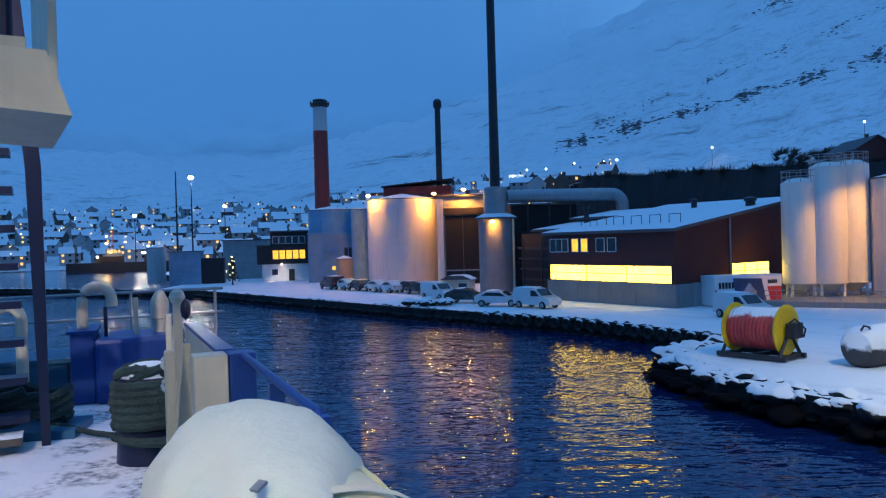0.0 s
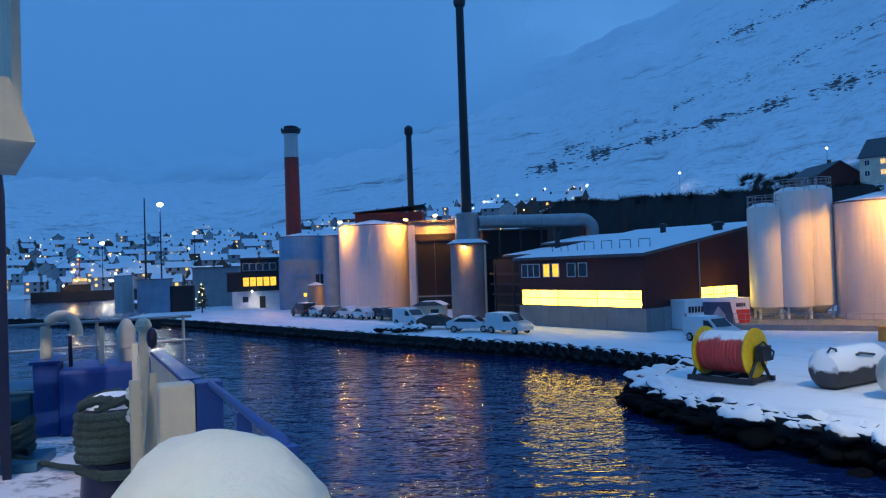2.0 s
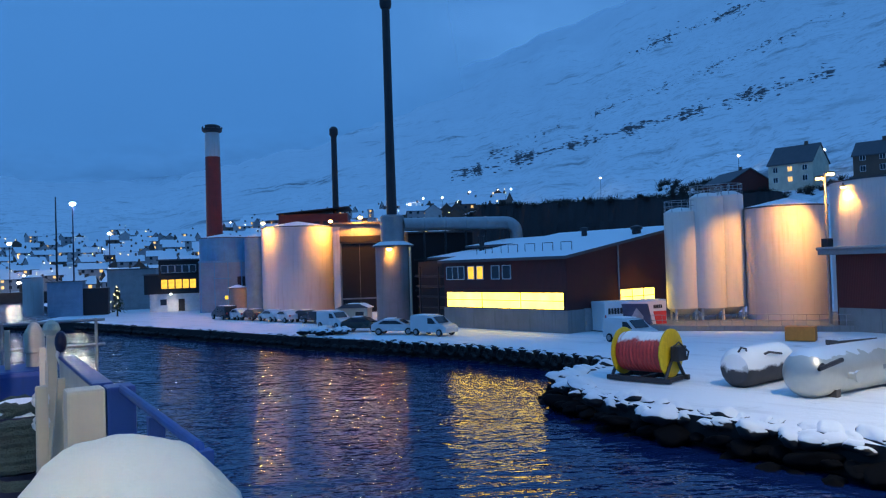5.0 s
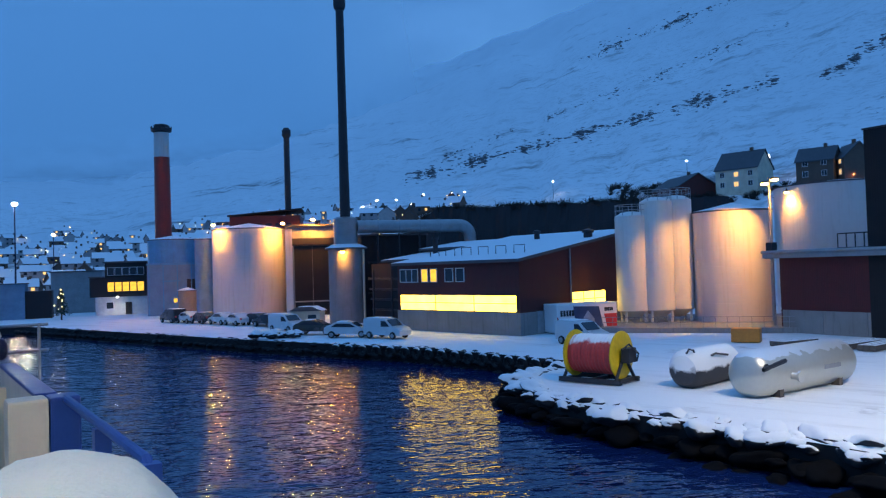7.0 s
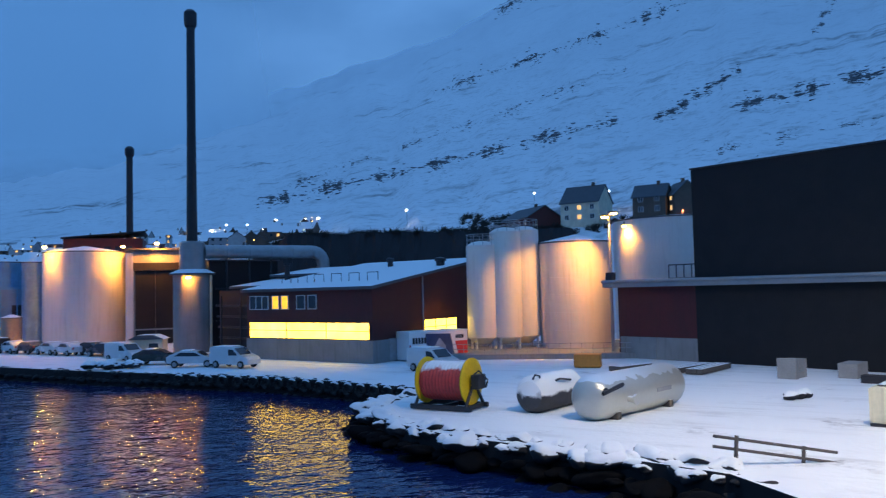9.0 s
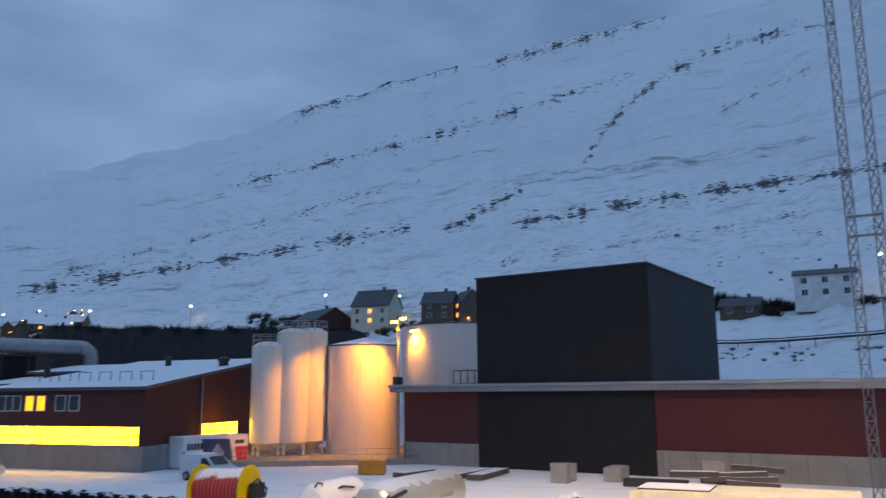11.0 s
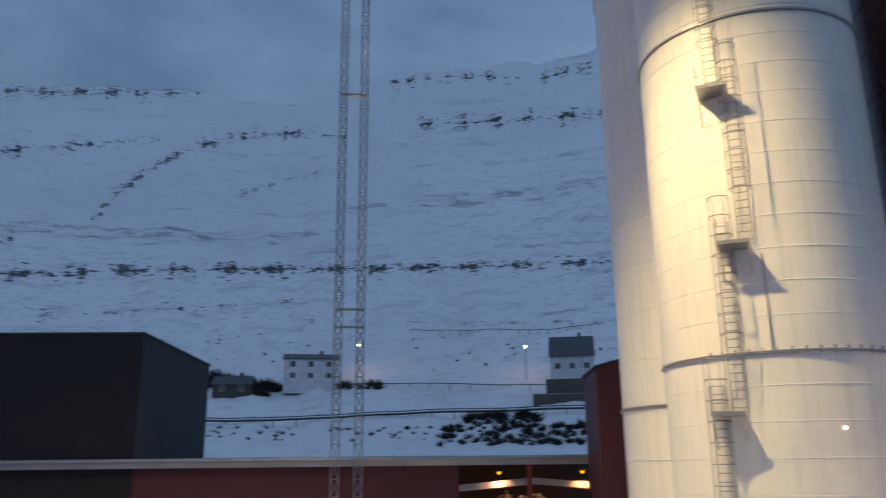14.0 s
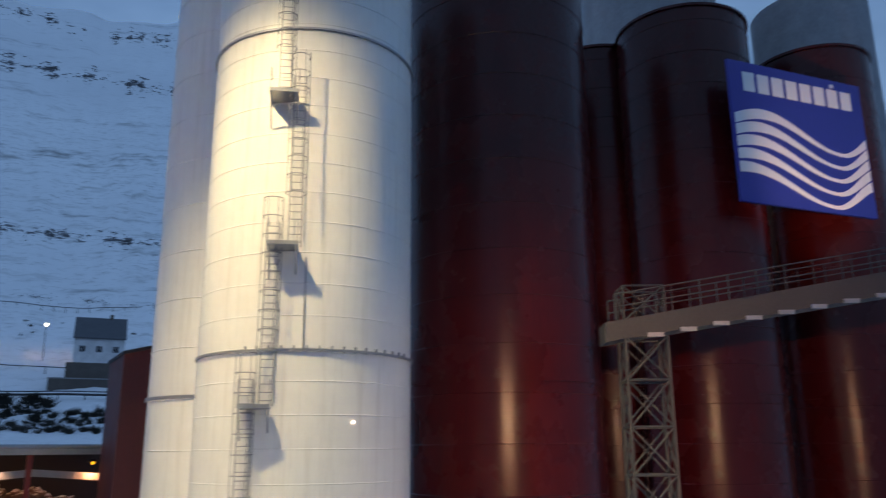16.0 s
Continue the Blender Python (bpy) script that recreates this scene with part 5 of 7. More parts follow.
def build_cylinders():
    a, b = Vector((19.9, 32.0)), Vector((26.4, 34.9))
    d = b - a
    s = thing("pressure_cylinder", pose(a.x, a.y, 0.0, 0, 0, math.degrees(math.atan2(d.y, d.x))), "long pale metal cylinder lying on the snow", "tank")
    L, r = d.length, 1.08
    ax = Matrix.Translation((0, 0, r - 0.05)) @ Matrix.Rotation(math.pi / 2, 4, "Y")
    part("shell", lathe([(0.05, -0.55), (0.7, -0.45), (0.95, -0.2), (r, 0.1), (r, L - 0.1), (0.95, L + 0.2), (0.7, L + 0.42), (0.05, L + 0.5)], 40, m=ax), ALU, s, smooth=True)
    for x in (1.0, L - 1.2):
        part("saddle", box(x - 0.15, x + 0.15, -0.9, 0.9, 0, 0.35), WOOD, s)
    part("lifting_bracket", tube([(0.0, -0.85, 1.5), (-0.4, -0.95, 1.35), (1.2, -1.0, 1.62)], 0.1, 6), DARK_STEEL, s)
    part("nozzle", lathe([(0.16, 0), (0.16, 0.5), (0.26, 0.5), (0.26, 0.6)], 14, m=pose(1.6, -0.9, 0.9, 90, 0, 0)), ALU, s, smooth=True)
    part("ladder_mark", box(4.2, 5.6, -1.1, -1.04, 0.95, 1.15), GREY_WALL, s)
    a, b = Vector((18.6, 35.4)), Vector((21.8, 37.4))
    d = b - a
    s = thing("short_cylinder", pose(a.x, a.y, 0.0, 0, 0, math.degrees(math.atan2(d.y, d.x))), "short dark tank end thick with snow", "tank")
    r = 0.95
    ax = Matrix.Translation((0, 0, r - 0.05)) @ Matrix.Rotation(math.pi / 2, 4, "Y")
    part("shell", lathe([(0.05, -0.4), (0.7, -0.25), (r, 0.1), (r, d.length), (0.05, d.length + 0.3)], 36, m=ax), CYL_DARK, s, smooth=True)
    part("valve", tube([(0.2, -0.4, 1.6), (0.05, -0.45, 1.85), (-0.2, -0.35, 1.92), (-0.3, -0.25, 1.7)], 0.05, 6), DARK_STEEL, s)
    part("bracket", tube([(1.2, -0.7, 1.5), (1.4, -0.85, 1.6), (2.4, -0.95, 1.45)], 0.06, 6), DARK_STEEL, s)


CYL_DARK = surface("dark_cylinder_paint", (0.05, 0.05, 0.055), 0.6, grain=4, snowy=0.32)
build_cylinders()


def build_advert_container():
    a, b = Vector((22.7, 66.0)), Vector((28.9, 67.4))
    d = b - a
    s = thing("advert_container", pose(a.x, a.y, 0, 0, 0, math.degrees(math.atan2(d.y, d.x))), "white advertising container with red and dark blue printed panels", "container")
    L = d.length
    part("body", box(0, L, 0, 2.44, 0.1, 2.5, 0.04), SIGN_WHITE, s)
    part("snow", box(-0.02, L + 0.02, -0.02, 2.46, 2.5, 2.62, 0.05), SNOW_CLEAN, s)
    part("dark_panel", side_prism([(2.0, 0.2), (4.9, 0.2), (4.4, 2.3), (1.7, 2.4)], -0.03, 0.0), PRINT_BLUE, s)
    part("red_panel", side_prism([(5.3, 0.2), (L - 0.05, 0.2), (L - 0.05, 1.6), (4.95, 1.6)], -0.03, 0.0), PRINT_RED, s)
    part("red_panel", side_prism([(0.0, 0.1), (0.5, 0.1), (0.1, 1.5), (0.0, 1.5)], -0.03, 0.0), PRINT_RED, s)
    for x, z, wide, high in ((0.35, 1.55, 0.24, 0.52), (5.0, 1.85, 0.15, 0.32)):
        for k in range(5):
            part("lettering", box(x + wide * 1.25 * k, x + wide * (1.25 * k + 0.95), -0.03, 0.0, z, z + high, 0.01), BLACK_PRINT, s)
    for k in range(4):
        part("small_print", box(0.4, 1.3 + 0.1 * (k % 2), -0.03, 0.0, 0.65 + 0.18 * k, 0.73 + 0.18 * k), BLACK_PRINT, s)
    part("figure", side_prism([(2.6, 0.3), (3.7, 0.3), (3.9, 1.2), (3.2, 2.0), (2.7, 1.3)], -0.05, -0.031), PRINT_PALE, s)


build_advert_container()


def car(at, turn, material, label, van=False, length=4.3):
    s = thing("van" if van else "car", pose(at[0], at[1], 0, 0, 0, turn), label, "van" if van else "car", "parked vehicles")
    h = 1.82 if van else 1.46
    w = 0.86
    L = length
    if van:
        out = [(-L / 2, 0.35), (L / 2 - 0.05, 0.32), (L / 2, 0.75), (L / 2 - 0.25, 0.98), (L / 2 - 0.95, 1.12), (L / 2 - 1.65, 1.72), (L / 2 - 2.1, h), (-L / 2 + 0.15, h), (-L / 2, h - 0.12)]
    else:
        out = [(-L / 2, 0.4), (L / 2 - 0.05, 0.35), (L / 2, 0.65), (L / 2 - 0.3, 0.84), (L / 2 - 1.05, 0.95), (L / 2 - 1.75, 1.38), (L / 2 - 2.2, h), (-L / 2 + 1.0, h - 0.03), (-L / 2 + 0.35, 1.08), (-L / 2 + 0.02, 0.98)]
    bm = side_prism(out, -w, w)
    bmesh.ops.bevel(bm, geom=list(bm.edges), offset=0.07, segments=2, affect="EDGES", profile=0.6)
    part("body", bm, material, s, smooth=True)
    for y in (-w - 0.012, w - 0.008):
        if van:
            glass = [(L / 2 - 1.15, 1.12), (L / 2 - 1.65, 1.6), (L / 2 - 2.15, 1.62), (L / 2 - 2.15, 1.1)]
        else:
            glass = [(L / 2 - 1.3, 0.98), (L / 2 - 1.9, 1.32), (-L / 2 + 1.2, 1.34), (-L / 2 + 0.7, 1.02)]
        part("side_window", side_prism(glass, y, y + 0.02), GLASS, s)
    k0, k1 = ((L / 2 - 0.98, 1.16), (L / 2 - 1.6, 1.7)) if van else ((L / 2 - 1.1, 1.0), (L / 2 - 1.72, 1.37))
    part("windscreen", side_prism([k0, (k0[0] + 0.05, k0[1] + 0.03), (k1[0] + 0.05, k1[1] + 0.03), k1], -0.68, 0.68), GLASS, s)
    for x in (-L / 2 + 0.75, L / 2 - 0.8):
        for y in (-w + 0.02, w - 0.02):
            wh = part("wheel", lathe([(0.31, -0.1), (0.33, -0.05), (0.33, 0.05), (0.31, 0.1)], 20, m=pose(x, y, 0.33, 90, 0, 0)), TYRE, s, smooth=True)
            part("rim", lathe([(0.2, -0.115), (0.2, 0.115)], 14, m=pose(x, y, 0.33, 90, 0, 0)), STEEL, wh)
    for y in (-0.6, 0.6):
        part("headlight", box(L / 2 - 0.18, L / 2 - 0.02, y - 0.16, y + 0.16, 0.66, 0.82, 0.03), FRAME, s)
        part("tail_light", box(-L / 2 - 0.02, -L / 2 + 0.04, y - 0.1, y + 0.1, 0.75, 0.95), PRINT_RED, s)
    part("snow", box(-L / 2 + (0.3 if van else 1.2), L / 2 - (2.2 if van else 2.3), -w + 0.12, w - 0.12, h - 0.02, h + 0.06, 0.05), SNOW_CLEAN, s)
    return s


for x, y, turn, mat, label, van, L in (
        (8.3, 70.6, -48, CAR_WHITE, "small white panel van parked on the quay", True, 4.3),
        (5.1, 73.6, -20, CAR_WHITE, "white estate car parked on the quay", False, 4.4),
        (2.2, 78.4, -20, CAR_GREEN, "dark green car powdered with snow", False, 4.2),
        (-0.6, 84.5, -56, CAR_WHITE, "snowy white van on the quay", True, 4.6),
        (21.7, 57.3, -66, CAR_WHITE, "white panel van beside the advertising container", True, 4.3),
        (-6.6, 98.0, 122, CAR_WHITE, "white hatchback covered with snow", False, 4.1),
        (-8.6, 101.0, 122, CAR_WHITE, "snow-covered light car in the row", False, 4.3),
        (-4.4, 97.0, 128, CAR_DARK, "dark car with snow on its roof", False, 4.2),
        (-2.8, 93.5, 128, CAR_DARK, "dark snow-dusted car by the tanks", False, 4.2),
        (-11.2, 104.5, 122, CAR_DARK, "dark estate car in the parked row", False, 4.4),
        (-13.3, 107.0, 122, CAR_WHITE, "light snowy car in the parked row", False, 4.2),
        (-15.6, 109.5, 122, CAR_DARK, "dark van with a snowy roof", True, 4.5)):
    car((x, y), turn, mat, label, van, L)


def build_yard_clutter():
    c = thing("site_cabin", pose(1.6, 86.5, 0, 0, 0, -15), "small pale site cabin with a low roof", "cabin")
    part("wall", box(-1.6, 1.6, -1.2, 1.2, 0, 2.0), SHIP_CREAM, c)
    part("roof", side_prism([(-1.8, 2.0), (1.8, 2.0), (0.8, 2.45), (-0.8, 2.45)], -1.35, 1.35), ROOF_SNOW, c)
    part("window", box(0.3, 1.2, -1.24, -1.2, 0.9, 1.6), GLASS, c)
    b = thing("orange_skip", pose(32.8, 53.0, 0, 0, 0, -40), "rust-orange steel box on the snow", "skip")
    part("box", box(-1.0, 1.0, -0.6, 0.6, 0.05, 1.05, 0.04), ORANGE, b)
    for k, (x, y, turn, L) in enumerate(((38.2, 45.6, 28, 5.4), (37.4, 46.8, 22, 5.0), (34.3, 49.5, 15, 3.5))):
        p = thing("timber_stack", pose(x, y, 0, 0, 0, turn), "stack of dark beams dusted with snow", "timber")
        for j in range(3):
            part("beam", box(-L / 2, L / 2, -0.55 + 0.4 * j, -0.2 + 0.4 * j, 0.05, 0.42, 0.02), WOOD, p)
    for x, y, turn, w, h in ((40.0, 39.8, 25, 2.0, 1.3), (43.3, 38.0, 25, 2.2, 0.95)):
        p = thing("concrete_block", pose(x, y, 0, 0, 0, turn), "grey concrete block with a snowy top", "block")
        if h > 1.2:
            for dx in (-0.75, 0.75):
                part("slab", box(dx - 0.24, dx + 0.24, -0.6, 0.6, 0, h if dx < 0 else h * 0.92, 0.03), CONC_SNOW, p)
            part("foot", box(-0.5, 0.5, -0.55, 0.2, 0, 0.4, 0.04), CONC_SNOW, p)
        else:
            part("body", box(-w / 2, w / 2, -0.6, 0.6, 0, h, 0.05), CONC_SNOW, p)
    p = thing("pallet_pile", pose(46.0, 31.5, 0, 0, 0, -60), "untidy pile of beams and crates under snow", "pile")
    rng = random.Random(5)
    for k in range(7):
        part("beam", box(-1.6, 1.6, -0.2, 0.2, 0, 0.35, 0.03), WOOD, p, at=pose(rng.uniform(-2.2, 2.2), rng.uniform(-0.8, 0.8), 0.05 + 0.28 * (k // 2), rng.uniform(-6, 6), rng.uniform(-4, 4), rng.uniform(-30, 30)))
    part("crate", box(-0.7, 0.7, -0.6, 0.6, 0, 0.75, 0.03), CONC_SNOW, p, at=pose(-0.6, 0.3, 0.75, 0, 0, 12))
    p = thing("steel_bundle", pose(42.2, 33.8, 0, 0, 0, -62), "low dark bundle of steel on the snow", "bundle")
    for k in range(3):
        part("bar", box(-2.0, 2.0, -0.45 + 0.32 * k, -0.2 + 0.32 * k, 0.03, 0.5, 0.03), DARK_STEEL, p)
    a, b = Vector((29.3, 24.9)), Vector((33.6, 16.5))
    d = b - a
    p = thing("cream_caisson", pose(a.x, a.y, 0, 0, 0, math.degrees(math.atan2(d.y, d.x))), "large cream-painted steel box lit bright by the floodlight", "container")
    L = d.length
    part("body", box(0, L, 0, 3.4, 0.12, 1.66, 0.05), CREAM_BOX, p)
    part("base_rail", box(-0.05, L + 0.05, -0.06, 3.46, 0, 0.14), DARK_STEEL, p)
    for k in range(5):
        part("rib", box(L * k / 4 - 0.05, L * k / 4 + 0.05, -0.05, 0.0, 0.14, 1.62), CREAM_BOX, p)
    part("cover", box(0.2, 3.4, 0.4, 2.8, 1.66, 1.74, 0.02), WOOD, p)
    p = thing("rock_lump", pose(33.2, 32.4, 0.1), "rough stones poking out of the snow", "stones")
    for k in range(3):
        part("stone", rock_mesh("stone", 50 + k, ROCK), ROCK, p, at=pose(-0.8 + 0.7 * k, 0.2 * k, 0.1, 0, 0, 40 * k) @ Matrix.Diagonal((0.5, 0.4, 0.45, 1)))
    p = thing("wooden_boom", pose(19.1, 21.7, -0.35, 0, 4, -25), "broken timber barrier leaning at the shore", "barrier")
    part("post", tube([(0, 0, -0.2), (0, 0, 1.4)], 0.07, 8), WOOD, p)
    part("post", tube([(2.4, 0.4, -0.2), (2.4, 0.4, 1.1)], 0.07, 8), WOOD, p)
    for z in (0.8, 1.15):
        part("rail", tube([(-0.8, -0.1, z + 0.2), (3.6, 0.6, z - 0.25)], 0.06, 6), WOOD, p)


CONC_SNOW = surface("snowy_concrete", (0.3, 0.3, 0.3), 0.85, grain=8, bump=0.25, snowy=1.1)
build_yard_clutter()


# ---- houses, road and lamps on the slope ----
def house(at, turn, w, d, h, pitch, wall, lit, label, far=False, group="houses on the slope", roof=None):
    s = thing("house", pose(at[0], at[1], at[2], 0, 0, turn), label, "house", group)
    rh = pitch * d / 2
    bm = bmesh.new()
    ring = ((-d / 2, -2.5), (d / 2, -2.5), (d / 2, h), (0, h + rh), (-d / 2, h))
    a, b = [bm.verts.new((-w / 2, y, z)) for y, z in ring], [bm.verts.new((w / 2, y, z)) for y, z in ring]
    bm.faces.new(a[::-1])
    bm.faces.new(b)
    for k in range(5):
        bm.faces.new((a[k], a[(k + 1) % 5], b[(k + 1) % 5], b[k]))
    part("wall", bm, wall, s)
    for sgn in (-1, 1):
        bm = bmesh.new()
        e = 0.4
        pts = [(sgn * (d / 2 + e), h - e * pitch), (0, h + rh), (0, h + rh + 0.25), (sgn * (d / 2 + e), h - e * pitch + 0.25)]
        side = [[bm.verts.new((x, y, z)) for y, z in pts] for x in (-w / 2 - 0.3, w / 2 + 0.3)]
        for k in range(4):
            bm.faces.new((side[0][k], side[0][(k + 1) % 4], side[1][(k + 1) % 4], side[1][k]))
        bm.faces.new(side[0][::-1])
        bm.faces.new(side[1])
        bmesh.ops.recalc_face_normals(bm, faces=bm.faces)
        part("roof", bm, roof or ROOF_SNOW, s)
    n = max(2, int(w / (2.4 if far else 3.0)))
    for k in range(n):
        x = -w / 2 + w * (k + 0.5) / n
        for z in ((0.9, 3.4) if h > 4.5 else (0.9,)):
            on = (k + int(z)) % 3 == lit
            if far:
                part("window", box(x - 0.5, x + 0.5, -d / 2 - 0.05, -d / 2, z, z + 1.1), WINDOW_WARM if on else GLASS, s)
            else:
                window(s, pose(x, -d / 2 - 0.05, z), 1.1, 1.2, WINDOW_WARM if on else None, 2)
    part("chimney", box(w * 0.2 - 0.35, w * 0.2 + 0.35, -0.35, 0.35, h + rh * 0.6, h + rh + 1.0), BROWN_WALL, s)
    return s


BULB_PORCH = glow("porch_lamp_glass", (1.0, 0.32, 0.1), 14.0)
THIN_SNOW = surface("slate_roof_thin_snow", (0.07, 0.075, 0.085), 0.7, grain=3, bump=0.2, snowy=1.02)


def on_slope(az, r):
    p = polar(az, r)
    return (p.x, p.y, land_z(az, r))


HOUSE_RED = surface("dark_red_house_wall", (0.1, 0.022, 0.02), 0.8, grain=4, bump=0.2)
# azimuth, base angle, turn away from the ship, then length, depth, eaves in degrees of view
for az, el, turn, w, d, h, pitch, wall, lit, label in (
        (32.0, 4.55, 24, 2.9, 2.5, 1.45, 0.95, CREAM_WALL, 1, "cream two-storey house with a steep snowy roof"),
        (36.6, 4.9, 16, 2.3, 1.9, 1.3, 0.9, BROWN_WALL, 5, "brown timber house with a thinly snowed roof"),
        (38.5, 4.9, 66, 2.3, 1.9, 1.3, 0.95, BROWN_WALL, 1, "brown house with a lamp-lit gable"),
        (28.0, 4.2, 62, 4.2, 2.7, 0.75, 0.6, HOUSE_RED, 5, "dark red low house behind the bank"),
        (57.6, 4.7, 12, 2.6, 1.5, 0.75, 0.7, BROWN_WALL, 5, "dark timber house half behind the black tower"),
        (62.85, 5.55, 0, 3.7, 3.0, 1.6, 0.3, WHITE_WALL, 5, "white two-storey house with a low snowy roof"),
        (81.6, 6.0, 0, 3.0, 3.0, 1.25, 0.95, WHITE_WALL, 5, "grey-white house with steep roof above a terrace")):
    r = slope_r(az, el)
    k = r * math.tan(radians(1.0))
    house(on_slope(az, r), -az - turn, w * k, d * k, h * k, pitch, wall, lit, label, roof=THIN_SNOW)
for az, el, off, high, energy in ((38.6, 4.9, 4.2, 1.9, 220), (61.4, 5.25, 5.6, 3.4, 25), (31.3, 4.55, 5.0, 3.0, 300)):
    x, y, z = on_slope(az, slope_r(az, el) - off)
    f = thing("porch_lamp", pose(x, y, z), "small orange lamp outside a house", "lamp", "porch lamps")
    part("post", tube([(0, 0, -1.0), (0, 0, high)], 0.05, 6), DARK_STEEL, f)
    part("bulb", lathe([(0.03, high), (0.13, high + 0.08), (0.13, high + 0.2), (0.03, high + 0.28)], 10), BULB_PORCH, f, "glowing orange glass")
    lamp("porch_light", "POINT", (x, y, z + high - 0.2), energy, (1.0, 0.62, 0.36) if az < 32 else (1.0, 0.35, 0.12), 0.15)

TERRACE = surface("dark_terrace_stone", (0.13, 0.1, 0.085), 0.85, grain=6, bump=0.4)
t = thing("terrace_wall", pose(*on_slope(81.0, slope_r(81, 4.1)), 0, 0, -81), "dark stone terrace wall under the grey house", "wall", kind="structure")
part("wall", box(-6.2, 5.8, 0, 12, -6.5, 1.6), TERRACE, t, "lower tier")
part("wall", box(-3.6, 5.8, 0.4, 12, 1.6, 4.6), TERRACE, t, "upper tier")
part("coping", box(-6.3, 5.9, -0.1, 0.4, 1.6, 1.8), CONC_SNOW, t)


def street_lamp(az, r, high, bulb, energy, color, size=0.28, label="street lamp with a white glow"):
    x, y, z = on_slope(az, r)
    s = thing("street_lamp", pose(x, y, z), label, "lamp", "street lamps")
    part("pole", tube([(0, 0, -1.0), (0, 0, high)], [0.08, 0.05], 6), DARK_STEEL, s)
    part("lamp_head", lathe([(size * 0.5, high), (size, high + 0.1), (size, high + 0.35), (size * 0.3, high + 0.45)], 8), bulb, s, "glowing lamp head")
    if energy:
        lamp("street_light", "POINT", (x, y, z + high - 0.3), energy, color, 0.3)


for az, el in ((66.2, 6.2), (78.3, 5.8), (39.2, 5.0), (33.6, 4.9)):
    street_lamp(az, slope_r(az, el), 7.0, BULB_WHITE, 110, (1.0, 0.8, 0.6), 0.22)
for az, el in ((28.3, 5.5), (19.0, 4.7), (12.6, 4.3), (9.6, 4.3), (7.6, 4.0), (6.2, 4.0), (5.2, 3.6)):
    street_lamp(az, slope_r(az, el), 6.0, BULB_WHITE, 0, WHITE, 0.3)


def build_guard_rails():
    for name, az0, az1, r0, r1, lift, label in (("guard_rail", 54, 85, 2.85, 3.5, 0.8, "steel guard rail along the road"), ("fence", 57, 85, 5.1, 4.9, 0.9, "dark fence below the white house"), ("fence", 70, 84, 9.3, 9.3, 1.0, "thin field fence on the slope")):
        g = thing(name, pose(0, 0, 0), label, "fence", kind="structure")
        r0, r1 = slope_r(az0, r0), slope_r(az1, r1)
        pts = []
        n = 40
        for k in range(n):
            az, r = az0 + (az1 - az0) * k / (n - 1), r0 + (r1 - r0) * k / (n - 1)
            x, y, z = on_slope(az, r)
            pts.append((x, y, z + lift))
        pts = [(x, y, sum(q[2] for q in pts[max(0, k - 6):k + 7]) / len(pts[max(0, k - 6):k + 7])) for k, (x, y, z) in enumerate(pts)]
        bm = bmesh.new()
        if name == "guard_rail":
            tube(pts, 0.22, 6, bm)
            tube([(x, y, z + 0.5) for x, y, z in pts], 0.1, 5, bm)
        else:
            tube(pts, 0.1, 5, bm)
        part("rail", bm, DARK_STEEL, g)
        for x, y, z in pts[::2]:
            part("post", tube([(x, y, z - 1.6), (x, y, z)], 0.09, 5), DARK_STEEL, g)


build_guard_rails()


def bush_mesh(seed, twigs=60):
    """A leafless shrub: many thin crooked twigs from one foot."""
    rng = random.Random(seed)
    verts, faces = [], []
    for _ in range(twigs):
        a, t = rng.uniform(0, 6.28), rng.uniform(0.1, 1.1)
        d = Vector((math.cos(a) * math.sin(t), math.sin(a) * math.sin(t), math.cos(t)))
        L = rng.uniform(0.5, 1.1)
        p = Vector((rng.gauss(0, 0.15), rng.gauss(0, 0.15), 0))
        w = d.cross(Vector((rng.random(), rng.random(), 0.3))).normalized()
        for k in range(2):
            q = p + d * L * 0.5
            e = 0.045 if k == 0 else 0.025
            b = len(verts)
            verts += [p - w * e, p + w * e, q + w * e * 0.5, q - w * e * 0.5]
            faces.append((b, b + 1, b + 2, b + 3))
            u = d.cross(w) * e
            b = len(verts)
            verts += [p - u, p + u, q + u * 0.5, q - u * 0.5]
            faces.append((b, b + 1, b + 2, b + 3))
            p = q
            d = (d + Vector((rng.gauss(0, 0.3), rng.gauss(0, 0.3), rng.gauss(0.1, 0.2)))).normalized()
    return verts, faces


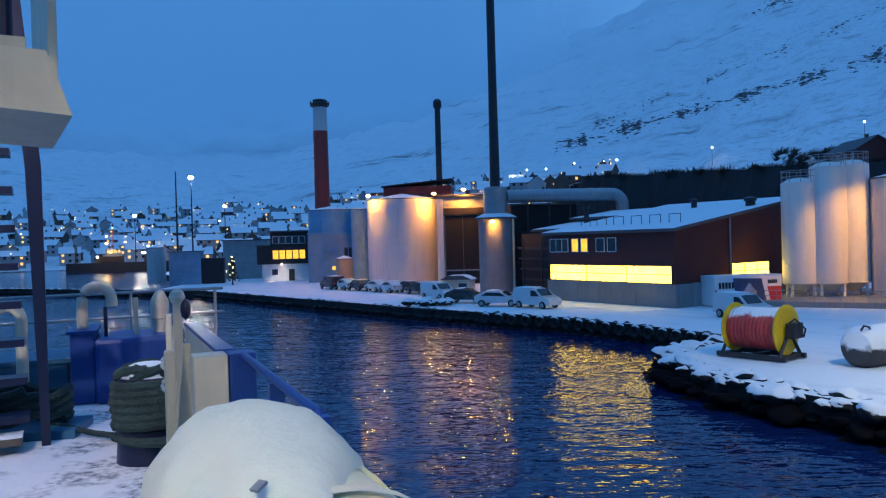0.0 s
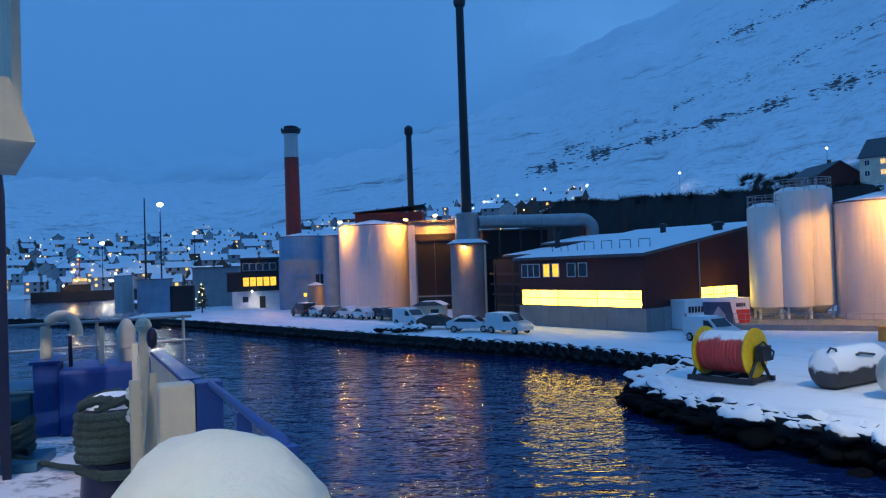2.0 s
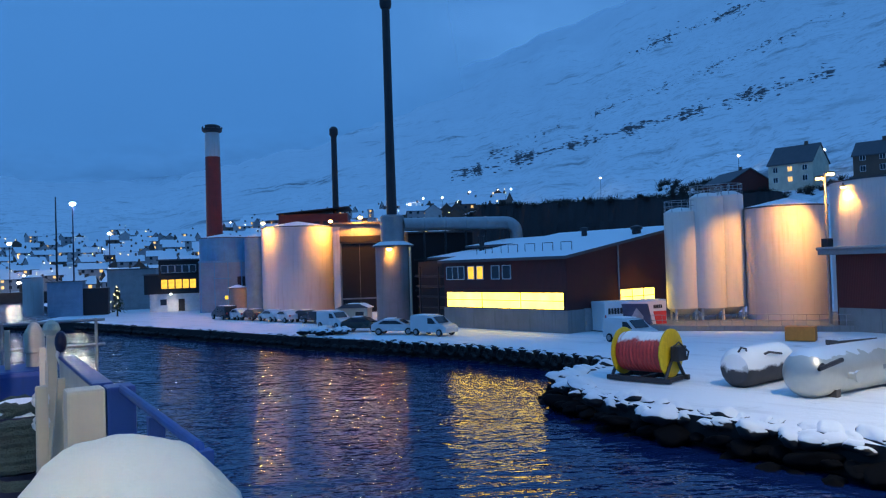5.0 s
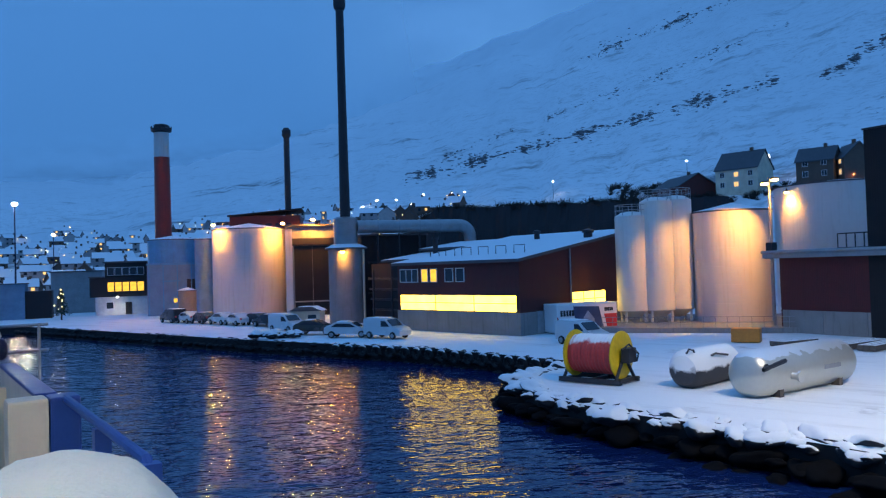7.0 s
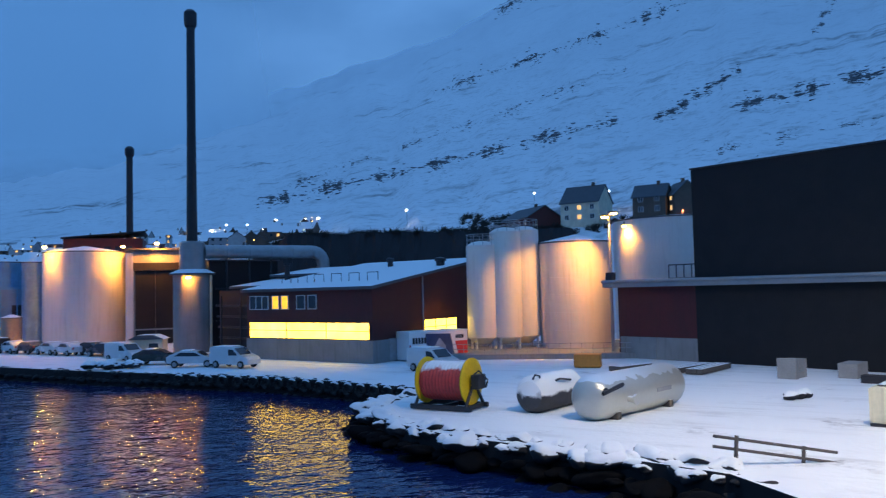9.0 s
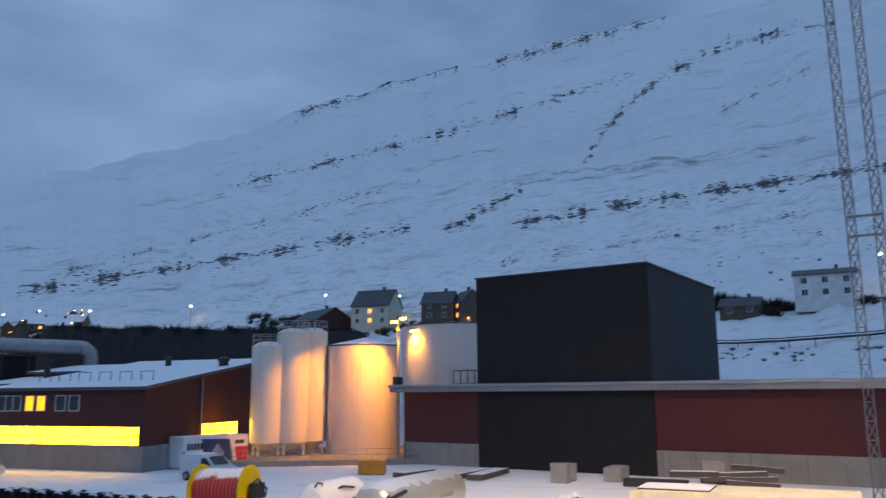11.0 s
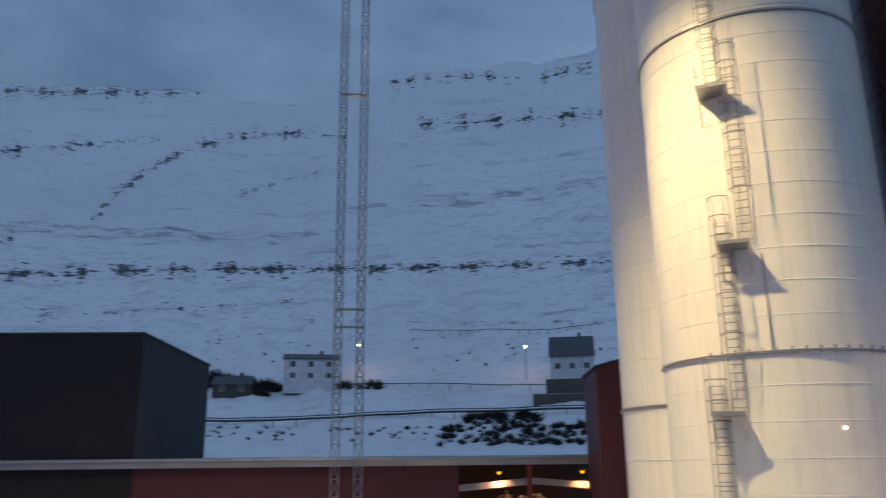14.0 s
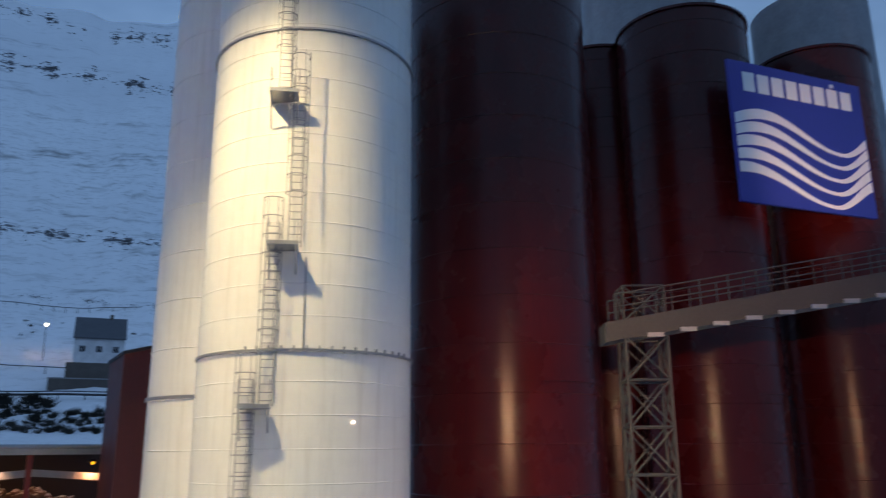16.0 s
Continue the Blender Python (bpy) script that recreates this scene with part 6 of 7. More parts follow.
def build_scrub():
    rng = random.Random(21)
    kinds = [bush_mesh(k, 46) for k in range(5)]
    verts, faces = [], []

    def put(p, s):
        v, f = kinds[rng.randrange(5)]
        m = pose(p[0], p[1], p[2], 0, 0, rng.uniform(0, 360)) @ Matrix.Diagonal((s * 1.2, s * 1.2, s, 1))
        b = len(verts)
        verts.extend(m @ Vector(q) for q in v)
        faces.extend([b + i for i in q] for q in f)
    for _ in range(260):
        az = rng.uniform(8, 30)
        h = 14.4 if az > 10.5 else 8.0 + (az - 6.5) / 4.0 * 6.4
        put(polar(az, rng.uniform(112, 117), h - 0.3), rng.uniform(0.5, 1.5))
    for az0, az1, e0, e1, n, s in ((55.4, 57.5, 5.0, 5.9, 30, 3.2), (57, 60, 4.7, 5.4, 36, 2.4), (59.5, 62, 5.0, 5.4, 20, 1.8), (64.5, 68, 5.2, 5.5, 22, 1.6), (72, 84, 1.2, 2.6, 190, 1.1), (74, 79, 2.7, 3.3, 40, 1.6), (56, 72, 1.6, 2.6, 46, 0.7),
                                   (29, 40, 3.8, 4.8, 70, 1.6), (23, 27, 4.2, 5.2, 40, 2.2), (40, 85, 6.5, 9.0, 60, 0.7)):
        for _ in range(n):
            az = rng.uniform(az0, az1)
            r = slope_r(az, rng.uniform(e0, e1))
            x, y, z = on_slope(az, r)
            put((x, y, z - 0.1), s * rng.uniform(0.5, 1.2))
    me = bpy.data.meshes.new("scrub")
    me.from_pydata(verts, [], faces)
    me.materials.append(BUSH)
    tagged(new("scrub", me), "bare dark winter scrub and hedges on the slope", "scrub", kind="stuff")


build_scrub()


# ---- the town across the harbour ----
def build_town():
    rng = random.Random(3)
    protos = []
    for w, d, h, pitch, wall, lit, label in ((8, 6.5, 4.6, 0.75, TOWN_WALL, 0, "pale town house with a snowy roof"), (8, 7, 2.8, 0.8, BROWN_WALL, 1, "dark timber town house with a snowy roof"), (9, 7, 4.6, 0.6, GREY_WALL, 2, "grey town house with a snowy roof"), (7, 6, 2.8, 0.9, BROWN_WALL, 5, "small dark town house with unlit windows")):
        protos.append(house((0, 0, -50), 0, w, d, h, pitch, wall, lit, label, True, "town houses"))
    spots = []
    for _ in range(4200):
        az = rng.uniform(-33, 12)
        foot = np.interp(az, FOOT_AZ, FOOT_R)
        r = foot * (1.02 + rng.random() ** 1.2 * (1.5 if az < -8 else 1.9))
        if math.degrees(math.atan2(land_z(az, r) - EYE, r)) > (2.3 if az < -15 else 4.6):
            continue
        if all((polar(az, r) - q).length > 10.5 for q in spots):
            spots.append(polar(az, r))
            if len(spots) > 310:
                break
    for k, p in enumerate(spots):
        az = math.degrees(math.atan2(p.x, p.y))
        m = pose(p.x, p.y, land_z(az, p.length), 0, 0, -az + rng.choice((0, 0, 90, 20, -25)))
        if k < 4:
            protos[k].matrix_basis = m
        else:
            copy_thing(protos[rng.randrange(4)], m)
    for k in range(190):
        p = spots[rng.randrange(len(spots))]
        az, r = math.degrees(math.atan2(p.x, p.y)) + rng.uniform(-0.6, 0.6), p.length + rng.uniform(-8, 2)
        street_lamp(az, max(r, 150), 6.0, rng.choice((BULB_TOWN, BULB_TOWN_WARM)), 0, WHITE, 0.06 * r / 300, "distant street lamp in the town")
    for az, d, high, size, energy in ((-17.6, 190, 22.0, 0.6, 9000), (-15.4, 250, 18.5, 0.5, 0), (-21.3, 330, 19, 0.7, 0)):
        p = polar(az, d)
        f = thing("harbour_floodlight", pose(p.x, p.y, 0), "tall harbour floodlight mast with a bright white lamp", "lamp")
        part("mast", tube([(0, 0, -1), (0, 0, high)], [0.22, 0.12], 8), SHIP_NAVY, f)
        part("lamp_head", lathe([(size * 0.3, high), (size, high + size * 0.4), (size, high + size), (size * 0.3, high + size * 1.3)], 12), BULB_WHITE, f, "glowing floodlight")
        if energy:
            lamp("harbour_light", "POINT", (p.x, p.y, high - 0.6), energy, WHITE, 0.5)
    p = polar(-18.6, 186)
    f = thing("flag_mast", pose(p.x, p.y, 0), "slim dark mast by the harbour", "mast")
    part("mast", tube([(0, 0, -1), (0, 0, 23.5)], [0.3, 0.12], 8), DARK_STEEL, f)
    # trawler at the far quay with working lights
    p = polar(-22.5, 300)
    b = thing("moored_trawler", pose(p.x, p.y, -1.2, 0, 0, 20), "dark moored trawler with bright working lights", "ship")
    hull = prism([(-16, -3.5), (12, -3.5), (18, 0), (12, 3.5), (-16, 3.5)], -1, 3.2)
    part("hull", hull, DARK_STEEL, b)
    part("wheelhouse", box(-3.4, 1.6, -2.4, 2.4, 5.4, 7.9, 0.2), GREY_WALL, b)
    part("deckhouse", box(-7, 2.4, -2.8, 2.8, 3.2, 5.4, 0.15), DARK, b)
    for k in range(4):
        part("window", box(-3.0 + 1.15 * k, -2.1 + 1.15 * k, -2.46, -2.4, 6.6, 7.4), WINDOW_WARM, b)
    part("gallows", tube([(-13, -2.8, 3), (-13, -2.8, 9), (-13, 2.8, 9), (-13, 2.8, 3)], 0.2, 6), DARK_STEEL, b)
    part("stay_wire", tube([(-1, 0, 16.5), (16, 0, 4)], 0.06, 4), DARK_STEEL, b)
    part("stay_wire", tube([(-1, 0, 16.5), (-13, 0, 9)], 0.06, 4), DARK_STEEL, b)
    part("mast", tube([(-1, 0, 8), (-1, 0, 17)], 0.2, 6), CHIM_RED, b)
    for x, z, s, bulb in ((9, 6, 0.7, BULB_WHITE), (12, 4.5, 0.45, BULB_WHITE), (10.5, 8.5, 0.4, BULB_WHITE), (-3, 9.5, 0.6, BULB_TOWN_WARM), (-1, 15.0, 0.5, BULB_BLUE), (-3, 12.0, 0.5, BULB_TOWN_WARM), (-6, 5, 0.3, BULB_WHITE), (-2, 6.5, 0.4, BULB_TOWN_WARM), (3, 10, 0.4, BULB_TOWN_WARM)):
        part("working_light", lathe([(s * 0.3, z), (s, z + s * 0.5), (s * 0.3, z + s)], 10, m=pose(x, -3.0, 0)), bulb, b, "glowing working light")
    q = polar(-21.3, 292)
    lamp("quay_light", "POINT", (q.x, q.y, 8), 1300, WHITE, 0.5)
    q = polar(-23.2, 292)
    lamp("quay_light", "POINT", (q.x, q.y, 9), 2000, (1.0, 0.6, 0.25), 0.5)
    # a lit spruce and snow heap by the quay
    p = polar(-15.0, 133)
    t = thing("lit_spruce", pose(p.x, p.y, 0), "small spruce hung with lights by the quay", "tree")
    part("trunk", tube([(0, 0, 0), (0, 0, 4.6)], [0.14, 0.03], 6), BROWN_WALL, t)
    bm = bmesh.new()
    rng2 = random.Random(2)
    for _ in range(420):
        z = rng2.uniform(0.7, 4.7)
        a, rr = rng2.uniform(0, 6.28), (4.9 - z) * 0.36 * rng2.uniform(0.4, 1.0)
        v = Vector((math.cos(a) * rr, math.sin(a) * rr, z))
        w = Vector((-math.sin(a), math.cos(a), 0)) * 0.14
        bm.faces.new([bm.verts.new(v + w), bm.verts.new(v * 0.75 + Vector((0, 0, z * 0.25 + 0.12))), bm.verts.new(v - w), bm.verts.new(v + Vector((math.cos(a) * 0.2, math.sin(a) * 0.2, -0.14)))])
    part("crown", bm, SPRUCE, t)
    for _ in range(14):
        z = rng2.uniform(1.2, 4.6)
        a = rng2.uniform(3.4, 6.0)
        rr = (4.9 - z) * 0.36
        part("fairy_light", lathe([(0.02, 0), (0.09, 0.06), (0.02, 0.12)], 6), BULB_TREE, t, at=pose(math.cos(a) * rr, math.sin(a) * rr, z))


TOWN_WALL = surface("pale_town_wall", (0.4, 0.4, 0.4), 0.8, grain=4, bump=0.1)
SPRUCE = surface("spruce_needles", (0.03, 0.05, 0.03), 0.8, grain=8)
BULB_TOWN = glow("town_lamp_glass", (1.0, 0.85, 0.6), 18.0)
BULB_TOWN_WARM = glow("town_warm_glass", (1.0, 0.5, 0.12), 16.0)
BULB_TREE = glow("fairy_light_glass", (1.0, 0.85, 0.4), 5.0)
build_town()


# ---- the ship's deck ----
DECK_Z = 4.6


def build_ship():
    ship = pose(0.47, 0.0, DECK_Z, 0, 0, 23.5)   # local y runs forward along the bulwark, x outboard
    deck = thing("ship_deck", ship, "snowy steel ship deck with trodden patches", "deck", kind="structure")
    part("plating", prism([(-9, -6), (0, -6), (0, 4.6), (0.45, 4.9), (0.45, 14), (-9, 14)], -0.15, 0.0), DECK, deck)
    part("hull_side", box(-9.0, 0.03, -6, 14.0, -7.0, -0.15), SHIP_BLUE, deck)
    bw = thing("bulwark", ship, "bulwark with cream inside, blue outside and rounded top rail", "bulwark", kind="structure")
    y0, y1 = 3.35, 4.6
    part("plate_outside", box(0.0, 0.03, y0, y1, 0, 1.19), SHIP_BLUE, bw)
    part("plate_inside", box(-0.03, 0.0, y0 + 0.02, y1, 0, 1.19), SHIP_CREAM, bw)
    part("top_rail", box(-0.035, 0.04, y0 - 0.02, y1, 1.19, 1.205, 0.006), SHIP_BLUE, bw)
    for k in range(1):
        y = y0 + 1.0 + 1.35 * k
        part("stay", side_prism([(-0.16, 0), (-0.03, 0), (-0.03, 1.12), (-0.06, 1.12)], y - 0.02, y + 0.02), SHIP_CREAM, bw)
    part("end_post", box(0.0, 0.1, y0 - 0.14, y0 - 0.02, 0, 1.2, 0.01), SHIP_BLUE, bw)
    part("end_cheek", box(-0.13, -0.003, y0 - 0.14, y0 - 0.02, 0, 1.2, 0.01), SHIP_CREAM, bw)
    part("inner_post", box(-0.17, -0.12, y0 + 0.75, y0 + 0.8, 0, 1.12, 0.01), SHIP_CREAM, bw)
    r = thing("side_rail", ship, "blue tubular side rail with uprights", "railing", kind="structure")
    part("handrail", tube([(0.05, -5.5, 0.62), (0.05, 1.95, 0.66), (0.05, 2.02, 0.75), (0.05, 2.04, 1.13), (0.05, 2.1, 1.185), (0.055, y0 - 0.1, 1.19)], 0.014, 10), SHIP_BLUE, r)
    part("midrail", tube([(0.05, -5.5, 0.35), (0.05, y0 - 0.1, 0.5)], 0.012, 8), SHIP_BLUE, r)
    for k in range(8):
        part("upright", box(0.03, 0.075, 2.6 - 0.54 * k, 2.64 - 0.54 * k, 0, 1.18 if k < 2 else 0.63), SHIP_BLUE, r)
    p = thing("fairlead_post", pose(*polar(-18.75, 4.6, DECK_Z), 0, 0, 23.5), "cream steel post hung with shackles and cord", "post")
    part("post", box(-0.024, 0.024, -0.024, 0.024, 0, 1.3, 0.008), SHIP_CREAM, p)
    part("cap", lathe([(0.03, 1.3), (0.045, 1.33), (0.035, 1.36), (0.01, 1.38)], 12), SHIP_CREAM, p)
    for z in (0.86, 0.98):
        part("ring", tube([(-0.06 + 0.035 * math.cos(a), -0.06, z + 0.035 * math.sin(a)) for a in np.linspace(0, 6.28, 12, endpoint=False)], 0.011, 6, closed=True), FRAME, p)
    part("cord", tube([(0.05, -0.06, 1.3), (0.02, -0.06, 1.2), (0.06, -0.055, 1.08), (0.02, -0.06, 0.95), (0.06, -0.055, 0.8), (0.03, -0.06, 0.5), (0.05, -0.06, 0.3)], 0.01, 6), FRAME, p)
    p = thing("fender", pose(*polar(-18.2, 4.45, DECK_Z + 1.22)) @ Matrix.Scale(0.45, 4), "dark fender hanging on the bulwark top", "fender")
    part("body", lathe([(0.015, 0), (0.05, 0.03), (0.065, 0.1), (0.06, 0.17), (0.04, 0.22), (0.015, 0.24)], 16), SHIP_NAVY, p, smooth=True)
    p = thing("float_ball", pose(*polar(-17.4, 3.55, DECK_Z + 0.8)), "small white float tied to the stay", "float")
    part("ball", lathe([(0.01, 0), (0.03, 0.012), (0.045, 0.045), (0.03, 0.08), (0.01, 0.09)], 14), FRAME, p, smooth=True)
    for az, d in ((-19.35, 6.4), (-18.95, 5.4)):
        q = thing("rail_post", pose(*polar(az, d, DECK_Z), 0, 0, 23.5), "cream rail post on the foredeck side", "post", "rail posts")
        part("post", box(-0.022, 0.022, -0.022, 0.022, 0, 1.1, 0.008), SHIP_CREAM, q)

    b = thing("mooring_bollard", pose(*polar(-20.7, 6.45, DECK_Z)) @ Matrix.Diagonal((0.84, 0.84, 0.76, 1)), "steel bollard wound with thick green-grey mooring rope and snow", "bollard")
    part("base", lathe([(0.3, 0), (0.28, 0.32)], 24), SHIP_NAVY, b, smooth=True)
    part("core", lathe([(0.2, 0.3), (0.2, 0.78), (0.27, 0.8), (0.27, 0.84)], 24), SHIP_NAVY, b, smooth=True)
    rope_pts = []
    for k in range(440):
        a = k / 439 * 2 * math.pi * 6.5
        rope_pts.append(((0.285 + 0.012 * math.sin(3.7 * a)) * math.cos(a), (0.285 + 0.012 * math.sin(2.9 * a)) * math.sin(a), 0.33 + 0.5 * k / 439))
    part("wound_rope", tube(rope_pts, [0.054 + 0.007 * math.sin(k * 2 * math.pi / 4) for k in range(440)], 8), ROPE, b, "coiled mooring rope", smooth=True)
    rope_pts = [((0.2 + 0.07 * math.sin(2.2 * a)) * math.cos(a), 0.22 * math.sin(a), 0.87 + 0.06 * math.sin(1.7 * a)) for a in np.linspace(0, 12.0, 120)]
    part("rope_top", tube(rope_pts, [0.05 + 0.007 * math.sin(k * 2 * math.pi / 4) for k in range(120)], 8), ROPE, b, smooth=True)
    part("snow_cap", lathe([(0.25, 0.84), (0.23, 0.92), (0.12, 0.965), (0.02, 0.97)], 20), SHIP_SNOW, b, smooth=True)
    part("rope_tail", tube([(-0.28, -0.1, 0.25), (0.0, -0.33, 0.24), (0.4, -0.35, 0.25), (0.8, -0.3, 0.24), (1.0, -0.22, 0.1)], 0.05, 8), ROPE, b, smooth=True)
    part("rope_coil", tube([(0.5 + 0.28 * math.cos(a), -0.25 + 0.2 * math.sin(a), 0.05 + 0.012 * a) for a in np.linspace(0, 16, 60)], 0.045, 8), ROPE, b, smooth=True)
    part("rope_tail", tube([(-0.28, 0.1, 0.3), (-0.5, 0.5, 0.1), (-0.9, 0.85, 0.05), (-1.5, 1.1, 0.12)], 0.035, 8), ROPE, b, smooth=True)
    f = thing("snow_drift", pose(*polar(-20.3, 7.3, DECK_Z)), "heaped snow behind the bollard", "snow")
    bm = bmesh.new()
    bmesh.ops.create_icosphere(bm, subdivisions=3, radius=1.0)
    for v in bm.verts:
        v.co *= 1 + 0.25 * noise.noise(v.co * 2)
        v.co = Vector((v.co.x * 0.4, v.co.y * 0.35, max(-0.02, v.co.z * 0.3)))
    part("drift", bm, SHIP_SNOW, f, smooth=True)

    wm = pose(*polar(-22.0, 8.9, DECK_Z), 0, 0, 20)
    w = thing("winch_house", wm, "low blue deck house with rounded edges on the foredeck", "deckhouse")
    part("body", box(-0.32, 0.52, 0.0, 0.9, 0.0, 0.68, 0.05), SHIP_BLUE, w)
    part("step", box(-0.56, -0.32, 0.1, 0.8, 0.0, 0.74, 0.02), SHIP_BLUE, w)
    part("step_lid", box(-0.59, -0.3, 0.07, 0.83, 0.74, 0.77), SHIP_BLUE, w)
    part("stanchion", box(0.06, 0.11, 0.3, 0.35, 0.68, 1.08), SHIP_CREAM, w)
    part("stanchion", box(-0.24, -0.2, 0.3, 0.34, 0.68, 1.0), SHIP_NAVY, w)
    k = thing("teal_locker", wm @ pose(-1.15, 0.35, 0), "teal steel locker with snow on its lid", "locker")
    part("body", box(-0.9, 0.55, 0, 0.8, 0.0, 0.42, 0.02), SHIP_TEAL, k)
    part("lid", box(-0.95, 0.58, -0.04, 0.84, 0.42, 0.47, 0.01), SHIP_TEAL, k)
    d = thing("winch_drum", wm @ pose(-2.2, 0.2, 0), "blue winch drum with a bent guard pipe", "winch")
    part("drum", tube([(-0.4, 0.2, 0.5), (0.4, 0.2, 0.5)], 0.3, 20), SHIP_BLUE, d, smooth=True)
    part("bed", box(-0.6, 0.6, -0.1, 0.5, 0, 0.3, 0.02), SHIP_BLUE, d)
    part("guard_pipe", tube([(0.1, -0.2, 0.1), (0.1, -0.2, 0.75), (0.25, -0.2, 0.95), (0.55, -0.2, 0.95), (0.7, -0.2, 0.75), (0.7, -0.2, 0.1)], 0.1, 12), SHIP_BLUE, d, smooth=True)
    for x, y, z, high, out, label in ((-0.46, 0.45, 0.77, 0.28, 0.3, "cream goose-neck air vent on the foredeck"), (-1.0, 0.1, 0.0, 0.92, -0.26, "tall cream goose-neck air vent by the locker"), (0.33, 0.5, 0.68, 0.34, 0.0, "cream mushroom air vent on the foredeck")):
        v = thing("air_vent", wm @ pose(x, y, z), label, "vent", "air vents")
        if out:
            pts = [(0, 0, 0), (0, 0, high)] + [(out * 0.5 - out * 0.5 * math.cos(a), 0, high + abs(out) * 0.55 * math.sin(a)) for a in np.linspace(0.25, math.pi, 9)] + [(out, 0, high - 0.06)]
            part("pipe", tube(pts, 0.058, 14), SHIP_CREAM, v, smooth=True)
        else:
            part("pipe", lathe([(0.08, 0), (0.08, high * 0.4), (0.1, high * 0.45), (0.1, high), (0.05, high + 0.1), (0.02, high + 0.12)], 16), SHIP_CREAM, v, smooth=True)
    h = thing("rope_coil", pose(*polar(-29.0, 7.9, DECK_Z), 0, 0, 10), "heap of snowy mooring rope on the deck", "rope")
    part("coil", tube([((0.42 + 0.08 * math.sin(3 * a)) * math.cos(a), 0.25 * math.sin(a), 0.12 + 0.012 * a + 0.03 * math.sin(5 * a)) for a in np.linspace(0, 24, 110)], 0.045, 7), ROPE, h, smooth=True)
    part("board", box(-0.6, 0.6, -0.3, 0.3, 0.0, 0.08, 0.01), SHIP_TEAL, h)
    g = thing("bow_rail", pose(*polar(-25.0, 10.4, DECK_Z), 0, 0, 24), "thin pale bow rail across the foredeck", "railing", kind="structure")
    for z in (0.78, 1.08):
        part("rail", tube([(-2.6, 0, z), (1.7, 0, z)], 0.018, 8), STEEL, g)
    for k in range(5):
        part("upright", tube([(-2.4 + 1.0 * k, 0, 0), (-2.4 + 1.0 * k, 0, 1.1)], 0.018, 8), STEEL, g)

    l = thing("deck_ladder", pose(-3.35, 6.55, DECK_Z, 0, 0, 26), "steep navy ship's ladder up to the bridge deck", "ladder")
    part("stile", side_prism([(-0.03, 0.0), (0.035, 0.0), (0.03, 2.3), (-0.16, 4.6), (-0.28, 4.6), (-0.09, 2.3)], -0.05, 0.05), SHIP_NAVY, l)
    part("stile", side_prism([(-1.1, 0.0), (-0.94, 0.0), (-1.0, 2.3), (-1.2, 4.6), (-1.36, 4.6), (-1.2, 2.3)], -0.05, 0.05), SHIP_NAVY, l)
    for k in range(13):
        z = 0.22 + 0.31 * k
        part("tread", box(-1.05 - 0.04 * z, -0.1 - 0.04 * z, -0.12, 0.12, z, z + 0.06), SHIP_NAVY, l)
    part("step_board", box(-1.0, -0.16, -0.3, 0.0, 0.08, 0.14), WOOD, l)

    o = thing("bridge_wing", pose(-1.16, 2.5, 6.63, 0, 0, 30), "cream bridge wing with a box edge overhead", "superstructure", kind="structure")
    part("box_edge", side_prism([(-1.4, 0.1), (-0.0, 0.0), (-0.07, 0.2), (-1.4, 0.24)], 0.0, 0.9), SHIP_CREAM, o)
    part("floor", box(-1.4, -0.12, 0.1, 1.2, 0.2, 0.26), SHIP_CREAM, o)
    part("inner_fin", side_prism([(-0.7, 0.2), (-0.3, 0.19), (-0.42, 0.42), (-0.7, 0.8)], -0.25, 0.05), SHIP_CREAM, o)
    part("screen", box(-0.03, 0.0, 0.5, 1.6, 0.2, 1.6), SHIP_CREAM, o)
    part("pipe", tube([(-0.17, 0.3, 0.2), (-0.18, 0.3, 1.7)], 0.022, 10), SHIP_NAVY, o)
    part("pipe_joint", tube([(-0.17, 0.3, 0.21), (-0.17, 0.3, 0.25)], 0.035, 10), SHIP_NAVY, o)
    for z in (0.12, 0.48, 0.8):
        part("grab_bar", tube([(-0.1, 0.25, z), (-0.08, 0.22, z + 0.12)], 0.008, 6), STEEL, o)

    c = thing("life_raft_canister", pose(-0.222, 1.14, 5.728, 0, 0, 26) @ Matrix.Scale(0.96, 4), "white life raft canister under a thick snow cap", "life raft")
    ax = Matrix.Rotation(math.pi / 2, 4, "X")
    part("shell", lathe([(0.03, -0.52), (0.1, -0.5), (0.15, -0.42), (0.17, -0.3), (0.17, -0.015), (0.178, -0.015), (0.178, 0.015), (0.17, 0.015), (0.17, 0.3), (0.15, 0.42), (0.1, 0.5), (0.03, 0.52)], 40, m=ax), RAFT_SHELL, c, smooth=True)
    bm = bmesh.new()
    n, k = 40, 24
    g = []
    for i in range(n + 1):
        y = -0.54 + 1.08 * i / n
        fade = max(0.0, 1 - abs(y / 0.56) ** 3) ** 0.5
        ring = []
        for j in range(k + 1):
            bare = 0.34 * max(0.0, min(1.0, (0.1 - y) / 0.3)) + 0.05 * noise.noise(Vector((y * 9, 1, 0)))
            a = math.pi * (0.18 + bare + (0.97 - bare) * j / k) + 0.12 * noise.noise(Vector((y * 5, 3, j * 0.02)))
            rr = (0.172 + 0.05 * math.sin(math.pi * j / k) ** 0.6 + 0.02 * noise.noise(Vector((y * 6, a * 2, 0))) + 0.006 * noise.noise(Vector((y * 22, a * 6, 0)))) * (0.35 + 0.65 * fade)
            ring.append(bm.verts.new((rr * math.cos(a), y, rr * math.sin(a))))
        g.append(ring)
    for i in range(n):
        for j in range(k):
            bm.faces.new((g[i][j], g[i + 1][j], g[i + 1][j + 1], g[i][j + 1]))
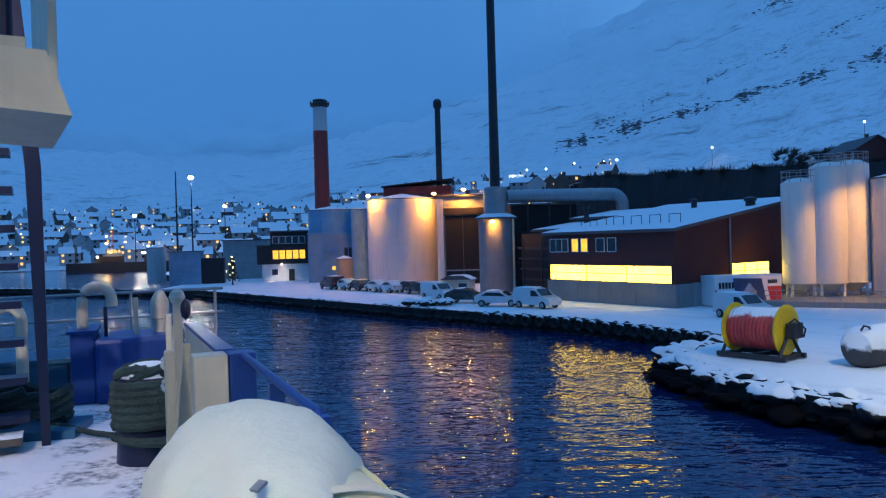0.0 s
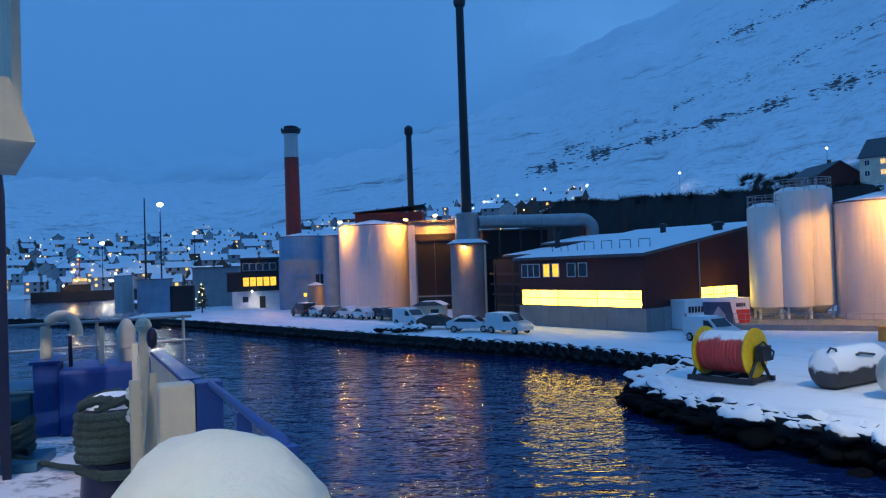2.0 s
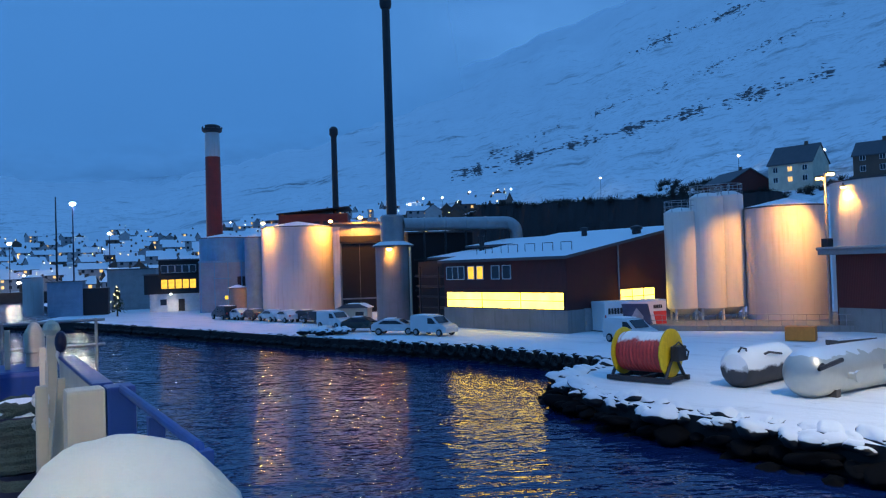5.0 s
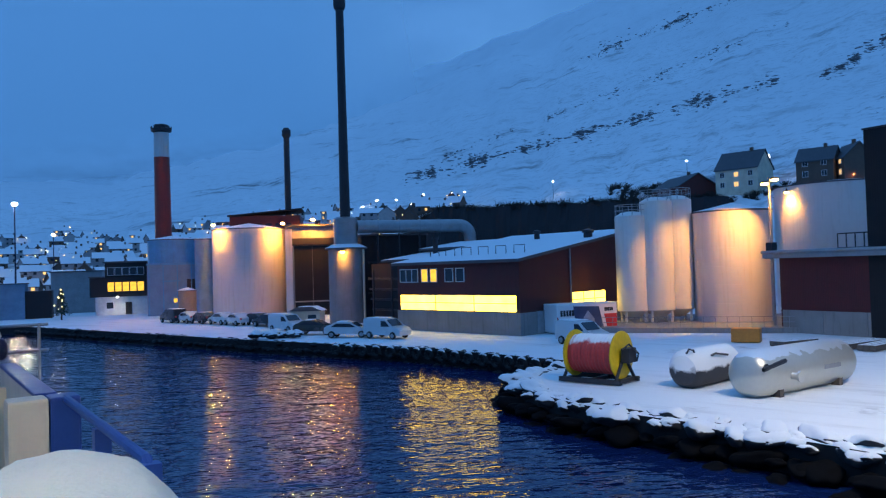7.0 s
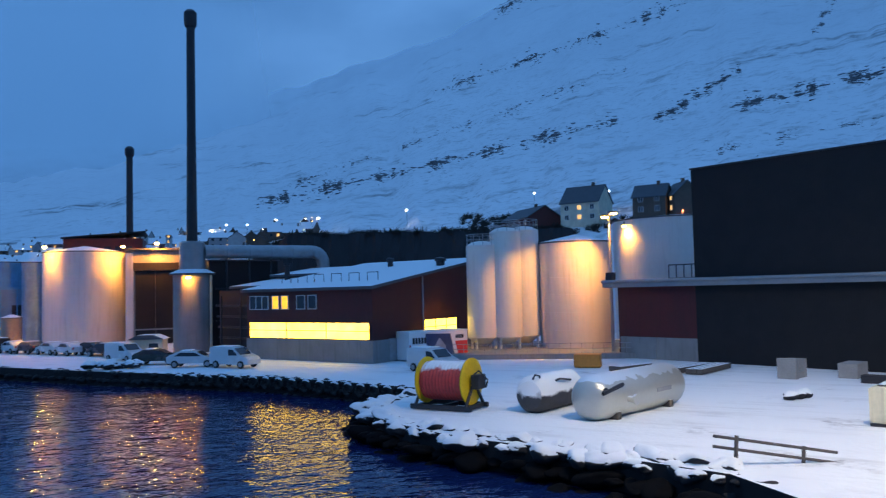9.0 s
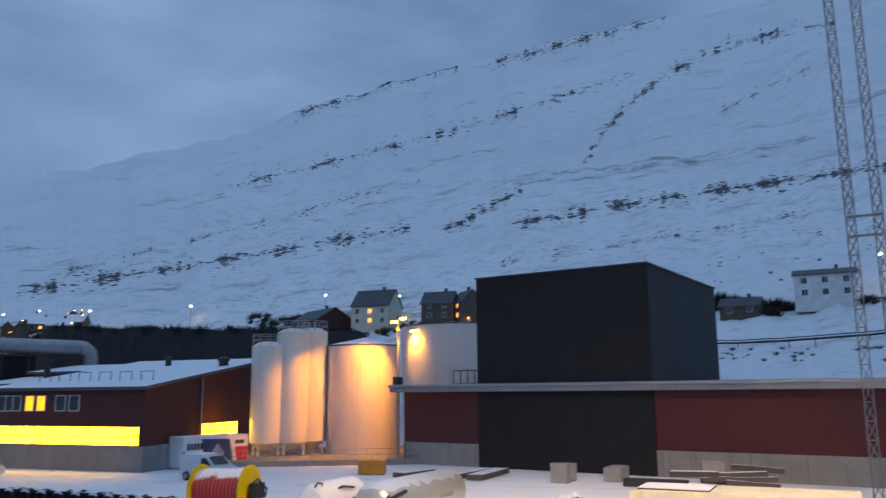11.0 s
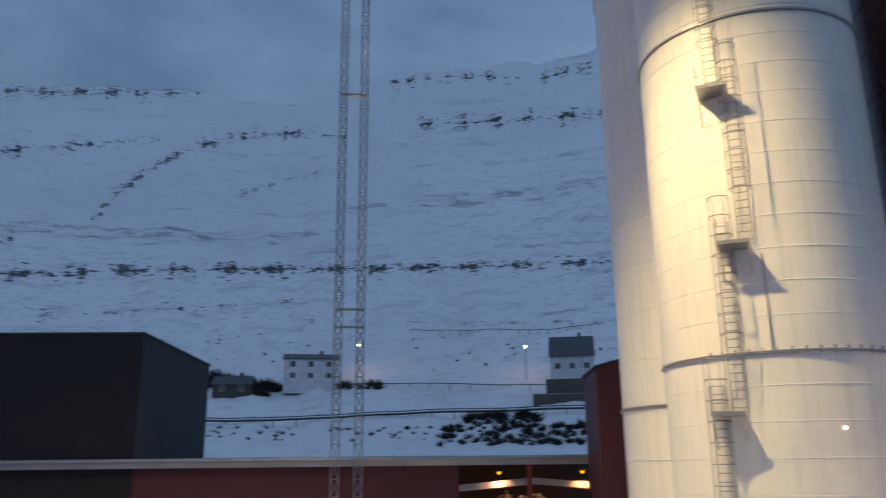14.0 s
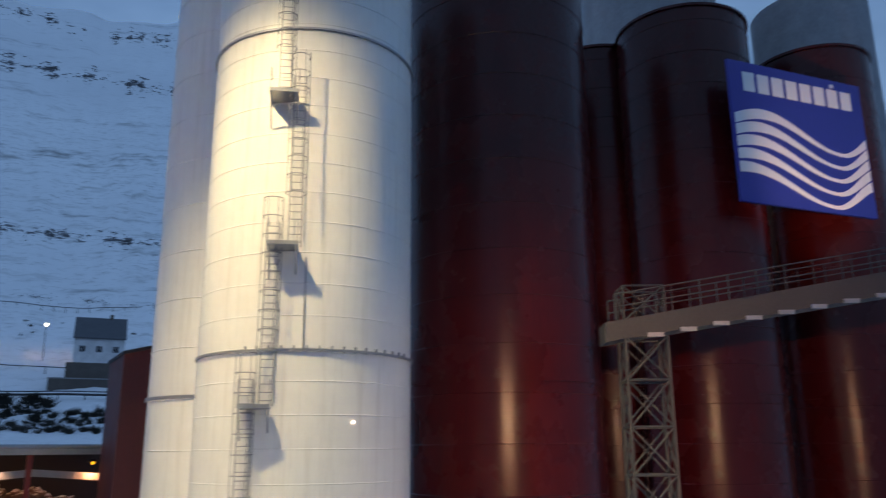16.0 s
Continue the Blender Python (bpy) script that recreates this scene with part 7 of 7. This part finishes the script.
    bmesh.ops.recalc_face_normals(bm, faces=bm.faces)
    part("snow_cap", bm, RAFT_FROST, c, "thin even snow over the cream canister", smooth=True)
    part("buckle", box(-0.009, 0.009, -0.007, 0.007, 0, 0.004), STEEL, c, "dark strap buckle", at=pose(-0.1, -0.2, 0.196, 0, -26, 30))
    for y in (-0.2, 0.2):
        part("strap", lathe([(0.178, -0.015), (0.181, 0), (0.178, 0.015)], 40, m=Matrix.Translation((0, y, 0)) @ ax, cap=False), SHIP_CREAM, c)
        part("cradle", box(-0.12, 0.12, y - 0.04, y + 0.04, -1.2, -0.14), SHIP_BLUE, c)
    d = thing("deck_lamp", pose(-3.6, 1.0, 9.2), "ship's deck floodlight on the house behind", "lamp")
    part("housing", box(-0.15, 0.15, -0.12, 0.1, -0.1, 0.14, 0.02), DARK_STEEL, d)
    part("glass", box(-0.13, 0.13, 0.1, 0.12, -0.08, 0.12), BULB_SMALL, d, "glowing floodlight glass")
    lamp("deck_flood", "SPOT", (-3.55, 1.3, 9.1), 950, (1.0, 0.84, 0.66), 0.08, (-4.0, 9.0, 4.6), 60, 0.45)
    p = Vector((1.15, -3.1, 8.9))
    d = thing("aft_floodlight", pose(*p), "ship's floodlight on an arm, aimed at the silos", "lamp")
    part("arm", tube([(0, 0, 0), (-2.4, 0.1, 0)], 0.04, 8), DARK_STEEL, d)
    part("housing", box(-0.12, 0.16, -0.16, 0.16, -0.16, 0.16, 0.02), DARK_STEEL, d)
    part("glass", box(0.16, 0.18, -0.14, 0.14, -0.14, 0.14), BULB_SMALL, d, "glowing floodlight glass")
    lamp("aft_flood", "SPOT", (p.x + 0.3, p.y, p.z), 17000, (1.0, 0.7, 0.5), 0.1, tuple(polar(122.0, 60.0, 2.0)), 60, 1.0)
    p = Vector((-0.9, -1.8, 8.5))
    d = thing("walkway_lamp", pose(*p), "ship's walkway lamp on an arm of the deckhouse", "lamp")
    part("arm", tube([(0, 0, 0.1), (-1.9, -0.3, 0.1)], 0.03, 8), DARK_STEEL, d)
    part("housing", box(-0.12, 0.12, -0.12, 0.08, -0.06, 0.14, 0.02), DARK_STEEL, d)
    part("glass", box(-0.1, 0.1, -0.1, 0.06, -0.09, -0.06), BULB_SMALL, d, "glowing lamp glass")
    lamp("walkway_light", "SPOT", (p.x + 0.1, p.y + 0.15, p.z - 0.2), 400, (1.0, 0.88, 0.55), 0.1, (-0.2, 1.9, 5.6), 58, 0.8)
    h = thing("ship_house", pose(-3.2, -2.2, DECK_Z, 0, 0, 23.5), "cream ship's deckhouse behind the walkway", "superstructure", kind="structure")
    part("wall", box(-3, 0.6, -4, 0, 0, 5.5), SHIP_CREAM, h)


RAFT_FROST = snow_surface("frosted_canister", color=(0.72, 0.69, 0.57), dirt=(0.62, 0.58, 0.45), amount=0.56, scale=5.0, bump=0.4, distance=0.012)
RAFT_SHELL = surface("cream_canister", (0.74, 0.7, 0.5), 0.45, grain=6, bump=0.1, dirt=(0.6, 0.54, 0.36))
SHIP_TEAL = surface("ship_teal_paint", (0.02, 0.11, 0.2), 0.45, grain=6, bump=0.15, snowy=1.25)
build_ship()
